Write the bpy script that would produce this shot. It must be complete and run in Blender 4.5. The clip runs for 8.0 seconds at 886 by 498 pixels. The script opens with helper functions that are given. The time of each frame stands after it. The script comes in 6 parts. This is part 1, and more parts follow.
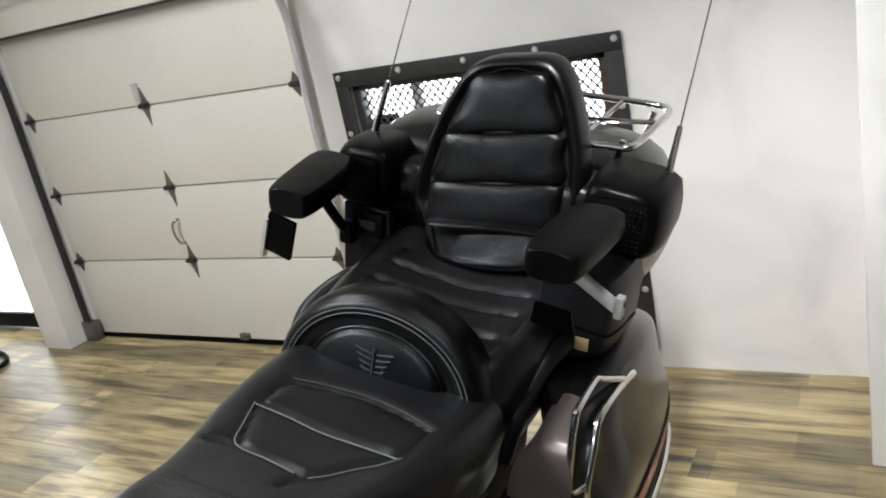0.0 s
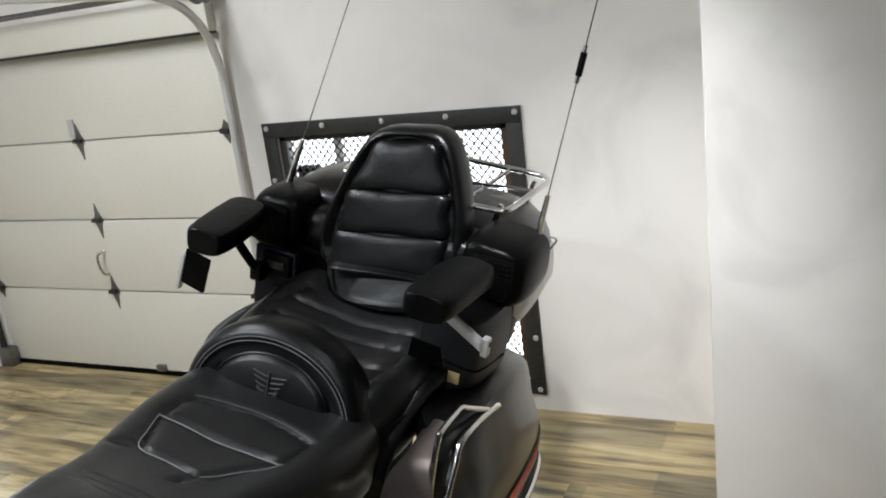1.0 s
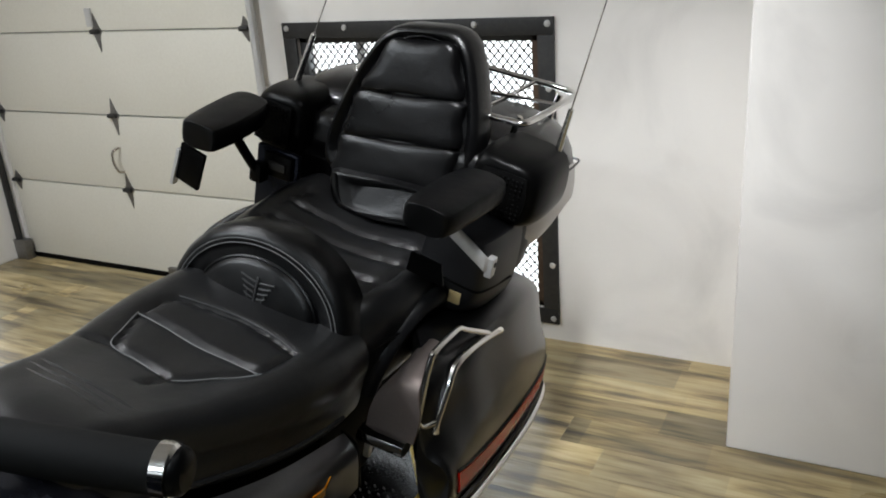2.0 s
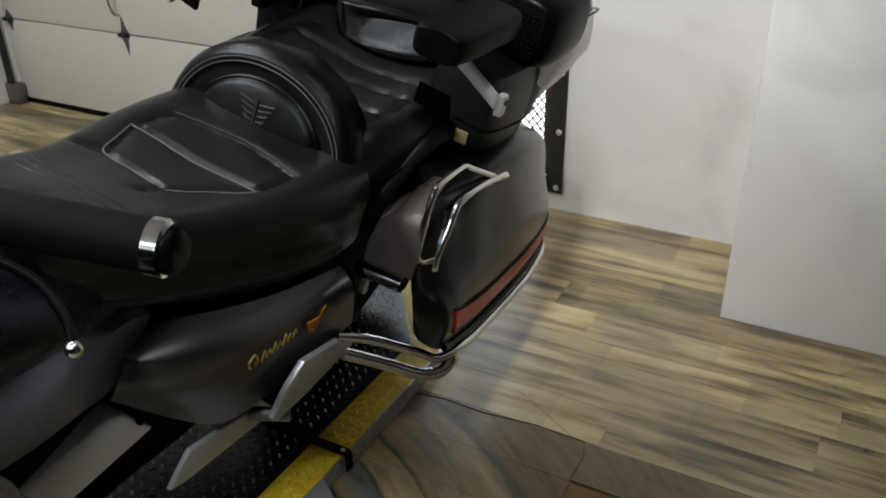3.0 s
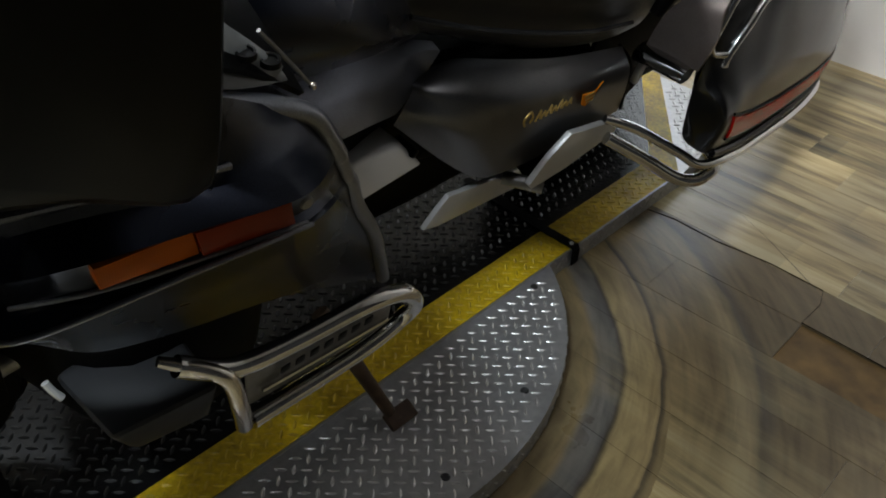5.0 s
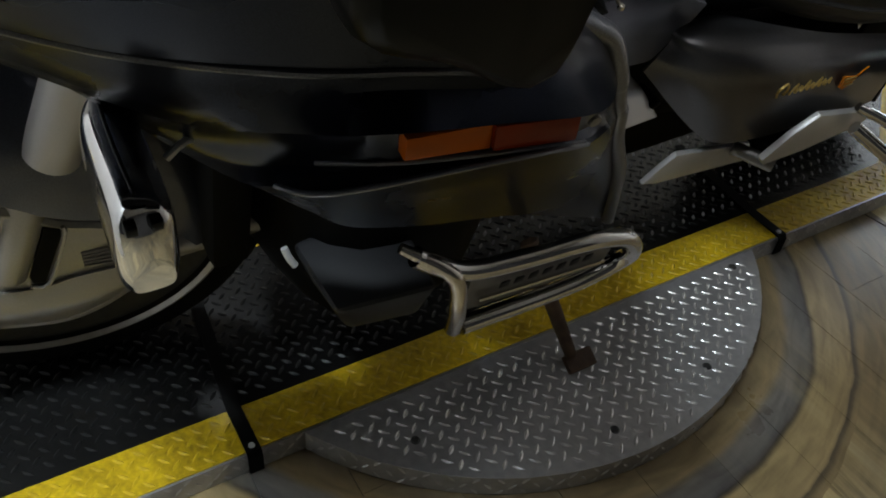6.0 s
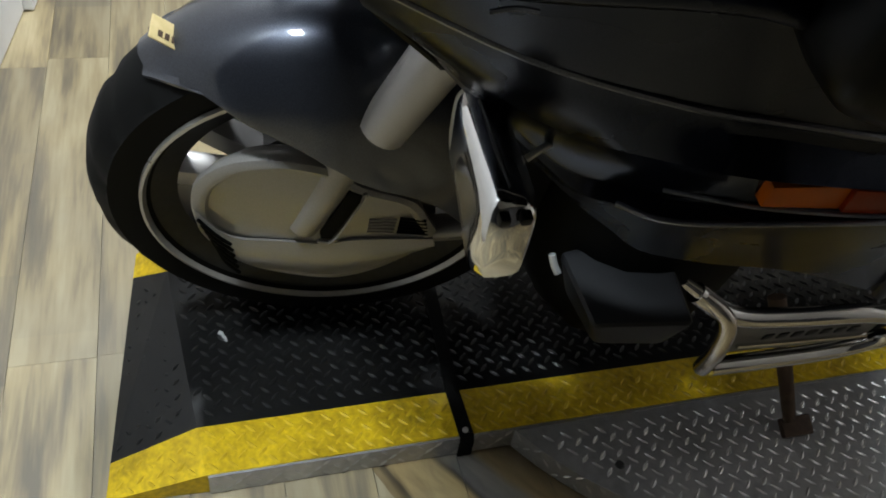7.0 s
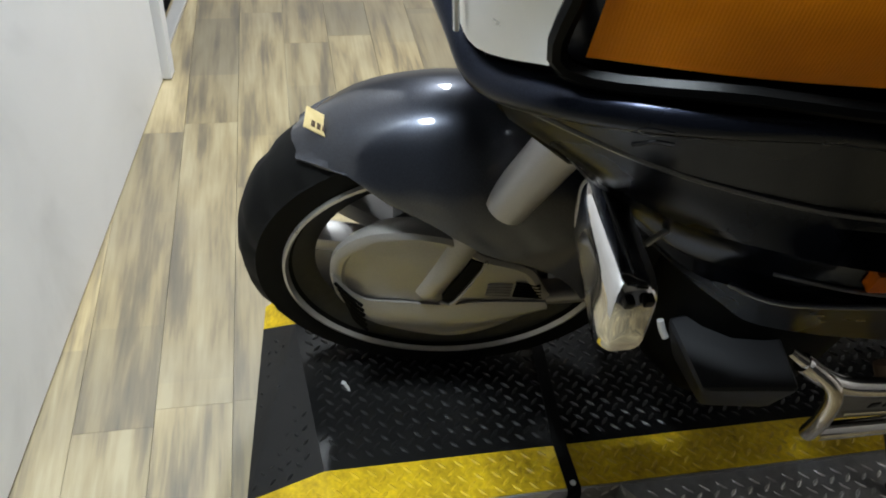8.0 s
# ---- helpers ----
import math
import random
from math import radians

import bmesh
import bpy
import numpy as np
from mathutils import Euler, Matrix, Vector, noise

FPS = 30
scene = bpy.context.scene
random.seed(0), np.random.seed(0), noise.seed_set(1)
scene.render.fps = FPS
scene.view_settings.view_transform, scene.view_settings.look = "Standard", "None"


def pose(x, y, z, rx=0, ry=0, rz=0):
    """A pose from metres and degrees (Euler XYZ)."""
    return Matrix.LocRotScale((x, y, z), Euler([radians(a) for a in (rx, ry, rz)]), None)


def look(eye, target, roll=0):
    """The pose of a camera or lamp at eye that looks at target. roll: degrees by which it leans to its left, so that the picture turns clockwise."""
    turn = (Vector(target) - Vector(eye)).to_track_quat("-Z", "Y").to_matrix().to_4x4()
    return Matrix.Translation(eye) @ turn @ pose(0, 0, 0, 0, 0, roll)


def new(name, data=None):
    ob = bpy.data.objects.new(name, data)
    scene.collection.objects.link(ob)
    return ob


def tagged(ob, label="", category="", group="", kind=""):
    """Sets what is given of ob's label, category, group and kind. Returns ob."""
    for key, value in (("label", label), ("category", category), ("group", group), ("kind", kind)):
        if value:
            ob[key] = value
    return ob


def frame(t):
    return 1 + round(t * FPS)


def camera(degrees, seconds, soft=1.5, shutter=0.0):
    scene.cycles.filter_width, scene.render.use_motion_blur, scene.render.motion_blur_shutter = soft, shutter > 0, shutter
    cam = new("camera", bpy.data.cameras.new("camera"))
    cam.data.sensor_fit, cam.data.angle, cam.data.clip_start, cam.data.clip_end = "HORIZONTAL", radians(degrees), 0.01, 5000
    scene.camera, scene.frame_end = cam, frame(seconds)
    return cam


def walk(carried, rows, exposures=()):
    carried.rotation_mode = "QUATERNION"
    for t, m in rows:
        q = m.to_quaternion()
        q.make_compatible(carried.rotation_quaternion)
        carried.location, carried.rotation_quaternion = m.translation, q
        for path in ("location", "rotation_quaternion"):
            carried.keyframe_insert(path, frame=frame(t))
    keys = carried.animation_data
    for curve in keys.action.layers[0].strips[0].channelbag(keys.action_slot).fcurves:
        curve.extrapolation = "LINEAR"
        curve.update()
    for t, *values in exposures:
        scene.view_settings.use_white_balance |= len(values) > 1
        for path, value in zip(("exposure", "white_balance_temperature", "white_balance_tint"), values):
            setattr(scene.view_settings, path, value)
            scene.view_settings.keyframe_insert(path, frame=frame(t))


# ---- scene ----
# ---------------------------------------------------------------- the camera and its walk
cam = camera(56.52, 8.0, soft=1.9)
PATH = [
    (0.0, (1.0424, 0.2664, 1.3623), (0.0620, 1.8958, 0.7427), -11.67),
    (0.5, (1.1686, 0.1644, 1.3778), (0.2671, 1.8720, 0.8568), -10.08),
    (1.0, (1.2296, 0.1034, 1.4116), (0.3924, 1.8399, 0.8789), -7.08),
    (1.2, (1.2429, 0.1316, 1.4211), (0.4016, 1.8674, 0.8927), -7.32),
    (2.3, (1.2188, 0.2205, 1.3030), (0.3279, 1.8373, 0.5332), -2.82),
    (2.5, (1.2178, 0.2121, 1.2781), (0.3438, 1.8210, 0.4734), -2.34),
    (3.0, (1.2028, 0.2113, 1.2335), (0.3595, 1.7652, 0.2984), -0.77),
    (3.5, (1.1929, 0.2031, 1.1794), (0.3674, 1.6970, 0.1369), 0.25),
    (4.0, (1.1841, 0.1870, 1.1400), (0.3188, 1.6241, 0.0510), -0.80),
    (4.5, (1.1463, 0.1530, 1.1251), (0.1977, 1.4823, -0.0294), 1.61),
    (5.0, (1.1013, 0.0920, 1.1021), (0.0424, 1.2492, -0.1387), 2.77),
    (5.2, (1.0813, 0.0543, 1.0872), (-0.0137, 1.1429, -0.1840), 3.50),
    (6.3, (1.0513, -0.0425, 1.0739), (-0.2096, 0.7186, -0.2792), 8.14),
    (6.5, (1.0396, -0.0788, 1.0772), (-0.2520, 0.6150, -0.2831), 9.04),
    (7.0, (1.0198, -0.1629, 1.0848), (-0.3400, 0.3762, -0.2791), 9.81),
    (7.5, (1.0237, -0.2132, 1.1013), (-0.3876, 0.1949, -0.2558), 8.99),
    (8.0, (1.0517, -0.2230, 1.1668), (-0.4175, 0.1228, -0.1453), 4.88),
]
walk(cam, [(t, look(eye, target, roll)) for t, eye, target, roll in PATH],
     exposures=[(0.0, 0.3), (1.2, 0.2), (2.3, 0.0), (3.0, -0.20), (4.0, -0.30), (5.0, -0.18), (6.5, -0.18), (7.2, -0.08), (8.0, 0.08)])

# ---------------------------------------------------------------- world and lights
world = bpy.data.worlds.new("overcast")
scene.world = world
world.use_nodes = True
wn = world.node_tree
sky = wn.nodes.new("ShaderNodeTexSky")
sky.sky_type = "NISHITA"
sky.sun_disc = False
sky.sun_elevation, sky.sun_rotation = radians(35), radians(200)
wn.links.new(sky.outputs[0], wn.nodes["Background"].inputs["Color"])
wn.nodes["Background"].inputs["Strength"].default_value = 0.1


def area(name, eye, target, sx, sy, watts, col=(1, 1, 1), spread=180):
    d = bpy.data.lights.new(name, "AREA")
    d.shape, d.size, d.size_y, d.energy, d.color = "RECTANGLE", sx, sy, watts, col
    d.spread = radians(spread)
    ob = new(name, d)
    ob.matrix_basis = look(eye, target)
    return ob


COOL = (0.87, 0.945, 1.0)
NEUTRAL = (0.94, 0.965, 1.0)
area("tube_light_a", (-0.9, 1.2, 2.42), (-0.9, 1.2, 0), 0.16, 1.2, 24, NEUTRAL)
# panel and wall lamp are added fill for paint reflections, floor and back wall
area("panel_light", (1.00, 0.80, 2.44), (1.00, 0.80, 0), 0.6, 1.2, 6, NEUTRAL)
area("wall_spot_light", (0.88, 1.05, 2.40), (0.60, 2.55, 0.05), 0.16, 0.16, 4.4, NEUTRAL, 46)
area("spot_light_a", (-1.28, 0.10, 2.42), (-1.28, 0.10, 0), 0.14, 0.14, 22, COOL)
area("spot_light_b", (-1.02, 0.10, 2.42), (-1.02, 0.10, 0), 0.14, 0.14, 22, COOL)
# added fill over the front floor and deck
area("spot_light_c", (0.80, -0.50, 2.42), (0.80, -0.50, 0), 0.3, 0.3, 25, (0.81, 0.925, 1.0), 108)
area("window_light", (-0.2, 2.80, 0.6), (-0.2, 0, 0.3), 0.9, 0.9, 8, (0.85, 0.94, 1.0))
area("glass_door_light", (-3.2, 2.80, 1.0), (-3.0, 0, 0.4), 0.7, 1.8, 14, (0.95, 0.98, 1.0))
# ---------------------------------------------------------------- materials
def mat_new(name):
    m = bpy.data.materials.new(name)
    m.use_nodes = True
    nt = m.node_tree
    b = nt.nodes["Principled BSDF"]
    return m, nt, b


def nd(nt, kind, **kw):
    n = nt.nodes.new(kind)
    for k, v in kw.items():
        if k == "noise_dimensions":
            n.noise_dimensions = v
        elif k == "operation":
            n.operation = v
        elif k == "blend_type":
            n.blend_type = v
        elif k == "data_type":
            n.data_type = v
    return n


def ramp(nt, stops):
    r = nt.nodes.new("ShaderNodeValToRGB")
    els = r.color_ramp.elements
    while len(els) < len(stops):
        els.new(0.5)
    for e, (p, c) in zip(els, stops):
        e.position = p
        e.color = (*c, 1) if len(c) == 3 else c
    return r


def grain(name, col_a, col_b, scale=60.0, rough=0.5, metal=0.0, bump=0.02, coarse=3.0, rough_var=0.1, coat=0.0,
          dist=0.002, stretch=(1, 1, 1), spec=0.5):
    """A surface that varies between two colours at two scales, with fine relief."""
    m, nt, b = mat_new(name)
    tc = nt.nodes.new("ShaderNodeTexCoord")
    mp = nt.nodes.new("ShaderNodeMapping")
    mp.inputs["Scale"].default_value = stretch
    nt.links.new(tc.outputs["Object"], mp.inputs["Vector"])
    n1, n2 = nt.nodes.new("ShaderNodeTexNoise"), nt.nodes.new("ShaderNodeTexNoise")
    n1.inputs["Scale"].default_value, n1.inputs["Detail"].default_value = scale, 5
    n2.inputs["Scale"].default_value, n2.inputs["Detail"].default_value = coarse, 4
    for n in (n1, n2):
        nt.links.new(mp.outputs[0], n.inputs["Vector"])
    mx = nt.nodes.new("ShaderNodeMath")
    mx.operation = "MULTIPLY_ADD"
    mx.inputs[1].default_value = 0.45
    nt.links.new(n1.outputs["Fac"], mx.inputs[0])
    m2 = nt.nodes.new("ShaderNodeMath")
    m2.operation = "MULTIPLY"
    m2.inputs[1].default_value = 0.55
    nt.links.new(n2.outputs["Fac"], m2.inputs[0])
    nt.links.new(m2.outputs[0], mx.inputs[2])
    r = ramp(nt, [(0.3, col_a), (0.7, col_b)])
    nt.links.new(mx.outputs[0], r.inputs[0])
    nt.links.new(r.outputs[0], b.inputs["Base Color"])
    b.inputs["Metallic"].default_value = metal
    b.inputs["Specular IOR Level"].default_value = spec
    mr = nt.nodes.new("ShaderNodeMapRange")
    mr.inputs["To Min"].default_value, mr.inputs["To Max"].default_value = max(0.02, rough - rough_var), min(1, rough + rough_var)
    nt.links.new(mx.outputs[0], mr.inputs["Value"])
    nt.links.new(mr.outputs[0], b.inputs["Roughness"])
    if bump:
        bp = nt.nodes.new("ShaderNodeBump")
        bp.inputs["Strength"].default_value, bp.inputs["Distance"].default_value = bump, dist
        nt.links.new(n1.outputs["Fac"], bp.inputs["Height"])
        nt.links.new(bp.outputs[0], b.inputs["Normal"])
    if coat:
        b.inputs["Coat Weight"].default_value = coat
        b.inputs["Coat Roughness"].default_value = 0.05
    return m


def leather(name, base, rough=0.42, wr=0.35, spec=0.22):
    """Black vinyl with a pebbled grain and soft wrinkles."""
    m, nt, b = mat_new(name)
    tc = nt.nodes.new("ShaderNodeTexCoord")
    v = nt.nodes.new("ShaderNodeTexVoronoi")
    v.inputs["Scale"].default_value = 520
    n = nt.nodes.new("ShaderNodeTexNoise")
    n.inputs["Scale"].default_value, n.inputs["Detail"].default_value = 14, 4
    n3 = nt.nodes.new("ShaderNodeTexNoise")
    n3.inputs["Scale"].default_value, n3.inputs["Detail"].default_value = 5, 6
    for k in (v, n, n3):
        nt.links.new(tc.outputs["Object"], k.inputs["Vector"])
    r = ramp(nt, [(0.3, tuple(c * 0.75 for c in base)), (0.75, tuple(c * 1.5 for c in base))])
    nt.links.new(n3.outputs["Fac"], r.inputs[0])
    nt.links.new(r.outputs[0], b.inputs["Base Color"])
    b1, b2 = nt.nodes.new("ShaderNodeBump"), nt.nodes.new("ShaderNodeBump")
    b1.inputs["Strength"].default_value, b1.inputs["Distance"].default_value = 0.25, 0.0006
    b2.inputs["Strength"].default_value, b2.inputs["Distance"].default_value = wr, 0.006
    nt.links.new(v.outputs["Distance"], b1.inputs["Height"])
    nt.links.new(n.outputs["Fac"], b2.inputs["Height"])
    nt.links.new(b2.outputs[0], b1.inputs["Normal"])
    nt.links.new(b1.outputs[0], b.inputs["Normal"])
    mr = nt.nodes.new("ShaderNodeMapRange")
    mr.inputs["To Min"].default_value, mr.inputs["To Max"].default_value = rough - 0.08, rough + 0.1
    nt.links.new(n3.outputs["Fac"], mr.inputs["Value"])
    nt.links.new(mr.outputs[0], b.inputs["Roughness"])
    b.inputs["Specular IOR Level"].default_value = spec
    return m


def glow(name, col, strength):
    m, nt, b = mat_new(name)
    b.inputs["Base Color"].default_value = (*col, 1)
    b.inputs["Emission Color"].default_value = (*col, 1)
    b.inputs["Emission Strength"].default_value = strength
    return m


def plank_mat():
    """Vinyl floor boards: yellow-tan to grey wood print, streaked along x, different from board to board, with worn
    dark patches and shade painted beside the lift.
    """
    m, nt, b = mat_new("vinyl_plank")
    tc = nt.nodes.new("ShaderNodeTexCoord")
    oi = nt.nodes.new("ShaderNodeObjectInfo")
    geo = nt.nodes.new("ShaderNodeNewGeometry")
    off = nt.nodes.new("ShaderNodeVectorMath")
    off.operation = "SCALE"
    off.inputs[0].default_value = (7.1, 3.3, 5.7)
    nt.links.new(oi.outputs["Random"], off.inputs["Scale"])
    add = nt.nodes.new("ShaderNodeVectorMath")
    nt.links.new(geo.outputs["Position"], add.inputs[0])
    nt.links.new(off.outputs[0], add.inputs[1])
    mp = nt.nodes.new("ShaderNodeMapping")
    mp.inputs["Scale"].default_value = (2.8, 22, 1)
    nt.links.new(add.outputs[0], mp.inputs["Vector"])
    n1 = nt.nodes.new("ShaderNodeTexNoise")
    n1.inputs["Scale"].default_value, n1.inputs["Detail"].default_value, n1.inputs["Distortion"].default_value = 1.0, 6, 0.18
    nt.links.new(mp.outputs[0], n1.inputs["Vector"])
    mp2 = nt.nodes.new("ShaderNodeMapping")
    mp2.inputs["Scale"].default_value = (9, 130, 1)
    nt.links.new(add.outputs[0], mp2.inputs["Vector"])
    n2 = nt.nodes.new("ShaderNodeTexNoise")
    n2.inputs["Scale"].default_value, n2.inputs["Detail"].default_value = 1.0, 4
    nt.links.new(mp2.outputs[0], n2.inputs["Vector"])
    mix = nt.nodes.new("ShaderNodeMath")
    mix.operation = "MULTIPLY_ADD"
    mix.inputs[1].default_value = 0.22
    nt.links.new(n2.outputs["Fac"], mix.inputs[0])
    sc = nt.nodes.new("ShaderNodeMath")
    sc.operation = "MULTIPLY"
    sc.inputs[1].default_value = 0.78
    nt.links.new(n1.outputs["Fac"], sc.inputs[0])
    nt.links.new(sc.outputs[0], mix.inputs[2])
    r = ramp(nt, [(0.33, (0.075, 0.058, 0.034)), (0.42, (0.21, 0.158, 0.078)), (0.50, (0.41, 0.312, 0.148)), (0.62, (0.56, 0.46, 0.26))])
    nt.links.new(mix.outputs[0], r.inputs[0])
    # board to board
    hsv = nt.nodes.new("ShaderNodeHueSaturation")
    mr = nt.nodes.new("ShaderNodeMapRange")
    mr.inputs["To Min"].default_value, mr.inputs["To Max"].default_value = 0.60, 1.28
    nt.links.new(oi.outputs["Random"], mr.inputs["Value"])
    nt.links.new(mr.outputs[0], hsv.inputs["Value"])
    nt.links.new(r.outputs[0], hsv.inputs["Color"])
    # shorter printed lengths within a board
    bx = nt.nodes.new("ShaderNodeSeparateXYZ")
    nt.links.new(geo.outputs["Position"], bx.inputs[0])
    bl = nd(nt, "ShaderNodeMath", operation="MULTIPLY_ADD")
    bl.inputs[1].default_value = 2.9
    nt.links.new(bx.outputs["X"], bl.inputs[0])
    ro = nd(nt, "ShaderNodeMath", operation="MULTIPLY")
    ro.inputs[1].default_value = 37.0
    nt.links.new(oi.outputs["Random"], ro.inputs[0])
    nt.links.new(ro.outputs[0], bl.inputs[2])
    fl = nd(nt, "ShaderNodeMath", operation="FLOOR")
    nt.links.new(bl.outputs[0], fl.inputs[0])
    wn_ = nd(nt, "ShaderNodeTexWhiteNoise", noise_dimensions="1D")
    nt.links.new(fl.outputs[0], wn_.inputs["W"])
    bv = ramp(nt, [(0.0, (0.72, 0.74, 0.78)), (0.5, (0.96, 0.96, 0.95)), (1.0, (1.18, 1.15, 1.08))])
    nt.links.new(wn_.outputs["Value"], bv.inputs[0])
    bmul = nd(nt, "ShaderNodeMix", data_type="RGBA", blend_type="MULTIPLY")
    bmul.inputs[0].default_value = 1.0
    nt.links.new(hsv.outputs[0], bmul.inputs[6])
    nt.links.new(bv.outputs[0], bmul.inputs[7])
    # traffic grime with its own shape
    n4 = nt.nodes.new("ShaderNodeTexNoise")
    n4.inputs["Scale"].default_value, n4.inputs["Detail"].default_value = 1.7, 7
    nt.links.new(geo.outputs["Position"], n4.inputs["Vector"])
    gr = ramp(nt, [(0.42, (0, 0, 0)), (0.70, (0.62, 0.62, 0.62))])
    nt.links.new(n4.outputs["Fac"], gr.inputs[0])
    mc = nt.nodes.new("ShaderNodeMix")
    mc.data_type = "RGBA"
    nt.links.new(gr.outputs[0], mc.inputs[0])
    nt.links.new(bmul.outputs[2], mc.inputs[6])
    mc.inputs[7].default_value = (0.11, 0.095, 0.08, 1)
    # towards the front the boards blend into a plainer, flat tan
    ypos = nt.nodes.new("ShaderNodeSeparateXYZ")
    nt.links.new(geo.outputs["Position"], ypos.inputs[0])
    front_blend = nt.nodes.new("ShaderNodeMapRange")
    front_blend.inputs["From Min"].default_value, front_blend.inputs["From Max"].default_value = -0.1, 0.9
    front_blend.inputs["To Min"].default_value, front_blend.inputs["To Max"].default_value = 0.36, 0.0
    nt.links.new(ypos.outputs["Y"], front_blend.inputs["Value"])
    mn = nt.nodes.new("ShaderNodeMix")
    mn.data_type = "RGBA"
    nt.links.new(front_blend.outputs[0], mn.inputs[0])
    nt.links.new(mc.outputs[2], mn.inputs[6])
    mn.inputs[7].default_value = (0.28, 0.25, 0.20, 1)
    # turning scuffs round the lift's wing, a bare worn patch, and painted shade
    ctr = nt.nodes.new("ShaderNodeVectorMath")
    ctr.operation = "SUBTRACT"
    ctr.inputs[1].default_value = (0.09, 0.73, 0)
    nt.links.new(geo.outputs["Position"], ctr.inputs[0])
    ln = nt.nodes.new("ShaderNodeVectorMath")
    ln.operation = "LENGTH"
    nt.links.new(ctr.outputs[0], ln.inputs[0])
    n5 = nt.nodes.new("ShaderNodeTexNoise")
    n5.inputs["Scale"].default_value, n5.inputs["Detail"].default_value = 5.0, 8
    nt.links.new(geo.outputs["Position"], n5.inputs["Vector"])
    # round the wing: streaks that follow the turning
    cx = nt.nodes.new("ShaderNodeSeparateXYZ")
    nt.links.new(ctr.outputs[0], cx.inputs[0])
    ang = nd(nt, "ShaderNodeMath", operation="ARCTAN2")
    nt.links.new(cx.outputs["Y"], ang.inputs[0])
    nt.links.new(cx.outputs["X"], ang.inputs[1])
    pol = nt.nodes.new("ShaderNodeCombineXYZ")
    nt.links.new(ln.outputs["Value"], pol.inputs["X"])
    nt.links.new(ang.outputs[0], pol.inputs["Y"])
    pm = nt.nodes.new("ShaderNodeMapping")
    pm.inputs["Scale"].default_value = (48, 6.5, 1)
    nt.links.new(pol.outputs[0], pm.inputs["Vector"])
    ns = nt.nodes.new("ShaderNodeTexNoise")
    ns.inputs["Scale"].default_value, ns.inputs["Detail"].default_value, ns.inputs["Distortion"].default_value = 1.0, 5, 0.5
    nt.links.new(pm.outputs[0], ns.inputs["Vector"])
    wob = nt.nodes.new("ShaderNodeMath")
    wob.operation = "MULTIPLY_ADD"
    wob.inputs[1].default_value = 0.035
    nt.links.new(n5.outputs["Fac"], wob.inputs[0])
    nt.links.new(ln.outputs["Value"], wob.inputs[2])
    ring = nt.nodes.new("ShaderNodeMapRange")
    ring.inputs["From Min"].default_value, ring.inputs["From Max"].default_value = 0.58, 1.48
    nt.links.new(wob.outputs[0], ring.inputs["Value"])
    # first stops: shade along the wing's rim; outer browns darkened to dim the floor
    worn_shade0 = ramp(nt, [(0.0, (0.13, 0.095, 0.05)), (0.045, (0.24, 0.175, 0.085)), (0.06, (0.16, 0.145, 0.13)), (0.10, (0.105, 0.10, 0.097)), (0.107, (0.025, 0.02, 0.017)), (0.116, (0.36, 0.265, 0.125)), (0.186, (0.30, 0.215, 0.10)),
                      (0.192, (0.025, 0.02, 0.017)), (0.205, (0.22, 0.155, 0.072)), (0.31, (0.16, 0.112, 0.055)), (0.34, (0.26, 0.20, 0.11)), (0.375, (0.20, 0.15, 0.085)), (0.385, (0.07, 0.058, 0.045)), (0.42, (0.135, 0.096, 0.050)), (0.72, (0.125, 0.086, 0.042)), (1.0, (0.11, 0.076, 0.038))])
    nt.links.new(ring.outputs[0], worn_shade0.inputs[0])
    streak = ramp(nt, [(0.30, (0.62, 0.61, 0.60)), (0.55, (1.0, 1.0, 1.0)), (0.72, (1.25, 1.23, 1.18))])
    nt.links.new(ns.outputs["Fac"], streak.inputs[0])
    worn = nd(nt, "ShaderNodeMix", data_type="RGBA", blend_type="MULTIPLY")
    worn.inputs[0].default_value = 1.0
    nt.links.new(worn_shade0.outputs[0], worn.inputs[6])
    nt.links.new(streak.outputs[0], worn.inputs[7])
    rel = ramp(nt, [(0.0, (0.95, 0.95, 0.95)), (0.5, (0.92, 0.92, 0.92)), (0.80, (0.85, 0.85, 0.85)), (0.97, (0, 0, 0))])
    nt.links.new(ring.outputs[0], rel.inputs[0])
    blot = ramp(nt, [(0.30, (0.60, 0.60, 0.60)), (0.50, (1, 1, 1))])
    nt.links.new(n5.outputs["Fac"], blot.inputs[0])
    side = nt.nodes.new("ShaderNodeSeparateXYZ")
    nt.links.new(geo.outputs["Position"], side.inputs[0])
    sm = nt.nodes.new("ShaderNodeMapRange")
    sm.inputs["From Min"].default_value, sm.inputs["From Max"].default_value = -0.05, 0.25
    nt.links.new(side.outputs["X"], sm.inputs["Value"])
    f1 = nt.nodes.new("ShaderNodeMath")
    f1.operation = "MULTIPLY"
    nt.links.new(rel.outputs[0], f1.inputs[0])
    nt.links.new(blot.outputs[0], f1.inputs[1])
    f2 = nt.nodes.new("ShaderNodeMath")
    f2.operation = "MULTIPLY"
    nt.links.new(f1.outputs[0], f2.inputs[0])
    nt.links.new(sm.outputs[0], f2.inputs[1])
    # wear, darkening past the second ring: behind the wing only, to the open joint
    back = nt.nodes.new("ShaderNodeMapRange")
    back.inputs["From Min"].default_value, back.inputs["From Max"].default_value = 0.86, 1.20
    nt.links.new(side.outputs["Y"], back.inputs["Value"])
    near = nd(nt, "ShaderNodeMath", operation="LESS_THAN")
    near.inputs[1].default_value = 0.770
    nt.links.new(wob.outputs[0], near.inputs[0])
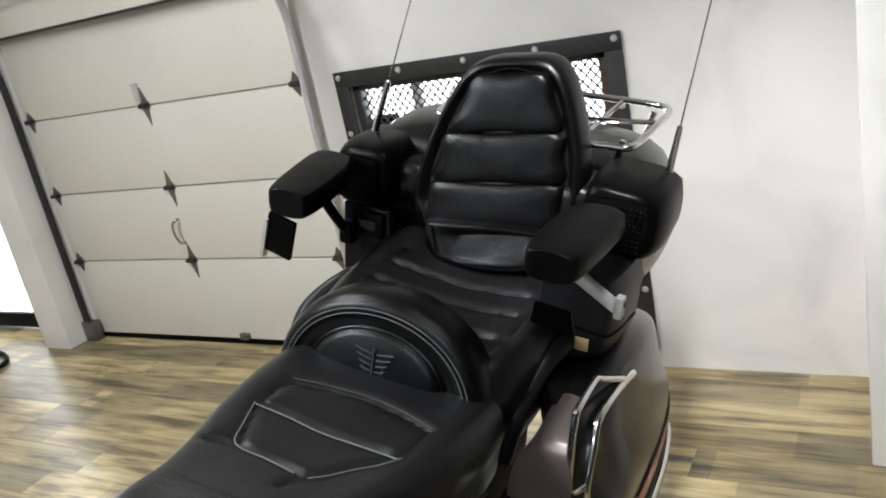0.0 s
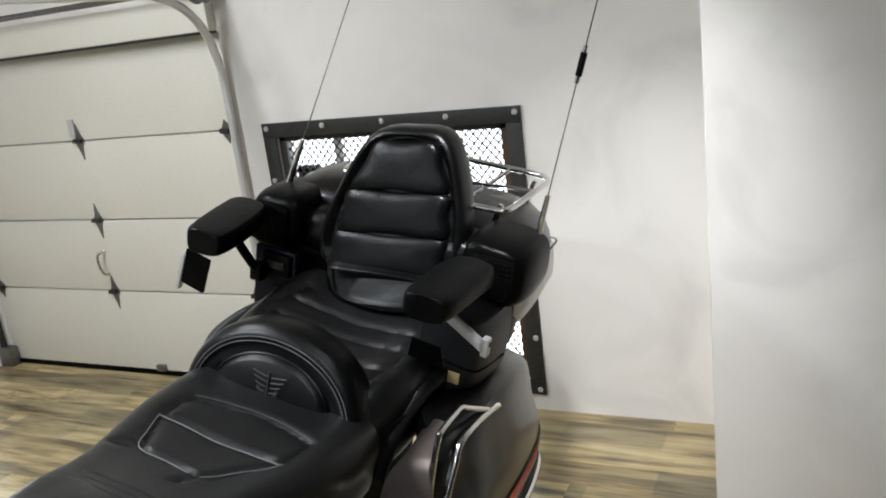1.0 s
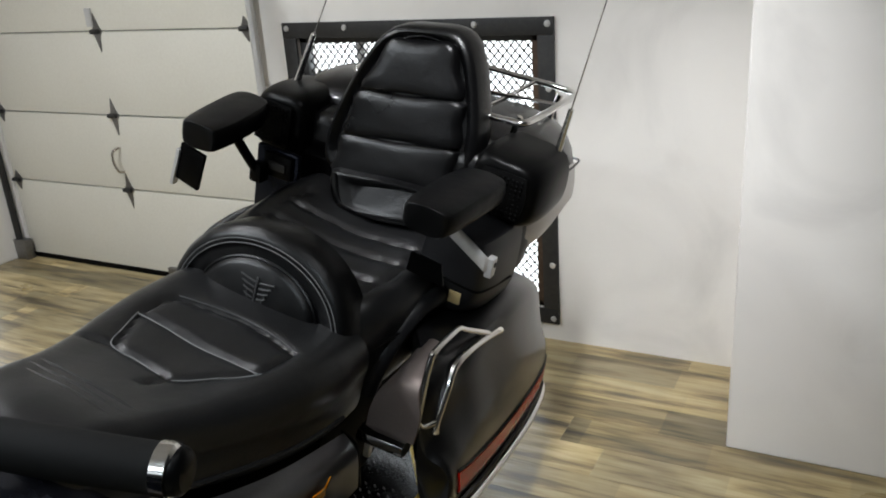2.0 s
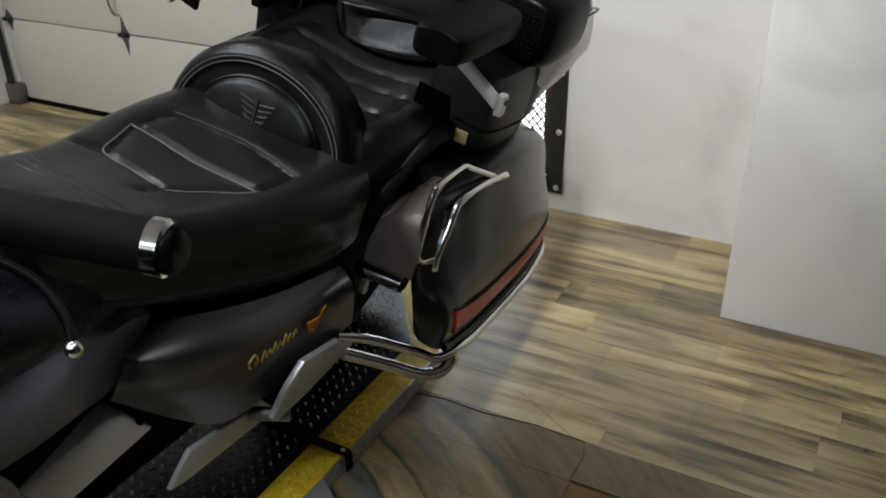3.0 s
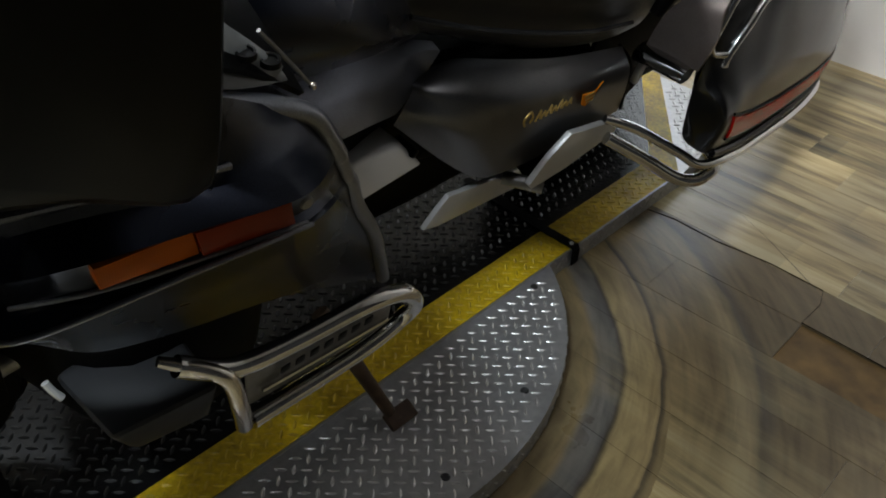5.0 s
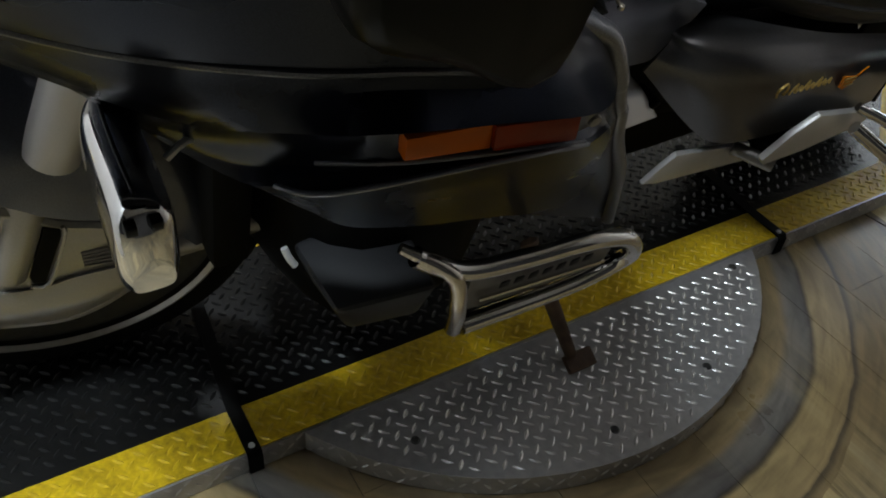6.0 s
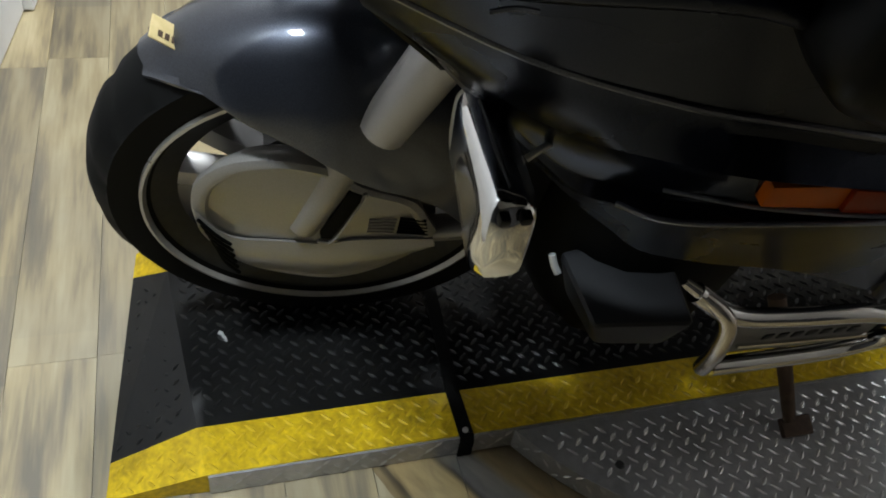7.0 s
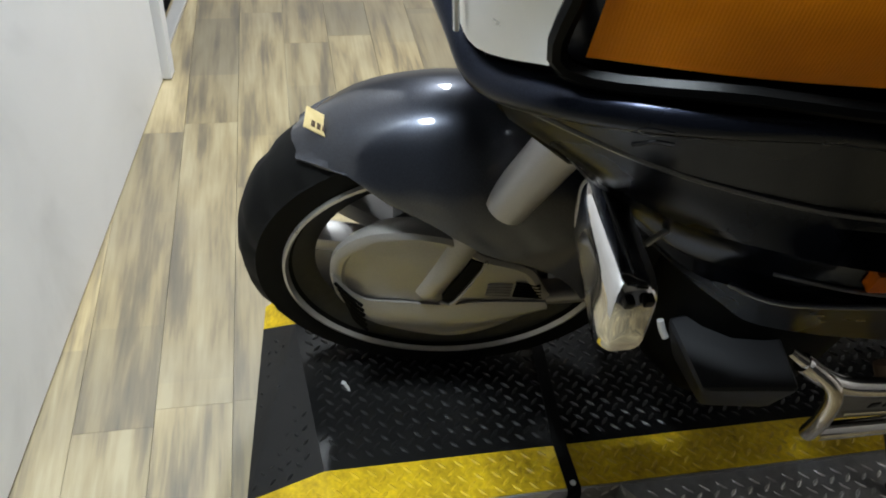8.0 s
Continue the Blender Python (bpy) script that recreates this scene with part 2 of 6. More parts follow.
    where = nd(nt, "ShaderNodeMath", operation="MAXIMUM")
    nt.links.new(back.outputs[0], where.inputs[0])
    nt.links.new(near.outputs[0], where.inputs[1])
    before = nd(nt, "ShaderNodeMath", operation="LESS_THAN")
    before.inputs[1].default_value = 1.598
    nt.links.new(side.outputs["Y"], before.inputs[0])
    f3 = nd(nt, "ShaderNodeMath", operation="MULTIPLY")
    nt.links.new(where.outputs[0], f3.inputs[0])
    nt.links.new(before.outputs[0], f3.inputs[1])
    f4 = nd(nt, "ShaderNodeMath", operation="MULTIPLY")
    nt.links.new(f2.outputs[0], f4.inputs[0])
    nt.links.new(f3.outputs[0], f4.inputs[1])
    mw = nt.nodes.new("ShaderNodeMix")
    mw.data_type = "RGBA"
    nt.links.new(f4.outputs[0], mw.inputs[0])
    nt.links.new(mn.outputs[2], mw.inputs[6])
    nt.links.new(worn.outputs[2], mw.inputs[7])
    nt.links.new(mw.outputs[2], b.inputs["Base Color"])
    rr = nt.nodes.new("ShaderNodeMapRange")
    rr.inputs["To Min"].default_value, rr.inputs["To Max"].default_value = 0.20, 0.42
    nt.links.new(n4.outputs["Fac"], rr.inputs["Value"])
    nt.links.new(rr.outputs[0], b.inputs["Roughness"])
    bp = nt.nodes.new("ShaderNodeBump")
    bp.inputs["Strength"].default_value, bp.inputs["Distance"].default_value = 0.25, 0.001
    nt.links.new(n2.outputs["Fac"], bp.inputs["Height"])
    nt.links.new(bp.outputs[0], b.inputs["Normal"])
    return m


def paint(name, col, flake=0.0, rough=0.28, coat=1.0, metal=0.35, spec=0.15):
    """Dark metallic motorcycle paint under clear coat, with light dust."""
    m, nt, b = mat_new(name)
    tc = nt.nodes.new("ShaderNodeTexCoord")
    n = nt.nodes.new("ShaderNodeTexNoise")
    n.inputs["Scale"].default_value, n.inputs["Detail"].default_value = 900, 2
    n2 = nt.nodes.new("ShaderNodeTexNoise")
    n2.inputs["Scale"].default_value, n2.inputs["Detail"].default_value = 6, 5
    nt.links.new(tc.outputs["Object"], n.inputs["Vector"])
    nt.links.new(tc.outputs["Object"], n2.inputs["Vector"])
    r = ramp(nt, [(0.35, tuple(c * 0.8 for c in col)), (0.7, tuple(c * (1.25 + flake) for c in col))])
    nt.links.new(n.outputs["Fac"], r.inputs[0])
    nt.links.new(r.outputs[0], b.inputs["Base Color"])
    b.inputs["Metallic"].default_value = metal
    mr = nt.nodes.new("ShaderNodeMapRange")
    mr.inputs["To Min"].default_value, mr.inputs["To Max"].default_value = rough - 0.05, rough + 0.1
    nt.links.new(n2.outputs["Fac"], mr.inputs["Value"])
    nt.links.new(mr.outputs[0], b.inputs["Roughness"])
    b.inputs["Specular IOR Level"].default_value = spec
    b.inputs["Coat Weight"].default_value = coat
    b.inputs["Coat Roughness"].default_value = 0.06
    return m


def lens_mat(name, col, rough=0.15, trans=0.35):
    """Ribbed coloured lens plastic."""
    m, nt, b = mat_new(name)
    tc = nt.nodes.new("ShaderNodeTexCoord")
    w = nt.nodes.new("ShaderNodeTexWave")
    w.inputs["Scale"].default_value = 150
    w.bands_direction = "Y"
    nt.links.new(tc.outputs["Object"], w.inputs["Vector"])
    n = nt.nodes.new("ShaderNodeTexNoise")
    n.inputs["Scale"].default_value = 9
    nt.links.new(tc.outputs["Object"], n.inputs["Vector"])
    r = ramp(nt, [(0.3, tuple(c * 0.7 for c in col)), (0.7, col)])
    nt.links.new(n.outputs["Fac"], r.inputs[0])
    nt.links.new(r.outputs[0], b.inputs["Base Color"])
    b.inputs["Roughness"].default_value = rough
    b.inputs["Coat Weight"].default_value = 0.03
    b.inputs["Specular IOR Level"].default_value = 0.07
    bp = nt.nodes.new("ShaderNodeBump")
    bp.inputs["Strength"].default_value, bp.inputs["Distance"].default_value = 0.10, 0.001
    nt.links.new(w.outputs["Fac"], bp.inputs["Height"])
    nt.links.new(bp.outputs[0], b.inputs["Normal"])
    return m


def wall_mat(name, col):
    """Painted drywall with roller texture, scuffs and faint drips."""
    m, nt, b = mat_new(name)
    geo = nt.nodes.new("ShaderNodeNewGeometry")
    n = nt.nodes.new("ShaderNodeTexNoise")
    n.inputs["Scale"].default_value, n.inputs["Detail"].default_value = 120, 4
    n2 = nt.nodes.new("ShaderNodeTexNoise")
    n2.inputs["Scale"].default_value, n2.inputs["Detail"].default_value, n2.inputs["Distortion"].default_value = 2.2, 6, 0.8
    for k in (n, n2):
        nt.links.new(geo.outputs["Position"], k.inputs["Vector"])
    r = ramp(nt, [(0.28, tuple(c * 0.80 for c in col)), (0.44, tuple(c * 0.95 for c in col)), (0.62, col)])
    nt.links.new(n2.outputs["Fac"], r.inputs[0])
    nt.links.new(r.outputs[0], b.inputs["Base Color"])
    b.inputs["Roughness"].default_value = 0.62
    bp = nt.nodes.new("ShaderNodeBump")
    bp.inputs["Strength"].default_value, bp.inputs["Distance"].default_value = 0.12, 0.001
    nt.links.new(n.outputs["Fac"], bp.inputs["Height"])
    nt.links.new(bp.outputs[0], b.inputs["Normal"])
    return m


LEATHER = leather("black_leather", (0.003, 0.003, 0.0032), rough=0.34, spec=0.12)
LEATHER_TOP = leather("black_leather_smooth", (0.0022, 0.0022, 0.0024), rough=0.29, wr=0.5, spec=0.28)
LEATHER_SEAT = leather("black_leather_seat", (0.010, 0.010, 0.0105), rough=0.30, wr=0.35, spec=0.38)
POLISHED = grain("polished_alloy", (0.70, 0.69, 0.68), (0.76, 0.75, 0.74), 12, 0.26, 0.35, bump=0.0, rough_var=0.04)
STITCH = grain("grey_thread", (0.12, 0.12, 0.12), (0.2, 0.2, 0.2), 300, 0.8)
# dim thread; on the emblem its lighter grey stands for light on relief
STITCH_DIM = grain("embossed_leather", (0.045, 0.045, 0.045), (0.07, 0.07, 0.071), 300, 0.5)
BLACK = grain("black_plastic", (0.0008, 0.0008, 0.0008), (0.0018, 0.0018, 0.0019), 400, 0.32, bump=0.1, dist=0.0004, spec=0.08)
BLACK_SATIN = grain("black_satin_plastic", (0.008, 0.008, 0.009), (0.013, 0.013, 0.0145), 300, 0.42, bump=0.1, dist=0.0004, spec=0.3)
BLACK_MATT = grain("black_matt_plastic", (0.0012, 0.0012, 0.0012), (0.0028, 0.0028, 0.0028), 300, 0.6, bump=0.2, dist=0.0005, spec=0.06)
RUBBER = grain("tyre_rubber", (0.003, 0.003, 0.003), (0.006, 0.0058, 0.0055), 150, 0.7, bump=0.2, dist=0.0006, spec=0.1)
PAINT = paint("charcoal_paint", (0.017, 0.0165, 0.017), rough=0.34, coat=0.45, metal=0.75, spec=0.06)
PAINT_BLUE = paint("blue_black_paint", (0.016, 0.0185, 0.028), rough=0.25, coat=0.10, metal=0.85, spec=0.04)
# cover, strip, edge, fender: body paint with highlights lifted into the base colour
PAINT_COVER_LIT = paint("side_cover_paint", (0.125, 0.122, 0.125), rough=0.28, coat=0.15, metal=0.85, spec=0.04)
PAINT_STRIP_LIT = paint("blue_grey_paint", (0.15, 0.157, 0.19), rough=0.31, coat=0.08, metal=0.85, spec=0.04)
EDGE_LIT = paint("edge_grey_paint", (0.19, 0.194, 0.215), rough=0.32, coat=0.08, metal=0.85, spec=0.04)
PAINT_FENDER = paint("fender_paint", (0.042, 0.045, 0.056), rough=0.30, coat=0.9, metal=0.75)
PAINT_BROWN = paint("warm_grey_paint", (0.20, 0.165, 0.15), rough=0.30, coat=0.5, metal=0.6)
CHROME = grain("chrome", (0.62, 0.61, 0.6), (0.72, 0.71, 0.7), 40, 0.09, 1.0, bump=0.0, rough_var=0.05)
CHROME_DULL = grain("worn_chrome", (0.42, 0.38, 0.33), (0.62, 0.58, 0.53), 60, 0.2, 1.0, bump=0.02, rough_var=0.1)
ALU = grain("brushed_aluminium", (0.50, 0.495, 0.49), (0.62, 0.61, 0.60), 90, 0.36, 0.4, bump=0.03, stretch=(1, 6, 1))
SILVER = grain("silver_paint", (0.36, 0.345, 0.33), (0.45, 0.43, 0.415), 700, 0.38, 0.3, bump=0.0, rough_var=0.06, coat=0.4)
TAUPE = grain("taupe_plastic", (0.22, 0.205, 0.19), (0.31, 0.292, 0.272), 500, 0.36, 0.3, bump=0.0, rough_var=0.05, coat=0.3)
STEEL = grain("dull_steel", (0.16, 0.155, 0.15), (0.28, 0.27, 0.26), 90, 0.42, 0.9, bump=0.05)
RUST = grain("rusty_steel", (0.035, 0.018, 0.010), (0.10, 0.062, 0.036), 60, 0.75, 0.2, bump=0.4, coarse=14)
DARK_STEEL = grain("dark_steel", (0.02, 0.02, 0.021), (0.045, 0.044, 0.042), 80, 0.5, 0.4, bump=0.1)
DOOR_WHITE = grain("door_enamel", (0.66, 0.63, 0.55), (0.74, 0.715, 0.64), 90, 0.5, bump=0.08, dist=0.001, coarse=2)
WALL = wall_mat("wall_paint", (0.80, 0.77, 0.73))
# near-black only so the unseen walls send little light back
WALL_FILL_CUT = wall_mat("dark_wall_paint", (0.045, 0.045, 0.047))
WALL_COOL = wall_mat("white_panel", (0.80, 0.80, 0.81))
CEIL = wall_mat("ceiling_paint", (0.55, 0.545, 0.54))
PLANK = plank_mat()
PLATE_BLACK = grain("black_painted_plate", (0.004, 0.004, 0.004), (0.010, 0.0098, 0.0096), 120, 0.24, 0.0, bump=0.10, coarse=9, spec=0.3)
PLATE_YELLOW = grain("yellow_painted_plate", (0.24, 0.155, 0.006), (0.80, 0.54, 0.010), 120, 0.42, bump=0.15, coarse=14, spec=0.3)
PLATE_STEEL = grain("diamond_plate_steel", (0.32, 0.316, 0.311), (0.52, 0.512, 0.504), 70, 0.40, 0.7, bump=0.12, coarse=7)
LUG_BLACK = grain("worn_black_lug", (0.004, 0.004, 0.004), (0.014, 0.0137, 0.0134), 90, 0.34, 0.0, bump=0.05, coarse=9, spec=0.22)
LUG_YELLOW = grain("worn_yellow_lug", (0.30, 0.19, 0.008), (0.74, 0.50, 0.02), 90, 0.42, 0.0, bump=0.05, coarse=9, spec=0.3)
LUG_STEEL = grain("polished_lug_steel", (0.42, 0.415, 0.41), (0.56, 0.55, 0.54), 70, 0.33, 0.8, bump=0.05)
AMBER_LENS = lens_mat("turn_lamp_lens", (0.95, 0.29, 0.008))
AMBER = lens_mat("amber_lens", (0.46, 0.10, 0.004))
RED_DARK = lens_mat("dark_red_lens", (0.22, 0.022, 0.004))
RED = lens_mat("red_lens", (0.62, 0.012, 0.005))
LAMP_GLASS = grain("lamp_glass_over_reflector", (0.84, 0.85, 0.85), (0.93, 0.94, 0.94), 30, 0.28, 0.45, bump=0.03, rough_var=0.08, coat=0.5)
CLEAR = lens_mat("clear_lens", (0.93, 0.94, 0.94), 0.1)
SWITCH_GREY = grain("switch_grey_plastic", (0.10, 0.103, 0.103), (0.22, 0.224, 0.22), 60, 0.34, 0.3, bump=0.03, coarse=9)
RIM_LIP = grain("polished_rim_lip", (0.34, 0.32, 0.29), (0.46, 0.44, 0.41), 60, 0.3, 0.6, bump=0.0)
GOLD = grain("gold_badge", (0.55, 0.38, 0.1), (0.75, 0.55, 0.2), 200, 0.35, 0.6, bump=0.0)
BROWN_LABEL = grain("brown_label", (0.50, 0.37, 0.15), (0.68, 0.54, 0.28), 90, 0.5, bump=0.0)
PATCH = grain("bare_subfloor", (0.07, 0.043, 0.018), (0.26, 0.15, 0.05), 25, 0.6, bump=0.2, coarse=11)
SCUFF = grain("rubbed_scuff", (0.05, 0.045, 0.04), (0.11, 0.10, 0.085), 40, 0.5, bump=0.0)
HOSE = grain("lime_hose", (0.45, 0.5, 0.02), (0.6, 0.65, 0.05), 90, 0.5)
DAYLIGHT = glow("daylight", (0.93, 0.97, 1.0), 2.3)
# ---------------------------------------------------------------- mesh tools
from mathutils.bvhtree import BVHTree


def part(name, bm, material, parent=None, label="", smooth=True, sharp=38):
    """Links a bmesh as one mesh object under a thing or a part."""
    bmesh.ops.recalc_face_normals(bm, faces=bm.faces)
    me = bpy.data.meshes.new(name)
    bm.to_mesh(me)
    bm.free()
    me.materials.append(material)
    if smooth:
        me.polygons.foreach_set("use_smooth", [True] * len(me.polygons))
        me.set_sharp_from_angle(angle=radians(sharp))
    ob = new(name, me)
    if parent is not None:
        ob.parent = parent
    if label:
        tagged(ob, label)
    return ob


def thing(name, label, category, group="", kind="", at=None):
    ob = new(name)
    ob.empty_display_size = 0.1
    if at is not None:
        ob.matrix_basis = at
    return tagged(ob, label, category, group, kind)


def piece(name, me, parent, m=None):
    """An object of its own on shared mesh data."""
    ob = new(name, me)
    ob.parent = parent
    if m is not None:
        ob.matrix_basis = m
    return ob


def mesh_of(bm, name, material, smooth=False):
    bmesh.ops.recalc_face_normals(bm, faces=bm.faces)
    me = bpy.data.meshes.new(name)
    bm.to_mesh(me)
    bm.free()
    me.materials.append(material)
    if smooth:
        me.polygons.foreach_set("use_smooth", [True] * len(me.polygons))
        me.set_sharp_from_angle(angle=radians(38))
    return me


def add_box(bm, c, s, bevel=0.0, seg=2, m=None):
    """A box at c with sizes s, its edges rounded, turned by m."""
    r = bmesh.ops.create_cube(bm, size=1.0)
    vs = r["verts"]
    bmesh.ops.scale(bm, vec=s, verts=vs)
    if bevel:
        es = list({e for v in vs for e in v.link_edges})
        q = bmesh.ops.bevel(bm, geom=es, offset=min(bevel, 0.49 * min(s)), segments=seg, profile=0.6, affect="EDGES")
        vs = list({v for f in q["faces"] for v in f.verts} | {v for v in vs if v.is_valid})
    if m is not None:
        bmesh.ops.transform(bm, matrix=m, verts=vs)
    bmesh.ops.translate(bm, vec=c, verts=vs)
    return bm


def box(c, s, bevel=0.0, seg=2, m=None):
    return add_box(bmesh.new(), c, s, bevel, seg, m)


def span(a, b, bevel=0.0, seg=2):
    """A box from corner a to corner b."""
    return box([(p + q) / 2 for p, q in zip(a, b)], [abs(q - p) for p, q in zip(a, b)], bevel, seg)


def curve_pts(pts, n=8, closed=False):
    """Points on a smooth line through pts."""
    pts = [Vector(p) for p in pts]
    k = len(pts)
    out = []
    for i in range(k if closed else k - 1):
        if closed:
            p0, p1, p2, p3 = pts[i - 1], pts[i], pts[(i + 1) % k], pts[(i + 2) % k]
        else:
            p0, p1, p2, p3 = pts[max(i - 1, 0)], pts[i], pts[i + 1], pts[min(i + 2, k - 1)]
        for j in range(n):
            t = j / n
            out.append(0.5 * (2 * p1 + (p2 - p0) * t + (2 * p0 - 5 * p1 + 4 * p2 - p3) * t * t + (3 * p1 - p0 - 3 * p2 + p3) * t ** 3))
    if not closed:
        out.append(pts[-1])
    return out


def skin(bm, rings, closed=False, caps=True, loop=False):
    """Faces between rings of equal length. loop: the last ring joins the first."""
    vs = [[bm.verts.new(p) for p in r] for r in rings]
    n = len(rings[0])
    pairs = list(zip(vs, vs[1:])) + ([(vs[-1], vs[0])] if loop else [])
    for a, b in pairs:
        for i in range(n if not closed else n - 1):
            j = (i + 1) % n
            bm.faces.new((a[i], a[j], b[j], b[i]))
    if caps and not closed and not loop:
        bm.faces.new(vs[0])
        bm.faces.new(vs[-1][::-1])
    return bm


def tube(pts, r, seg=10, n=6, closed=False, bm=None, smooth=True, flat=1.0):
    """A round bar along a smooth line; r may be a list along pts. flat squashes it."""
    bm = bm or bmesh.new()
    path = curve_pts(pts, n, closed) if smooth else [Vector(p) for p in pts]
    k = len(path)
    rings = []
    up = Vector((0, 0, 1))
    last = None
    for i, p in enumerate(path):
        if closed:
            d = path[(i + 1) % k] - path[i - 1]
        else:
            d = path[min(i + 1, k - 1)] - path[max(i - 1, 0)]
        d.normalize()
        if last is None:
            u = up if abs(d.z) < 0.9 else Vector((1, 0, 0))
            a = d.cross(u).normalized()
        else:
            a = (last - d * last.dot(d)).normalized()
        last = a
        b = d.cross(a)
        if isinstance(r, (list, tuple)):
            f = i / max(1, k - 1) * (len(r) - 1)
            i0 = min(int(f), len(r) - 2)
            rr = r[i0] + (r[i0 + 1] - r[i0]) * (f - i0)
        else:
            rr = r
        rings.append([p + (a * math.cos(2 * math.pi * j / seg) * flat + b * math.sin(2 * math.pi * j / seg)) * rr for j in range(seg)])
    return skin(bm, rings, loop=closed)


def resample(pts, n):
    """n points evenly along a smooth closed line through pts."""
    q = curve_pts(pts, 8, True)
    q.append(q[0])
    ds = [0]
    for a, b in zip(q, q[1:]):
        ds.append(ds[-1] + (b - a).length)
    out = []
    j = 0
    for i in range(n):
        s = ds[-1] * i / n
        while ds[j + 1] < s:
            j += 1
        f = (s - ds[j]) / max(1e-9, ds[j + 1] - ds[j])
        out.append(q[j].lerp(q[j + 1], f))
    return out


def loft(stations, n=28, sub=4, flip=False):
    """A closed body through closed section outlines, smooth both ways. stations: lists of 3D points, with matching starts."""
    rings = [resample(s, n) for s in stations]
    cols = [curve_pts([r[i] for r in rings], sub) for i in range(n)]
    full = [[cols[i][k] for i in range(n)] for k in range(len(cols[0]))]
    if flip:
        full = [[Vector((-p.x, p.y, p.z)) for p in r] for r in full]
    return skin(bmesh.new(), full)


def sym(y, half):
    """A closed section at y from the left half's (x, z) points, top to bottom."""
    left = [(x, y, z) for x, z in half]
    right = [(-x, y, z) for x, z in half[::-1] if x > 1e-6]
    return left + right


def prism(outline, depth, bevel=0.0, seg=2, axis="x", at=0.0):
    """A plate from a 2D outline, thick along an axis, its rims rounded. axis x: points are (y, z)."""
    bm = bmesh.new()
    def put(p, d):
        return (d, p[0], p[1]) if axis == "x" else (p[0], d, p[1]) if axis == "y" else (p[0], p[1], d)
    vs = [bm.verts.new(put(p, at)) for p in outline]
    f = bm.faces.new(vs)
    q = bmesh.ops.extrude_face_region(bm, geom=[f])
    mv = [v for v in q["geom"] if isinstance(v, bmesh.types.BMVert)]
    bmesh.ops.translate(bm, verts=mv, vec=put((0, 0), depth))
    if bevel:
        es = [e for e in bm.edges if e.calc_face_angle(0) > 0.5 and any(len(fc.verts) > 4 or len(outline) == 4 for fc in e.link_faces)]
        bmesh.ops.bevel(bm, geom=es, offset=bevel, segments=seg, profile=0.6, affect="EDGES")
    return bm


def lathe(profile, seg=40, axis="x", bm=None, at=(0, 0, 0)):
    """A turned body: profile of (radius, height along the axis)."""
    bm = bm or bmesh.new()
    rings = []
    for r, h in profile:
        ring = []
        for i in range(seg):
            a = 2 * math.pi * i / seg
            c, s = r * math.cos(a), r * math.sin(a)
            p = (h, c, s) if axis == "x" else (c, h, s) if axis == "y" else (c, s, h)
            ring.append(Vector(p) + Vector(at))
        rings.append(ring)
    if profile[0] == profile[-1]:
        return skin(bm, rings[:-1], loop=True)
    return skin(bm, rings)


def mirrored(ob, name=None):
    """The same part on the other side, sharing its mesh."""
    o = new(name or ob.name.split(".")[0], ob.data)
    o.parent = ob.parent
    o.matrix_basis = Matrix.Diagonal((-1, 1, 1, 1)) @ ob.matrix_basis
    for k in ("label",):
        if k in ob:
            o[k] = ob[k]
    return o


def patch(grid, thick=0.0):
    """A sheet through rows of points (smooth both ways), with thickness along its normals when given."""
    bm = bmesh.new()
    rows = [curve_pts(r, 5) for r in grid]
    cols = [curve_pts([r[i] for r in rows], 5) for i in range(len(rows[0]))]
    m = len(cols[0])
    vs = [[bm.verts.new(cols[i][k]) for i in range(len(cols))] for k in range(m)]
    for k in range(m - 1):
        for i in range(len(cols) - 1):
            bm.faces.new((vs[k][i], vs[k][i + 1], vs[k + 1][i + 1], vs[k + 1][i]))
    if thick:
        bmesh.ops.recalc_face_normals(bm, faces=bm.faces)
        bmesh.ops.solidify(bm, geom=bm.faces[:], thickness=thick)
    return bm


def strips(rows, thick=0.0, n=5):
    """A creased sheet: smooth along each row of points, straight from row to row."""
    bm = bmesh.new()
    vs = [[bm.verts.new(p) for p in curve_pts(r, n)] for r in rows]
    for a, b in zip(vs, vs[1:]):
        for i in range(len(a) - 1):
            bm.faces.new((a[i], a[i + 1], b[i + 1], b[i]))
    if thick:
        bmesh.ops.recalc_face_normals(bm, faces=bm.faces)
        bmesh.ops.solidify(bm, geom=bm.faces[:], thickness=thick)
    return bm
# ---------------------------------------------------------------- the room
YB = 2.705      # face of the back wall
DX0, DX1 = -2.50, -0.85   # overhead door
WX0, WX1, WZ0, WZ1 = -0.72, 0.322, 0.065, 1.112   # outside of the window guard


def setting(name, bm, material, label, category, smooth=False):
    ob = part(name, bm, material, None, "", smooth)
    return tagged(ob, label, category, kind="structure")


bm = bmesh.new()
ow, iw = 0.05, 0.12
x0, x1, z0, z1 = WX0 + ow, WX1 - ow, WZ0 + ow, WZ1 - ow
for a, b in (((DX1, YB, 0), (x0, YB + 0.14, 2.5)), ((x1, YB, 0), (2.6, YB + 0.14, 2.5)),
             ((x0, YB, 0), (x1, YB + 0.14, z0)), ((x0, YB, z1), (x1, YB + 0.14, 2.5)),
             ((DX0, YB, 1.50), (DX1, YB + 0.14, 2.5)), ((-2.80, YB, 0), (DX0, YB + 0.14, 2.5)),
             ((-3.75, YB, 2.02), (-2.80, YB + 0.14, 2.5)), ((-3.75, YB, 0), (-3.62, YB + 0.14, 2.02))):
    add_box(bm, [(p + q) / 2 for p, q in zip(a, b)], [abs(q - p) for p, q in zip(a, b)])
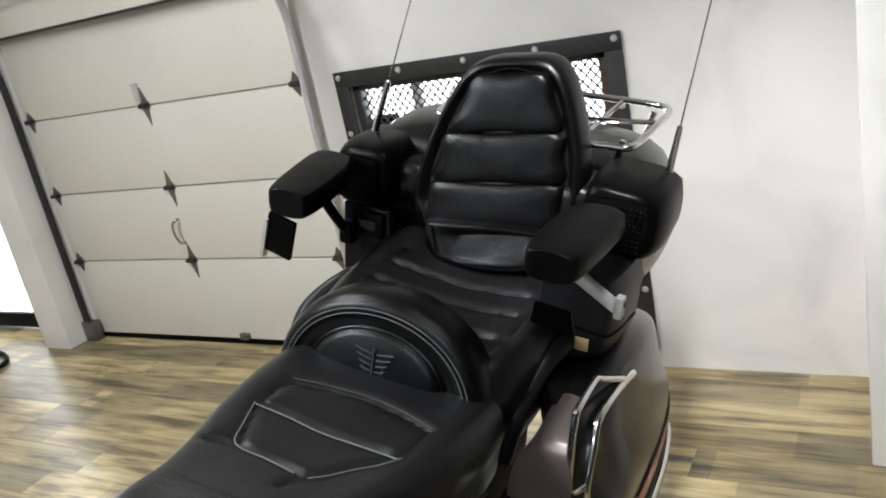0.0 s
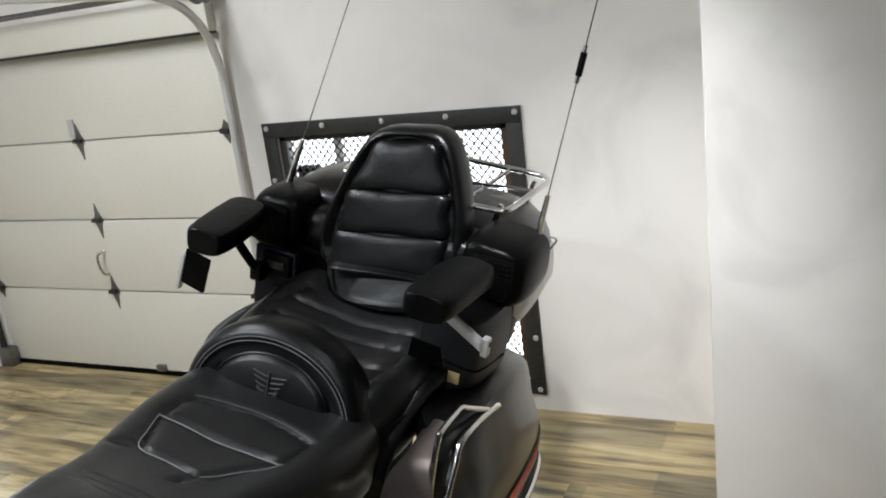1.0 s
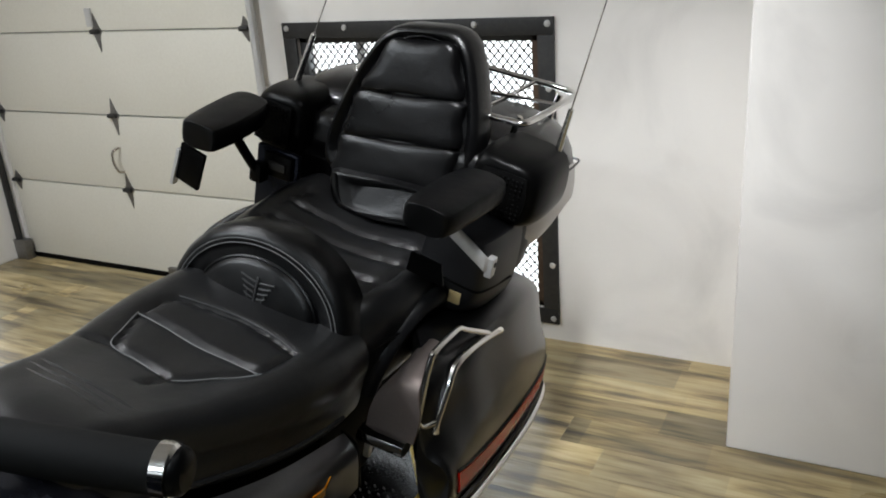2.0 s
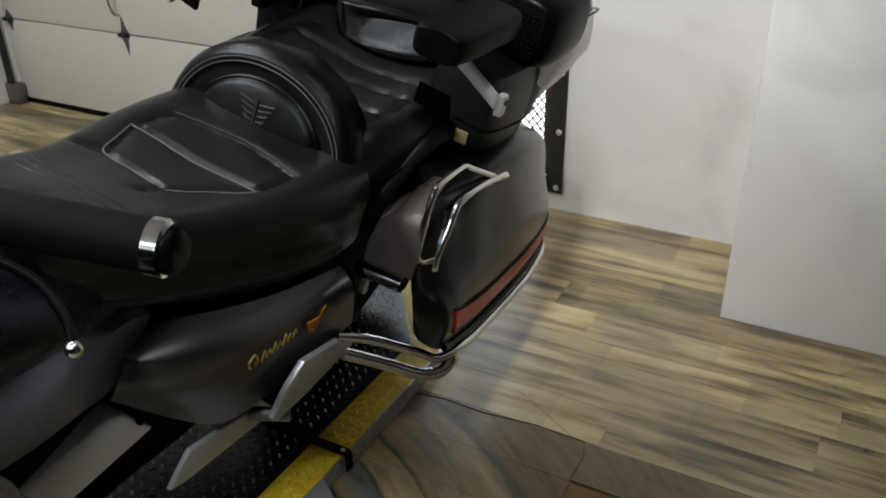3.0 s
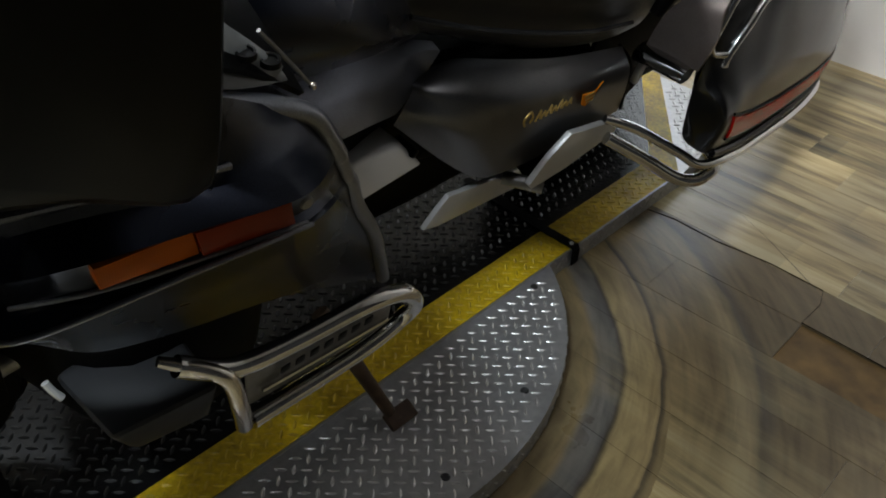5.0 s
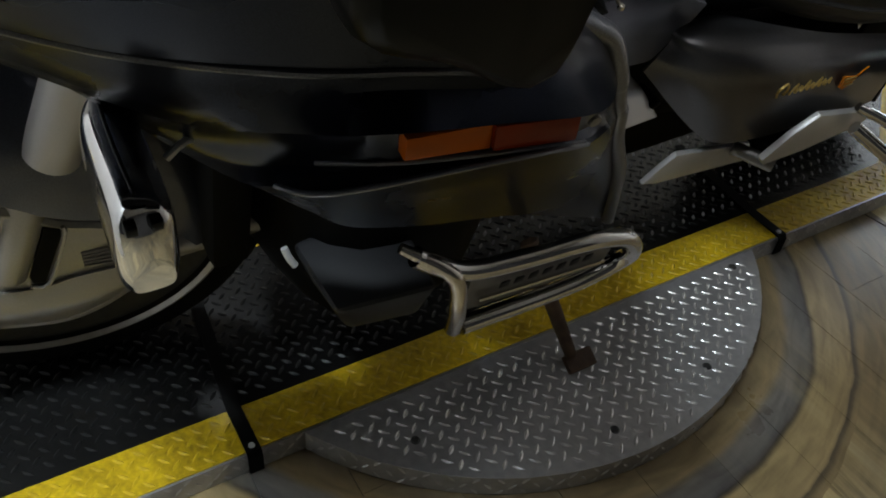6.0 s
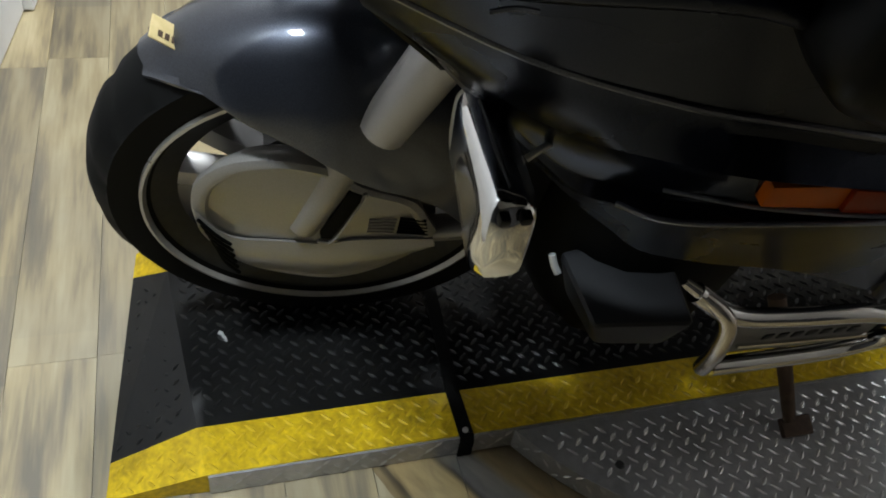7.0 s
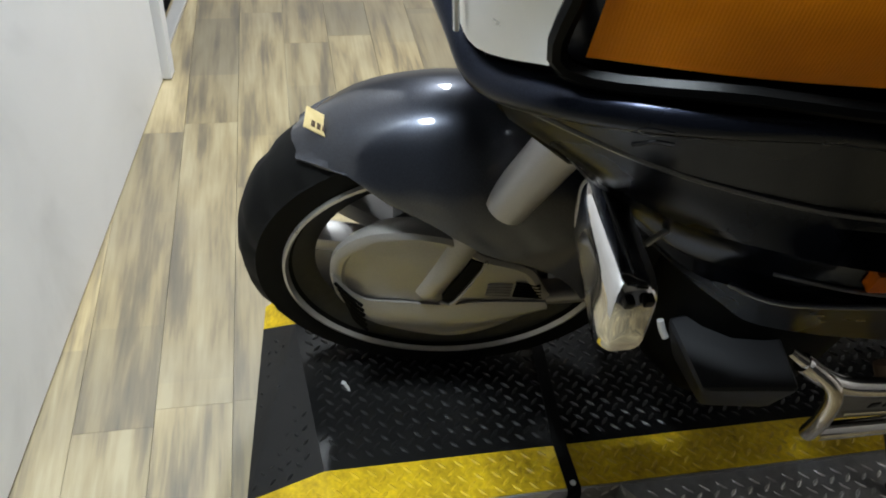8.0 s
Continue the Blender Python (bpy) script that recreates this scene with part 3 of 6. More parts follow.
wall_back = setting("wall_back", bm, WALL, "off-white painted back wall with a low guarded window", "wall")
wall_pier = setting("wall_pier", span((0.958, 2.25, 0), (2.6, YB - 0.002, 2.5), 0.004), WALL,
                    "off-white wall block projecting into the room, scuffed and smeared", "wall")
pilaster = setting("wall_pilaster", span((-2.72, 2.555, 0), (-2.535, YB - 0.002, 2.5), 0.006), WALL, "off-white pilaster beside the overhead door", "wall")
setting("wall_left", span((-3.87, -2.2, 0), (-3.752, YB + 0.14, 2.5)), WALL, "plain off-white side wall", "wall")
# two unseen closing walls, darkened to keep the motorcycle's flank black
setting("wall_right", span((2.602, -2.2, 0), (2.72, YB + 0.14, 2.5)), WALL_FILL_CUT, "unseen side wall, dark to keep fill light off the motorcycle", "wall")
setting("wall_far_front", span((-3.75, -2.2, 0), (2.6, -2.1, 2.5)), WALL_FILL_CUT, "unseen wall beyond the partition, dark to cut fill light", "wall")
setting("ceiling", span((-3.87, -2.2, 2.5), (2.72, YB + 0.14, 2.6)), CEIL, "plain off-white ceiling", "ceiling")

# white partition in front of the wheel, turned a little
PM = Matrix.Translation((0.231, -0.684, 0)) @ Matrix.Rotation(radians(-6.2), 4, "Z")
ob = setting("wall_partition", span((-1.25, -0.11, 0.004), (0.42, 0.0, 2.499), 0.003), WALL_COOL, "bright white partition with a dark base joint", "wall")
ob.matrix_basis = PM
ob = setting("trim", span((-1.298, -0.12, 0.004), (-1.252, 0.022, 2.2), 0.003), WALL_COOL, "white end casing of the partition", "trim")
ob.matrix_basis = PM
ob = setting("threshold", span((-3.4, -0.055, 0.002), (-1.302, -0.015, 0.014), 0.005), ALU, "worn grey metal threshold strip on the floor", "threshold")
ob.matrix_basis = PM
ob = setting("door_mat", span((-2.1, -0.75, 0.003), (-1.31, -0.065, 0.010), 0.003), BLACK_MATT, "dark grey rubber mat beyond the threshold", "mat")
ob.matrix_basis = PM
hose = part("air_hose", tube([(-1.32, -0.95, 0.02), (-1.42, -0.86, 0.02), (-1.62, -0.9, 0.02), (-1.9, -1.2, 0.02), (-1.8, -1.6, 0.02)], 0.009), HOSE)
tagged(hose, "lime green air hose lying beyond the threshold", "hose")

# overhead door: sections, hinges, rollers, tracks
odoor = thing("overhead_door", "closed off-white sectional overhead door with steel hinges", "garage door", kind="structure", at=pose(0, 0, 0))
ZS = [0.02, 0.405, 0.740, 1.095, 1.470]
for za, zb in zip(ZS, ZS[1:]):
    bm = span((DX0 + 0.01, YB + 0.008, za + 0.003), (DX1 - 0.005, YB + 0.048, zb - 0.003), 0.006, 2)
    part("panel", bm, DOOR_WHITE, odoor)
part("bottom_seal", span((DX0 + 0.01, YB + 0.004, 0.0), (DX1 - 0.005, YB + 0.05, 0.021), 0.004), BLACK_MATT, odoor, "black rubber bottom seal")
part("header", span((DX0, YB - 0.05, 1.475), (DX1, YB - 0.002, 1.60), 0.006), DOOR_WHITE, odoor)
part("header_joint", span((DX0, YB - 0.052, 1.466), (DX1, YB - 0.004, 1.474)), DARK_STEEL, odoor)


def hinge(x, z, s=1.0):
    bm = prism([(x - 0.006, z + 0.075 * s), (x + 0.016, z + 0.02), (x + 0.03, z), (x + 0.016, z - 0.02), (x + 0.006, z - 0.085 * s), (x - 0.016, z - 0.02), (x - 0.03, z), (x - 0.016, z + 0.02)],
               -0.004, 0, axis="y", at=YB + 0.008)
    h = part("hinge", bm, STEEL, odoor, smooth=False)
    part("knuckle", tube([(x - 0.022, YB - 0.006, z), (x + 0.022, YB - 0.006, z)], 0.010, 8, 1, smooth=False), DARK_STEEL, h)


for z in ZS[1:4]:
    hinge(-1.70, z)
    hinge(DX0 + 0.045, z, 0.6)
    hinge(DX1 - 0.05, z, 0.6)
part("handle", tube([(-1.700, YB - 0.004, 0.60), (-1.715, YB - 0.03, 0.585), (-1.715, YB - 0.035, 0.54), (-1.700, YB - 0.03, 0.50), (-1.698, YB - 0.004, 0.49)], 0.006), CHROME_DULL, odoor, "worn steel lift handle")
part("lock_plate", span((-1.745, YB - 0.002, 1.115), (-1.71, YB + 0.008, 1.19), 0.003), ALU, odoor, "printed paper tag")
part("bracket", span((-1.54, YB - 0.012, 0.025), (-1.49, YB + 0.008, 0.055), 0.004), STEEL, odoor)
for x, m in ((DX0 - 0.012, DARK_STEEL), (DX1 + 0.012, ALU)):
    pts = [(x, YB - 0.03, 0.03), (x, YB - 0.03, 0.6), (x, YB - 0.03, 1.20), (x, YB - 0.05, 1.38), (x, YB - 0.13, 1.52), (x, YB - 0.30, 1.60), (x, YB - 0.6, 1.61), (x, 0.2, 1.62)]
    part("track", tube(pts, 0.016, 8, 5), m, odoor)
    part("foot_bracket", span((x - 0.03, YB - 0.05, 0), (x + 0.06, YB - 0.004, 0.10), 0.004), STEEL, odoor)
    part("drum", lathe([(0.02, -0.03), (0.055, -0.03), (0.06, -0.02), (0.045, -0.01), (0.045, 0.01), (0.06, 0.02), (0.02, 0.02)], 24, at=(x + (0.02 if x > -1 else -0.02), YB - 0.10, 1.63)), STEEL, odoor)
part("shaft", tube([(DX0, YB - 0.10, 1.63), (DX1, YB - 0.10, 1.63)], 0.012, 10, 1, smooth=False), STEEL, odoor)
part("track_angle", span((DX1 - 0.005, YB - 0.9, 1.632), (DX1 + 0.045, YB - 0.18, 1.70), 0.003), STEEL, odoor, "perforated steel angle")

# low window behind a bolted guard of expanded metal
win = thing("window_1", "low window behind a dark bolted steel frame with expanded metal mesh", "window", kind="structure", at=pose(0, 0, 0))
fw = 0.055
for a, b in (((WX0, WZ1 - fw), (WX1, WZ1)), ((WX0, WZ0), (WX1, WZ0 + fw)), ((WX0, WZ0 + fw + 0.001), (WX0 + fw, WZ1 - fw - 0.001)), ((WX1 - fw, WZ0 + fw + 0.001), (WX1, WZ1 - fw - 0.001))):
    part("guard_bar", span((a[0], YB - 0.012, a[1]), (b[0], YB - 0.001, b[1]), 0.0015), DARK_STEEL, win)
scr = mesh_of(lathe([(0.0, -0.006), (0.008, -0.005), (0.011, 0.0)], 10, axis="y"), "screw", ALU, True)
for k in range(5):
    x = WX0 + 0.02 + k * (WX1 - WX0 - 0.04) / 4
    for z in (WZ0 + 0.02, WZ1 - 0.02):
        piece("screw", scr, win, Matrix.Translation((x, YB - 0.012, z)))
for k in range(1, 5):
    z = WZ0 + 0.02 + k * (WZ1 - WZ0 - 0.04) / 5
    for x in (WX0 + 0.02, WX1 - 0.02):
        piece("screw", scr, win, Matrix.Translation((x, YB - 0.012, z)))
ix0, ix1, iz0, iz1 = WX0 + fw, WX1 - fw, WZ0 + fw, WZ1 - fw
for a, b in (((ix0, iz1 - 0.02), (ix1, iz1)), ((ix0, iz0), (ix1, iz0 + 0.02)), ((ix0, iz0), (ix0 + 0.028, iz1)), ((ix1 - 0.028, iz0), (ix1, iz1))):
    part("inner_frame", span((a[0], YB + 0.012, a[1]), (b[0], YB + 0.05, b[1]), 0.002), RUST if a[0] > 0 else DARK_STEEL, win)
bm = bmesh.new()
sx, sz = 0.030, 0.017
for i in range(int((ix1 - ix0) / sx) + 2):
    for j in range(int((iz1 - iz0) / sz) + 2):
        cx, cz = ix0 + i * sx + (sx / 2 if j % 2 else 0), iz0 + j * sz
        for dx in (-1, 1):
            p, q = Vector((cx, YB + 0.03, cz)), Vector((cx + dx * sx / 2, YB + 0.03, cz + sz))
            if q.x < ix0 or q.x > ix1 or p.x < ix0 or p.x > ix1 or q.z > iz1:
                continue
            d = (q - p).normalized().cross(Vector((0, 1, 0))) * 0.0026
            vs = [bm.verts.new(v) for v in (p - d, p + d, q + d, q - d)]
            vs2 = [bm.verts.new(v.co + Vector((0, 0.002, 0))) for v in vs]
            for k in range(4):
                bm.faces.new((vs[k], vs[(k + 1) % 4], vs2[(k + 1) % 4], vs2[k]))
            bm.faces.new(vs)
            bm.faces.new(vs2[::-1])
tagged(part("mesh", bm, DARK_STEEL, win, "expanded metal mesh", smooth=False), kind="stuff")
part("sash", span((ix0 + 0.20, YB + 0.075, iz0), (ix0 + 0.235, YB + 0.105, iz1), 0.003), ALU, win)
part("pane", span((ix0, YB + 0.11, iz0), (ix1, YB + 0.116, iz1)), DAYLIGHT, win, "bright daylit frosted pane", smooth=False)
# block before the pane stands for a dark silhouette outside
cr = part("window_ledge_box", span((ix0 + 0.03, YB + 0.055, 0.72), (ix0 + 0.12, YB + 0.09, 0.93), 0.006), BLACK_MATT, win, "dark block for the silhouette of something outside")

# glazed door at the far end of the back wall
gd = thing("door_1", "black framed glazed door with daylight behind", "door", kind="structure", at=pose(0, 0, 0))
for a, b in (((-3.61, 0.02), (-3.54, 2.0)), ((-2.88, 0.02), (-2.81, 2.0)), ((-3.54, 1.93), (-2.88, 2.0)), ((-3.54, 0.02), (-2.88, 0.10))):
    part("stile", span((a[0], YB + 0.03, a[1]), (b[0], YB + 0.08, b[1]), 0.004), BLACK, gd)
part("pane", span((-3.54, YB + 0.05, 0.10), (-2.88, YB + 0.056, 1.93)), DAYLIGHT, gd, smooth=False)
bag = part("hanging_bag", loft([[(-3.2 + 0.09 * s * math.cos(a), 2.60 + 0.05 * s * math.sin(a), z) for a in [k * math.pi / 4 for k in range(8)]] for z, s in ((0.42, 0.5), (0.45, 1.0), (0.58, 1.1), (0.70, 0.9), (0.76, 0.3))], 16), BLACK_MATT)
tagged(bag, "black soft bag hanging by the glazed door", "bag")
part("strap", tube([(-3.2, 2.60, 0.75), (-3.21, 2.64, 0.95), (-3.22, 2.70, 1.15), (-3.22, 2.735, 1.16)], 0.008), BLACK_MATT, bag)
cab = part("cable", tube([(-3.5, 2.4, 0.014), (-3.1, 2.47, 0.014), (-2.85, 2.42, 0.014), (-2.78, 2.30, 0.014), (-2.95, 2.18, 0.014), (-3.4, 2.15, 0.014)], 0.012, 8, 8), RUBBER)
tagged(cab, "black rubber cable looped on the floor", "cable")

# ceiling lights, all out of view
for nm, x, y, sx_, sy_ in (("tube_light_fixture", -0.9, 1.2, 0.2, 1.3),):
    f = thing(nm, "white ceiling batten light", "ceiling light", "batten lights", at=pose(x, y, 2.44))
    part("housing", box((0, 0, 0.035), (sx_, sy_, 0.05), 0.008), DOOR_WHITE, f)
# housing made up for the added fill panel
f = thing("panel_light_fixture", "unseen white square-edged rim round an added ceiling fill panel", "ceiling light", at=pose(1.00, 0.80, 2.45))
for a, b in (((-0.34, -0.64), (-0.302, 0.64)), ((0.302, -0.64), (0.34, 0.64)), ((-0.30, -0.64), (0.30, -0.602)), ((-0.30, 0.602), (0.30, 0.64))):
    part("rim", span((a[0], a[1], 0.0), (b[0], b[1], 0.049), 0.004), DOOR_WHITE, f)
# the last two rims belong to added fill lamps
for x, y in ((-1.28, 0.10), (-1.02, 0.10), (0.80, -0.50), (0.85, 0.95)):
    f = thing("round_light", "small round ceiling light out of view", "ceiling light", "round lights", at=pose(x, y, 2.44))
    part("rim", lathe([(0.17, 0.0), (0.20, 0.02), (0.20, 0.058), (0.17, 0.058), (0.17, 0.0)], 24, axis="z"), DOOR_WHITE, f)

# ---------------------------------------------------------------- the floor
floor = setting("floor", span((-3.9, -2.2, -0.10), (2.75, YB + 0.16, -0.005)), DARK_STEEL, "vinyl plank floor, yellow-grey wood print, worn and stained", "floor")
# ---------------------------------------------------------------- the lift
LX0, LX1, LY0, LYR, LY1, LZ = -0.105, 0.379, -0.322, -0.195, 1.70, 0.045
lift = thing("motorcycle_lift", "low black diamond plate motorcycle lift with yellow painted edges", "lift", at=pose(0, 0, 0))
ST = 0.08


def front_y(x):
    """Where the ramp's toe lies; it runs a little askew."""
    return -0.333 + 0.083 * (LX1 - x)


def crest_y(x):
    """Where the ramp leaves the deck."""
    return -0.206 - 0.10 * (LX1 - ST - x)


def ramp_piece(o):
    """A wedge from the deck down to the floor; o: (x at deck a, x at deck b, x at toe b, x at toe a)."""
    bm = bmesh.new()
    a, b, c, d = o
    top = [(a, crest_y(a), LZ), (b, crest_y(b), LZ), (c, front_y(c), 0.008), (d, front_y(d), 0.008)]
    bot = [(p[0], p[1], 0.002) for p in top]
    vt, vb = [bm.verts.new(p) for p in top], [bm.verts.new(p) for p in bot]
    bm.faces.new(vt)
    bm.faces.new(vb[::-1])
    for i in range(4):
        bm.faces.new((vt[i], vb[i], vb[(i + 1) % 4], vt[(i + 1) % 4]))
    return bm


def deck_front(x0, x1):
    """A strip of the deck from the ramp's crest to the rear."""
    return prism([(x0, crest_y(x0)), (x1, crest_y(x1)), (x1, LY1), (x0, LY1)], LZ - 0.002, 0, axis="z", at=0.002)


part("deck_plate", deck_front(LX0 + ST, LX1 - ST), PLATE_BLACK, lift, "black painted plate, worn in patches", smooth=False)
part("edge_stripe", deck_front(LX1 - ST, LX1), PLATE_YELLOW, lift, "yellow painted edge", smooth=False)
part("edge_stripe", deck_front(LX0, LX0 + ST), PLATE_YELLOW, lift, "yellow painted edge", smooth=False)
part("front_ramp", ramp_piece((LX0 + ST, LX1 - ST, LX1 - 0.066, LX0 + 0.052)), PLATE_BLACK, lift, smooth=False)
part("ramp_stripe", ramp_piece((LX1 - ST, LX1, LX1 - 0.006, LX1 - 0.066)), PLATE_YELLOW, lift, "yellow painted edge", smooth=False)
part("ramp_stripe", ramp_piece((LX0, LX0 + ST, LX0 + 0.052, LX0 - 0.008)), PLATE_YELLOW, lift, "yellow painted edge", smooth=False)
part("side_skirt", span((LX1 + 0.0005, LYR, 0.002), (LX1 + 0.004, LY1, LZ - 0.001)), PLATE_STEEL, lift, "bare steel diamond plate skirt", smooth=False)
part("rear_corner", prism([(LX0 + ST, LY1 + 0.001), (LX1 - ST, LY1 + 0.001), (-0.005, 2.12), (LX0 + ST, 2.12)], LZ - 0.002, 0, axis="z", at=0.002), PLATE_BLACK, lift, smooth=False)
part("rear_stripe", prism([(LX1 - ST, LY1 + 0.001), (LX1, LY1 + 0.001), (0.06, 2.12), (-0.005, 2.12)], LZ - 0.002, 0, axis="z", at=0.002), PLATE_YELLOW, lift, "yellow painted edge", smooth=False)
part("rear_skirt", prism([(LX1 + 0.001, LY1 + 0.001), (LX1 + 0.006, LY1 + 0.001), (0.36, 1.92), (0.30, 2.12), (0.062, 2.12)], 0.036, 0, axis="z", at=0.002), PLATE_STEEL, lift, "bare steel diamond plate skirt", smooth=False)
CX, CY, CR = 0.09, 0.728, 0.556
seg = []
a0 = math.acos((LX1 + 0.005 - CX) / CR)
for k in range(41):
    a = -a0 + 2 * a0 * k / 40
    seg.append((CX + CR * math.cos(a), CY + CR * math.sin(a)))
part("side_plate", prism(seg, LZ - 0.003, 0, axis="z", at=0.002), PLATE_STEEL, lift, "round steel diamond plate wing", smooth=False)


def lug(bm, x, y, z, ang, s, nrm=None):
    """One raised lens-shaped lug of the tread pattern."""
    L, w, h = 0.0108 * s, 0.0030 * s, 0.0019
    ca, sa = math.cos(ang), math.sin(ang)
    def pt(u, v, k):
        if nrm is None:
            return (x + u * ca - v * sa, y + u * sa + v * ca, z + k)
        return (x + k, y + u * ca - v * sa, z + u * sa + v * ca)
    base = [(L, 0), (L * 0.32, w), (-L * 0.32, w), (-L, 0), (-L * 0.32, -w), (L * 0.32, -w)]
    b = [bm.verts.new(pt(u, v, 0)) for u, v in base]
    t = [bm.verts.new(pt(L * 0.5, 0, h)), bm.verts.new(pt(-L * 0.5, 0, h))]
    bm.faces.new((b[0], b[1], t[0]))
    bm.faces.new((b[1], b[2], t[1], t[0]))
    bm.faces.new((b[2], b[3], t[1]))
    bm.faces.new((b[3], b[4], t[1]))
    bm.faces.new((b[4], b[5], t[0], t[1]))
    bm.faces.new((b[5], b[0], t[0]))


def lug_field(name, test, x0, x1, y0, y1, zf, material, parent, step=0.0212):
    """Lugs along and across the diagonals in turn, so that each one points at its neighbour's middle."""
    bm = bmesh.new()
    n = int((x1 - x0 + y1 - y0) / step) + 2
    for i in range(-n, n):
        for j in range(-n, n):
            x, y = x0 + (i - j) * step * 0.7071, y0 + (i + j) * step * 0.7071
            if x0 < x < x1 and y0 < y < y1 and test(x, y):
                ang = math.pi / 4 if (i + j) % 2 else -math.pi / 4
                lug(bm, x + random.uniform(-0.0005, 0.0005), y + random.uniform(-0.0005, 0.0005), zf(x, y), ang, 1.0)
    return tagged(part(name, bm, material, parent, smooth=False), kind="stuff")


def deck_z(x, y):
    c, f = crest_y(x), front_y(x)
    return LZ if y > c else LZ + (0.008 - LZ) * (c - y) / (c - f)


def clear_of_crest(x, y):
    return y < 1.69 and abs(y - crest_y(x)) > 0.011 and y > front_y(x) + 0.012


def stripe_inner(x, y):
    """The stripe's inner edge, which wanders over the ramp."""
    return LX1 - ST + max(0.0, (crest_y(x) - y) / 0.127) * 0.014


lug_field("deck_lug", lambda x, y: clear_of_crest(x, y) and x < stripe_inner(x, y) - 0.012, LX0 + ST + 0.010, LX1 - 0.05, -0.34, LY1, deck_z, LUG_BLACK, lift, 0.0196)
lug_field("stripe_lug", lambda x, y: clear_of_crest(x, y) and x > stripe_inner(x, y) + 0.010, LX1 - ST, LX1 - 0.008, -0.34, LY1, deck_z, LUG_YELLOW, lift, 0.0196)
lug_field("plate_lug", lambda x, y: (x - CX) ** 2 + (y - CY) ** 2 < (CR - 0.014) ** 2, LX1 + 0.014, CX + CR, CY - CR, CY + CR, lambda x, y: LZ - 0.001, LUG_STEEL, lift, 0.0205)
lug_field("rear_deck_lug", lambda x, y: x < 0.285 - 0.72 * (y - 1.70), LX0 + ST + 0.01, 0.29, 1.715, 2.11, lambda x, y: LZ - 0.001, LUG_BLACK, lift, 0.0196)
lug_field("rear_lug", lambda x, y: x > 0.40 - 0.76 * (y - 1.70) and x < 0.37, 0.06, 0.37, 1.72, 2.11, lambda x, y: 0.038, LUG_STEEL, lift, 0.0205)
bm = bmesh.new()
for j in range(int((LY1 - LYR) / 0.0139)):
    for k in range(3):
        if (j + k) % 2:
            lug(bm, LX1 + 0.004, LYR + 0.012 + 0.0139 * j, 0.009 + 0.0139 * k, math.pi / 4 if (j - k) % 4 == 1 else -math.pi / 4, 0.8, 1)
for k in range(62):
    a = -a0 + 2 * a0 * (k + 0.5) / 62
    for q in range(3):
        if (k + q) % 2:
            continue
        one = bmesh.new()
        lug(one, CR + 0.0005, 0, 0.009 + 0.0139 * q, math.pi / 4 if (k - q) % 4 == 0 else -math.pi / 4, 0.8, 1)
        m = Matrix.Translation((CX, CY, 0)) @ Matrix.Rotation(a, 4, "Z")
        new_of = {v: bm.verts.new(m @ v.co) for v in one.verts}
        for f in one.faces:
            bm.faces.new([new_of[v] for v in f.verts])
        one.free()
tagged(part("skirt_lug", bm, LUG_STEEL, lift, smooth=False), kind="stuff")
for a in (-0.72, -0.1, 0.35, 0.9):
    s = part("screw", lathe([(0.0, 0.003), (0.006, 0.0025), (0.008, 0.0)], 10, axis="z", at=(CX + (CR - 0.05) * math.cos(a), CY + (CR - 0.05) * math.sin(a), LZ - 0.001)), DARK_STEEL, lift)

# tie-down straps over the deck's edge
for k, (y, lean) in enumerate(((0.178, 0.02), (1.283, 0.015))):
    st = thing("strap", "black webbing strap over the lift's yellow edge", "strap", "straps")
    w = 0.011
    path = [(0.06, y + lean, LZ + 0.006), (LX1 - ST, y, LZ + 0.004), (LX1 + 0.006, y, LZ + 0.004), (LX1 + 0.010, y, LZ - 0.004), (LX1 + 0.010, y, 0.006)]
    bm = bmesh.new()
    rings = []
    for p in path:
        p = Vector(p)
        o = Vector((0.0016, 0, 0)) if abs(p.x - LX1 - 0.010) < 1e-4 else Vector((0, 0, 0.0016))
        rings.append([p + Vector((0, -w, 0)) - o, p + Vector((0, w, 0)) - o, p + Vector((0, w, 0)) + o, p + Vector((0, -w, 0)) + o])
    part("webbing", skin(bm, rings), BLACK_MATT, st, smooth=False)
    part("rivet", lathe([(0.0, 0.004), (0.004, 0.003), (0.005, 0.0)], 8, axis="z", at=(LX1 - 0.004, y, LZ + 0.0055)), ALU, st)
part("paint_spot", prism([(0.120, -0.162), (0.127, -0.166), (0.131, -0.160), (0.142, -0.158), (0.146, -0.151), (0.136, -0.152), (0.131, -0.155), (0.124, -0.157)], 0.0008, 0, axis="z", at=LZ + 0.0003), ALU, lift, "small pale paint spot", smooth=False)
# ---------------------------------------------------------------- the motorcycle, leaning on its side stand
# its own axes: x to its left, y to its rear, z up; front axle at y = 0
bike = thing("touring_motorcycle", "dark charcoal touring motorcycle with black leather seats, leaning on its stand", "motorcycle",
             at=Matrix.Translation((0.0385, 0, 0.045)) @ Matrix.Rotation(radians(15.09), 4, "Y"))




def both(name, make, material, label="", d=(0, 0, 0)):
    """A part on the left side and its mirror image."""
    o = part(name, make, material, bike, label)
    m = mirrored(o)
    m.matrix_basis = Matrix.Translation(d) @ m.matrix_basis
    return o


def left(name, make, material, label=""):
    return part(name, make, material, bike, label)


# --- front wheel, turned a little to the right
FM = Matrix.Translation((0, 0, 0.315)) @ Matrix.Rotation(radians(-7.5), 4, "Z")


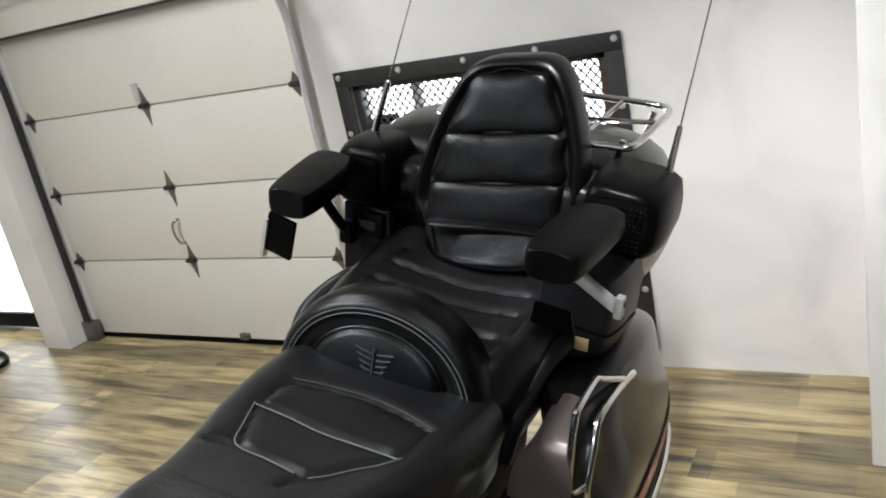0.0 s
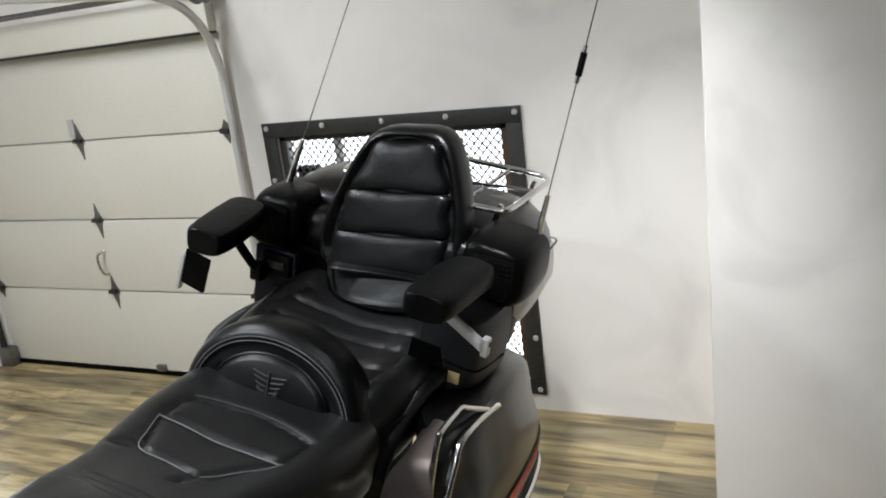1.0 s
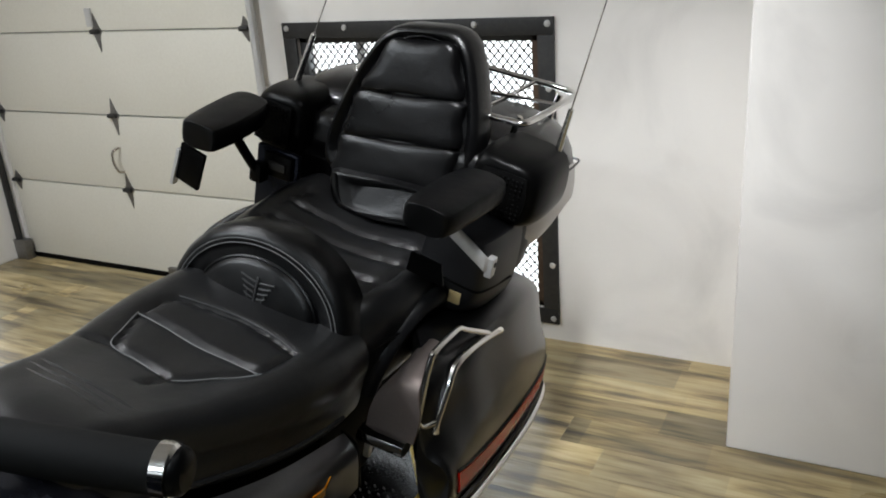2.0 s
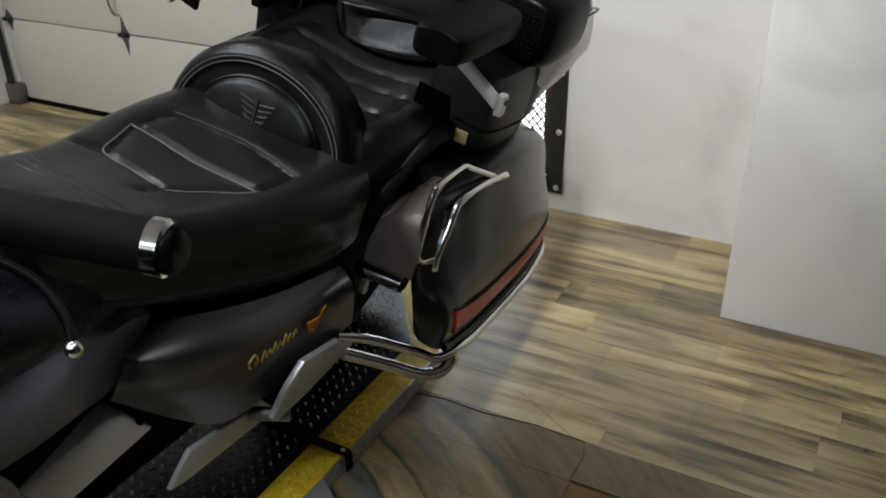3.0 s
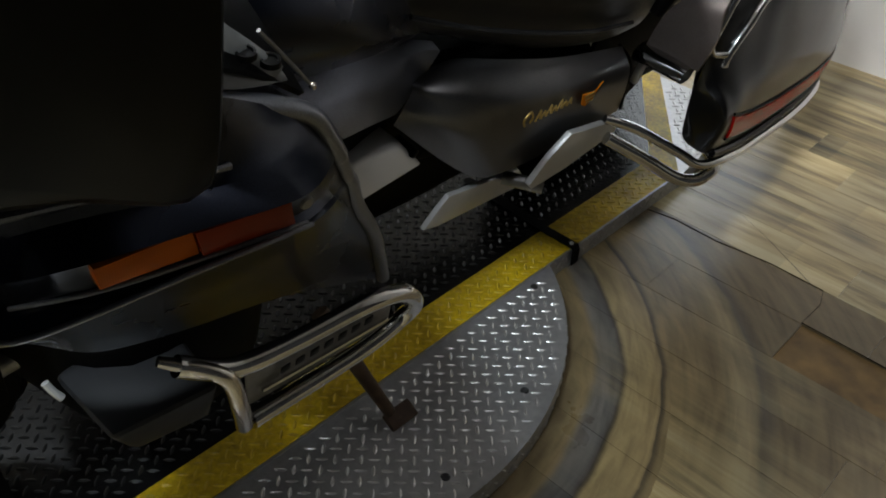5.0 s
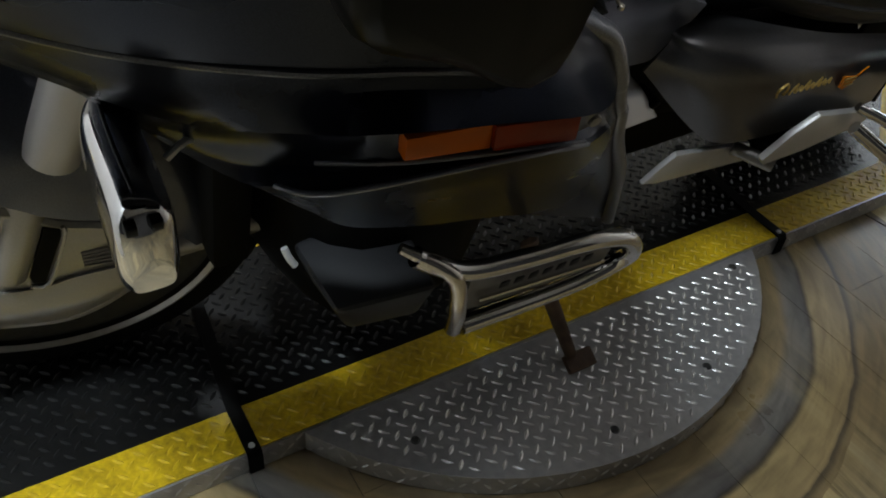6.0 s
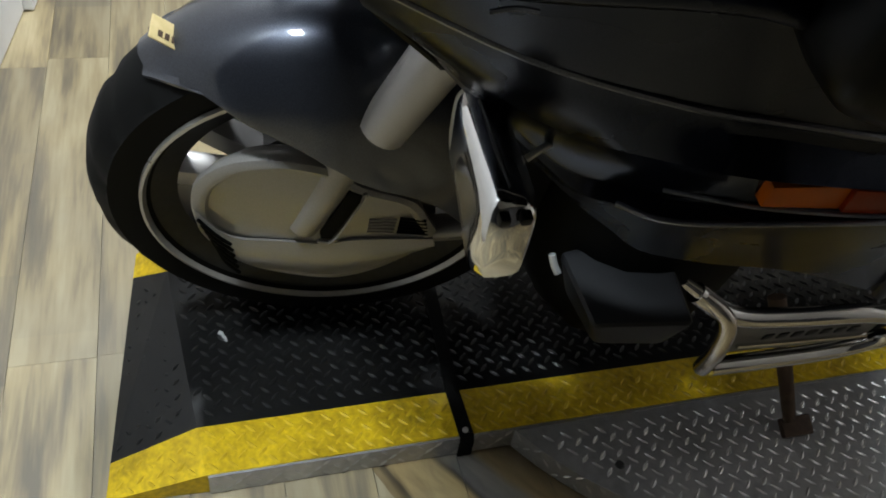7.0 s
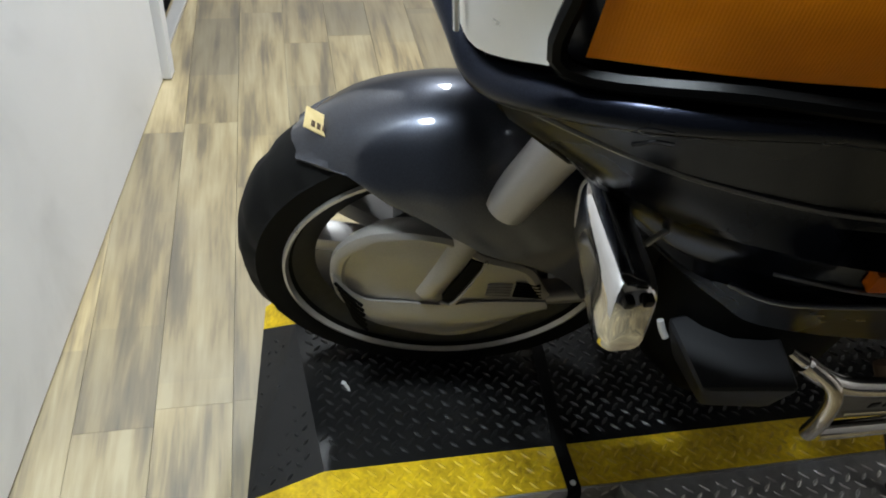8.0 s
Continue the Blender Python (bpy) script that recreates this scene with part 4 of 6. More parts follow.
def front(name, bm, material, label="", parent=None):
    bmesh.ops.transform(bm, matrix=FM, verts=bm.verts)
    return part(name, bm, material, parent or bike, label)


def tyre(R, w, rim, seg=120):
    prof = [(rim, -w * 0.42), (rim + 0.02, -w * 0.48), ((R + rim) / 2 + 0.01, -w * 0.5), (R - 0.028, -w * 0.46), (R - 0.012, -w * 0.36), (R - 0.003, -w * 0.2), (R, 0),
            (R - 0.003, w * 0.2), (R - 0.012, w * 0.36), (R - 0.028, w * 0.46), ((R + rim) / 2 + 0.01, w * 0.5), (rim + 0.02, w * 0.48), (rim, w * 0.42)]
    bm = bmesh.new()
    rings = []
    for k, (r, h) in enumerate(prof):
        ring = []
        for i in range(seg):
            cut = 0.004 if (3 <= k <= 9 and k != 6 and (i + (k if k < 6 else -k)) % 6 in (0, 1)) else 0.0
            a = 2 * math.pi * i / seg
            ring.append(Vector((h, (r - cut) * math.cos(a), (r - cut) * math.sin(a))))
        rings.append(ring)
    return skin(bm, rings, caps=False)


front("tyre", tyre(0.311, 0.124, 0.228), RUBBER, "black road tyre with worn tread")
# barrel and hub take a dark colour in place of the wheel's inner shade
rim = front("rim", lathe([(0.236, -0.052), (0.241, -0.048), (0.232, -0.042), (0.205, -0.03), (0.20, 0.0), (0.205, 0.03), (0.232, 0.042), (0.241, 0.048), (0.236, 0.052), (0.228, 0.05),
                          (0.196, 0.034), (0.19, 0.0), (0.196, -0.034), (0.228, -0.05), (0.236, -0.052)], 64), DARK_STEEL, "silver cast rim, its barrel coloured dark for the shade inside")
for s in (1, -1):
    front("rim_lip", lathe([(0.233, 0.058 * s), (0.237, 0.065 * s), (0.241, 0.064 * s), (0.242, 0.058 * s), (0.233, 0.058 * s)], 72), RIM_LIP, "polished silver rim lip", rim)
for k in range(5):
    for q in (-1, 1):
        a = radians(157.5 + 72 * k + 14.5 * q)
        bm = box((0.014, 0.165, 0), (0.040, 0.11, 0.030), 0.008)
        bmesh.ops.transform(bm, matrix=Matrix.Rotation(a, 4, "X"), verts=bm.verts)
        front("spoke", bm, SILVER, "", rim)
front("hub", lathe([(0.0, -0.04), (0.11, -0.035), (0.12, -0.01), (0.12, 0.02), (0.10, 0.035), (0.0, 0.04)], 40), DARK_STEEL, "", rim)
front("brake_disc", lathe([(0.07, 0.060), (0.150, 0.060), (0.150, 0.066), (0.07, 0.066)], 48), STEEL)
# disc cover: outline about the axle
co = [(-0.173, 0.058), (-0.165, 0.112), (-0.131, 0.150), (-0.091, 0.163), (-0.050, 0.162), (0.0, 0.148), (0.038, 0.115), (0.105, 0.090), (0.134, 0.045), (0.149, 0.006), (0.099, -0.067),
      (0.03, -0.111), (-0.039, -0.106), (-0.106, -0.080), (-0.140, -0.044), (-0.164, 0.012)]
cs = resample([(0, y, z) for y, z in co], 48)
rings = []
cc = Vector((0, -0.01, 0.03))
for x, s in ((0.056, 0.80), (0.076, 0.92), (0.092, 0.985), (0.100, 0.985), (0.105, 0.93), (0.1045, 0.885), (0.100, 0.86), (0.102, 0.5)):
    rings.append([Vector((x, cc.y + (p.y - cc.y) * s, cc.z + (p.z - cc.z) * s)) for p in cs])
cover = front("disc_cover", skin(bmesh.new(), rings), TAUPE, "taupe plastic brake disc cover with louvres")
right_cover = part("disc_cover", skin(bmesh.new(), [[FM @ Vector((-p.x, p.y, p.z)) for p in r] for r in rings]), SILVER, bike, "silver plastic brake disc cover")
front("lower_band", patch([[(0.107, y, z) for y, z in ((-0.167, 0.066), (-0.125, 0.004), (-0.06, -0.004), (0.0, -0.008), (0.045, 0.004), (0.143, 0.012))],
                           [(0.113, y, z) for y, z in ((-0.162, 0.030), (-0.122, -0.035), (-0.06, -0.050), (0.0, -0.055), (0.06, -0.045), (0.146, 0.002))],
                           [(0.101, y, z) for y, z in ((-0.150, -0.020), (-0.106, -0.076), (-0.04, -0.102), (0.03, -0.107), (0.095, -0.064), (0.149, -0.006))]], 0.004), TAUPE, "raised lower band", cover)
for k in range(6):
    front("louvre", tube([(0.1115, -0.163 + 0.004 * k, 0.050 - 0.0125 * k), (0.1150, -0.143 + 0.002 * k, 0.022 - 0.0135 * k), (0.1165, -0.124 + 0.002 * k, 0.000 - 0.0145 * k)], 0.0026, 6, 3), BLACK_MATT, "", cover)
for k in range(5):
    front("louvre", tube([(0.1035, 0.092, 0.053 - 0.008 * k), (0.1035, 0.127 + 0.002 * k, 0.050 - 0.008 * k)], 0.0024, 6, 2), BLACK_MATT, "", cover)
    front("louvre", tube([(0.1030, 0.052, 0.047 - 0.007 * k), (0.1030, 0.088, 0.050 - 0.008 * k)], 0.0014, 6, 2), STEEL, "", cover)
front("slot", prism([(0.020, 0.114), (0.037, 0.106), (0.036, 0.092), (0.006, 0.004), (-0.008, 0.004), (-0.010, 0.016)], 0.008, 0.002, at=0.099), BLACK_MATT, "dark open slot", cover)
front("slot_rim", tube([(0.1055, 0.040, 0.110), (0.1065, 0.039, 0.092), (0.1065, 0.010, 0.000), (0.1065, -0.012, -0.001)], 0.003, 6, 4), TAUPE, "", cover)
front("caliper_arm", loft([[(0.07, y, z + 0.012), (0.10, y, z + 0.012), (0.10, y, z - 0.012), (0.07, y, z - 0.012)] for y, z in ((0.10, 0.0), (0.17, 0.01), (0.25, 0.03), (0.30, 0.045))], 16), TAUPE)
for s in (1, -1):
    front("fork_slider", tube([(0.090 * s, -0.032, 0.015), (0.088 * s, -0.004, 0.10), (0.080 * s, 0.030, 0.215)], [0.022, 0.025, 0.025], 20, 1, smooth=False), TAUPE, "taupe fork slider")
    front("fork_sleeve", tube([(0.098 * s, 0.047, 0.228), (0.100 * s, 0.120, 0.43)], [0.029, 0.033], 24, 1, smooth=False), SILVER, "silver fork sleeve")
    front("fork_tube", tube([(0.104 * s, 0.12, 0.42), (0.104 * s, 0.21, 0.66)], 0.028, 16, 1, smooth=False), BLACK)


def edge_r(th):
    t = [(46, 0.311), (49, 0.307), (53, 0.298), (58, 0.280), (63.6, 0.250), (74.5, 0.212), (86.4, 0.184), (99, 0.156), (112, 0.150), (125, 0.158), (165, 0.19)]
    for (a, ra), (b, rb) in zip(t, t[1:]):
        if th <= b:
            return ra + (rb - ra) * (th - a) / (b - a)
    return t[-1][1]


rings = []
for k in range(31):
    th = 46 + (165 - 46) * k / 30
    a = radians(th)
    e = edge_r(th)
    tip = 0.45 + 0.55 * math.sin(math.pi / 2 * min(1.0, k / 5))
    g = min(1.0, max(0.0, (0.277 - e) / 0.03))
    fl = 1.0 + 0.27 * min(1.0, max(0.0, (th - 62) / 24))
    crown = [(0.0, 0.322), (0.026, 0.320), (0.050, 0.311), (0.067, 0.296)]
    skirt = [(0.079, 0.277, 0.35), (0.080 + 0.010 * g, 0.277 + 0.45 * (min(0.277, e) - 0.277), 0.8), (0.081 + 0.014 * g, 0.277 + 0.8 * (min(0.277, e) - 0.277), 1.0), (0.081 + 0.015 * g, e, 1.0)]
    prof = [(x * tip, max(r, e)) for x, r in crown] + [(x * tip * (1 + (fl - 1) * f), max(r, e)) for x, r, f in skirt]
    row = [(-x, r) for x, r in prof[:0:-1]] + prof
    rings.append([Vector((x, -r * math.cos(a), r * math.sin(a))) for x, r in row])
bm = skin(bmesh.new(), rings, closed=True)
bmesh.ops.recalc_face_normals(bm, faces=bm.faces)
bmesh.ops.solidify(bm, geom=bm.faces[:], thickness=0.004)
fender = front("front_fender", bm, PAINT_FENDER, "blue-black painted front fender")
lb = radians(55)
bm = box((0, 0, 0), (0.032, 0.042, 0.002), 0.001)
bmesh.ops.transform(bm, matrix=Matrix.Translation((0.015, -0.3255 * math.cos(lb), 0.3255 * math.sin(lb))) @ Matrix.Rotation(-(math.pi / 2 - lb), 4, "X") @ Matrix.Rotation(radians(5), 4, "Y"), verts=bm.verts)
lab = front("warning_label", bm, BROWN_LABEL, "small gold paper label with brown marks", fender)
for k in range(3):
    bm = box((0.006, -0.009 + 0.008 * k, 0.0015), (0.008, 0.005, 0.0012))
    bmesh.ops.transform(bm, matrix=Matrix.Translation((0.015, -0.3255 * math.cos(lb), 0.3255 * math.sin(lb))) @ Matrix.Rotation(-(math.pi / 2 - lb), 4, "X") @ Matrix.Rotation(radians(5), 4, "Y"), verts=bm.verts)
    front("label_mark", bm, RUST, "", fender)

# --- rear wheel, mostly hidden
RM = Matrix.Translation((0, 1.66, 0.318))
bm = tyre(0.322, 0.15, 0.20)
bmesh.ops.transform(bm, matrix=RM, verts=bm.verts)
part("tyre", bm, RUBBER, bike)
bm = lathe([(0.20, -0.06), (0.205, -0.055), (0.17, -0.02), (0.05, -0.01), (0.05, 0.01), (0.17, 0.02), (0.205, 0.055), (0.20, 0.06)], 40)
bmesh.ops.transform(bm, matrix=RM, verts=bm.verts)
part("rim", bm, SILVER, bike)

# --- engine and frame, dark under the covers
part("engine", loft([sym(y, [(0, zt), (hw * 0.7, zt), (hw, zt - 0.08), (hw, zb + 0.08), (hw * 0.6, zb), (0, zb)]) for y, hw, zt, zb in ((0.24, 0.12, 0.60, 0.30), (0.34, 0.24, 0.62, 0.16), (0.52, 0.24, 0.60, 0.14), (0.62, 0.13, 0.58, 0.15), (0.85, 0.11, 0.55, 0.15), (1.10, 0.13, 0.50, 0.17), (1.35, 0.13, 0.48, 0.22))], 28), BLACK_MATT, bike, "dark engine under the covers")
part("radiator", box((0, 0.20, 0.52), (0.36, 0.05, 0.34), 0.01), BLACK_MATT, bike)
part("steering_head", tube([(0, 0.10, 0.72), (0, 0.27, 1.06)], 0.05, 16, 1, smooth=False), BLACK, bike)

# --- fairing: outer skin rows from the top edge down, each from front to rear
SKIN = [
    [(0.270, -0.100, 1.165), (0.340, 0.000, 1.165), (0.392, 0.150, 1.130), (0.392, 0.240, 1.020), (0.378, 0.320, 0.935), (0.352, 0.400, 0.870), (0.328, 0.445, 0.828)],
    [(0.262, -0.080, 0.930), (0.335, -0.015, 0.968), (0.378, 0.110, 0.995), (0.390, 0.220, 0.955), (0.386, 0.310, 0.900), (0.364, 0.400, 0.850), (0.331, 0.470, 0.815)],
    [(0.246, -0.062, 0.888), (0.300, 0.060, 0.858), (0.342, 0.170, 0.852), (0.362, 0.250, 0.849), (0.373, 0.330, 0.840), (0.368, 0.405, 0.826), (0.333, 0.487, 0.803)],
    [(0.242, -0.054, 0.868), (0.302, 0.066, 0.840), (0.345, 0.172, 0.832), (0.366, 0.250, 0.835), (0.378, 0.330, 0.826), (0.378, 0.410, 0.813), (0.336, 0.502, 0.783)],
    [(0.239, -0.049, 0.858), (0.300, 0.082, 0.812), (0.353, 0.176, 0.818), (0.380, 0.242, 0.826), (0.394, 0.330, 0.819), (0.398, 0.418, 0.806), (0.339, 0.512, 0.764)],
    [(0.236, -0.044, 0.848), (0.302, 0.098, 0.785), (0.360, 0.180, 0.804), (0.392, 0.234, 0.820), (0.404, 0.330, 0.813), (0.408, 0.428, 0.800), (0.341, 0.522, 0.745)],
    [(0.228, -0.030, 0.832), (0.290, 0.110, 0.770), (0.346, 0.186, 0.790), (0.381, 0.238, 0.812), (0.391, 0.330, 0.805), (0.394, 0.430, 0.790), (0.341, 0.526, 0.735)],
    [(0.215, 0.000, 0.800), (0.284, 0.128, 0.728), (0.338, 0.196, 0.758), (0.379, 0.247, 0.784), (0.388, 0.338, 0.769), (0.388, 0.438, 0.750), (0.343, 0.538, 0.710)],
    [(0.212, 0.006, 0.795), (0.288, 0.134, 0.716), (0.344, 0.202, 0.744), (0.386, 0.252, 0.775), (0.394, 0.342, 0.763), (0.394, 0.444, 0.742), (0.343, 0.541, 0.705)],
    [(0.210, 0.009, 0.790), (0.284, 0.139, 0.704), (0.333, 0.196, 0.730), (0.371, 0.232, 0.755), (0.384, 0.342, 0.759), (0.390, 0.445, 0.739), (0.344, 0.543, 0.702)],
    [(0.206, 0.014, 0.783), (0.292, 0.145, 0.692), (0.337, 0.174, 0.716), (0.377, 0.206, 0.744), (0.401, 0.340, 0.760), (0.397, 0.448, 0.739), (0.345, 0.546, 0.695)],
    [(0.204, 0.030, 0.762), (0.280, 0.152, 0.676), (0.322, 0.188, 0.692), (0.360, 0.224, 0.716), (0.384, 0.344, 0.738), (0.384, 0.456, 0.714), (0.346, 0.562, 0.652)],
    [(0.201, 0.080, 0.700), (0.262, 0.176, 0.632), (0.298, 0.222, 0.640), (0.332, 0.262, 0.640), (0.352, 0.350, 0.642), (0.354, 0.480, 0.610), (0.345, 0.604, 0.576)],
    [(0.200, 0.140, 0.640), (0.246, 0.205, 0.588), (0.275, 0.245, 0.570), (0.297, 0.285, 0.552), (0.314, 0.370, 0.538), (0.320, 0.500, 0.505), (0.340, 0.650, 0.455)],
]
fair = both("fairing_side", strips(SKIN, 0.006), PAINT_BLUE, "blue-black painted fairing side with sharp creases")
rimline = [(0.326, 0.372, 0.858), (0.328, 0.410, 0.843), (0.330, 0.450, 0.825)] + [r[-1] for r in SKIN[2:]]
both("fairing_edge", tube(rimline, [0.011] * 6 + [0.009] * 6, 10, 4), EDGE_LIT, "rolled rear edge of the fairing, coloured lighter for its highlight")
both("fairing_top", strips([[(0.330, 0.375, 0.866), (0.330, 0.412, 0.851), (0.331, 0.452, 0.832), (0.334, 0.484, 0.811)], [(0.298, 0.378, 0.866), (0.298, 0.415, 0.851), (0.300, 0.448, 0.834), (0.306, 0.474, 0.815)]], 0.006), EDGE_LIT, "flat top of the fairing's rear edge, coloured lighter for its highlight")
# thin lighter bars draw the highlights along the fairing's creases
both("crease_trim", tube([(0.247, -0.062, 0.889), (0.301, 0.060, 0.860), (0.345, 0.172, 0.853), (0.365, 0.252, 0.851), (0.376, 0.330, 0.842), (0.376, 0.372, 0.834)], 0.0035, 8, 5), EDGE_LIT)
both("crease_trim", tube([(0.345, 0.203, 0.745), (0.387, 0.252, 0.776), (0.3955, 0.342, 0.764), (0.3955, 0.444, 0.743)], 0.0022, 8, 5), EDGE_LIT)
both("crease_trim", tube([(0.337, 0.174, 0.717), (0.378, 0.206, 0.745), (0.402, 0.340, 0.761), (0.398, 0.448, 0.740)], 0.0026, 8, 5), EDGE_LIT)
ref = both("side_reflector", prism([(0.248, 0.811), (0.327, 0.8035), (0.334, 0.771), (0.251, 0.785)], 0.012, 0.0015, at=0.382), AMBER, "amber side reflector")
part("reflector_end", prism([(0.3275, 0.8035), (0.420, 0.786), (0.428, 0.753), (0.3345, 0.771)], 0.012, 0.0015, at=0.386), RED_DARK, ref, "dark red end of the reflector")
part("clip", lathe([(0.0, 0.004), (0.006, 0.003), (0.007, 0)], 10, at=(0.402, 0.432, 0.782)), STEEL, bike)
# nose with lamps
NOSE = [[(0.0, -0.125, 1.165), (0.12, -0.121, 1.165), (0.22, -0.105, 1.165), (0.268, -0.098, 1.165)],
        [(0.0, -0.125, 1.06), (0.12, -0.121, 1.06), (0.22, -0.106, 1.06), (0.266, -0.100, 1.06)],
        [(0.0, -0.112, 0.955), (0.12, -0.108, 0.954), (0.215, -0.094, 0.950), (0.262, -0.082, 0.942)]]
nose = both("headlamp_housing", patch(NOSE, 0.012), BLACK)
lens = both("headlight", patch([[(0.005, -0.135, 1.155), (0.12, -0.131, 1.155), (0.222, -0.116, 1.155), (0.275, -0.104, 1.155), (0.318, -0.052, 1.155)],
                                [(0.005, -0.135, 1.05), (0.12, -0.131, 1.05), (0.222, -0.116, 1.05), (0.274, -0.106, 1.05), (0.316, -0.058, 1.05)],
                                [(0.005, -0.122, 0.970), (0.12, -0.118, 0.968), (0.218, -0.104, 0.962), (0.264, -0.092, 0.954), (0.316, -0.058, 0.985)]], 0.006), LAMP_GLASS, "clear headlight lens, bright over its reflector")
part("lens_bead", tube([(0.250, -0.104, 0.958), (0.256, -0.112, 1.02), (0.258, -0.113, 1.10)], 0.0025, 6, 4), CLEAR, lens)
part("reflector_bowl", patch([[(0.02, -0.11, 1.14), (0.14, -0.106, 1.14), (0.24, -0.085, 1.14)], [(0.02, -0.08, 1.05), (0.14, -0.078, 1.05), (0.23, -0.06, 1.05)], [(0.02, -0.10, 0.972), (0.14, -0.096, 0.970), (0.24, -0.078, 0.966)]]), CHROME, lens, "chrome lamp reflector")
turn = both("turn_signal", patch([[(0.330, -0.036, 1.130), (0.372, 0.060, 1.122), (0.402, 0.165, 1.100)], [(0.330, -0.040, 1.070), (0.378, 0.060, 1.072), (0.404, 0.165, 1.062)], [(0.330, -0.042, 1.005), (0.374, 0.050, 1.026), (0.398, 0.160, 1.034)]], 0.006), AMBER_LENS, "large amber turn signal lens")
both("lamp_frame", tube([(0.322, -0.056, 1.13), (0.324, -0.055, 1.06), (0.326, -0.050, 0.992), (0.375, 0.050, 1.014), (0.402, 0.165, 1.020), (0.408, 0.185, 1.07), (0.402, 0.18, 1.13)], 0.007, 8, 5), BLACK)
both("nose_lip", tube([(0.0, -0.112, 0.946), (0.12, -0.108, 0.945), (0.215, -0.093, 0.938), (0.264, -0.078, 0.928), (0.325, -0.040, 0.962), (0.366, 0.025, 0.985), (0.392, 0.135, 0.995), (0.400, 0.25, 0.955)], [0.012, 0.013, 0.015, 0.016, 0.014, 0.012, 0.011, 0.009], 12, 5), PAINT_BLUE, "rolled lower lip of the nose")
both("nose_underside", patch([[(0.0, -0.105, 0.940), (0.12, -0.100, 0.938), (0.21, -0.086, 0.930), (0.255, -0.074, 0.915)], [(0.0, -0.06, 0.88), (0.12, -0.055, 0.88), (0.20, -0.045, 0.865), (0.234, -0.042, 0.852)], [(0.0, 0.04, 0.79), (0.10, 0.04, 0.79), (0.17, 0.045, 0.775), (0.205, 0.045, 0.745)]], 0.005), BLACK)
part("lip_scratch", tube([(0.370, -0.012, 0.968), (0.374, 0.000, 0.974), (0.377, 0.012, 0.974)], 0.0016, 6, 4), CHROME, bike)
# windscreen base and inner dash
both("dash_panel", patch([[(0.05, 0.36, 1.02), (0.20, 0.37, 0.98), (0.33, 0.345, 0.905)], [(0.05, 0.42, 0.96), (0.20, 0.44, 0.92), (0.325, 0.420, 0.872)], [(0.05, 0.47, 0.90), (0.18, 0.50, 0.86), (0.315, 0.495, 0.812)]], 0.006), BLACK, "grey-black inner fairing panel")
dp = both("switch_plate", patch([[(0.282, 0.325, 0.952), (0.284, 0.385, 0.934), (0.294, 0.430, 0.887), (0.304, 0.464, 0.852)], [(0.304, 0.325, 0.934), (0.306, 0.368, 0.912), (0.310, 0.420, 0.872), (0.312, 0.468, 0.846)], [(0.323, 0.325, 0.912), (0.326, 0.352, 0.886), (0.325, 0.412, 0.856), (0.319, 0.471, 0.838)]], 0.006), SWITCH_GREY, "worn grey switch plate with two screw holes")
part("plate_rib", strips([[(0.288, 0.360, 0.946), (0.297, 0.398, 0.918), (0.305, 0.436, 0.884), (0.310, 0.466, 0.853)], [(0.296, 0.356, 0.946), (0.304, 0.392, 0.915), (0.311, 0.430, 0.880), (0.315, 0.468, 0.851)],
                          [(0.304, 0.340, 0.938), (0.311, 0.378, 0.904), (0.316, 0.416, 0.872), (0.319, 0.458, 0.846)]], 0.006), SWITCH_GREY, dp, "raised band of the switch plate")
for y, z, x in ((0.428, 0.878, 0.314), (0.452, 0.863, 0.316)):
    part("screw_hole", lathe([(0.0, 0.003), (0.006, 0.003), (0.0065, 0.005), (0.009, 0.005), (0.010, 0.0)], 16, axis="z", at=(x, y, z - 0.002)), BLACK, dp)
both("screen_trim", tube([(0.316, 0.438, 0.898), (0.320, 0.462, 0.868), (0.325, 0.490, 0.832)], 0.0020, 8, 5), STEEL)
both("trim_cap", lathe([(0.0, 0.005), (0.003, 0.004), (0.0035, 0.0)], 12, axis="z", at=(0.326, 0.494, 0.826)), CHROME_DULL)
mir = both("mirror", loft([[(x, 0.245 + (y - 0.245) * k, 1.04 + (z - 1.04) * k) for y, z in ((0.155, 1.14), (0.18, 1.172), (0.25, 1.175), (0.295, 1.150), (0.312, 1.060), (0.314, 0.935), (0.304, 0.902), (0.275, 0.905), (0.220, 0.940), (0.170, 0.962), (0.152, 1.00))] for x, k in ((0.35, 0.86), (0.39, 0.97), (0.425, 1.0), (0.445, 0.97), (0.455, 0.86))], 40, 4), BLACK, "black mirror housing")
both("windscreen_base", patch([[(0.02, 0.02, 1.20), (0.2, 0.06, 1.17), (0.33, 0.14, 1.08)], [(0.02, 0.20, 1.14), (0.2, 0.24, 1.10), (0.345, 0.27, 0.99)], [(0.02, 0.36, 1.04), (0.2, 0.37, 1.0), (0.33, 0.345, 0.905)]], 0.006), BLACK)

# --- chrome cornering-lamp shield by the wheel
SHIELD = [(0.198, 0.070, 0.080, 0.706, 0.716), (0.212, 0.060, 0.086, 0.700, 0.736), (0.250, 0.048, 0.090, 0.694, 0.752), (0.300, 0.044, 0.090, 0.692, 0.760), (0.350, 0.042, 0.088, 0.680, 0.764), (0.368, 0.043, 0.084, 0.682, 0.752), (0.380, 0.048, 0.078, 0.690, 0.722)]
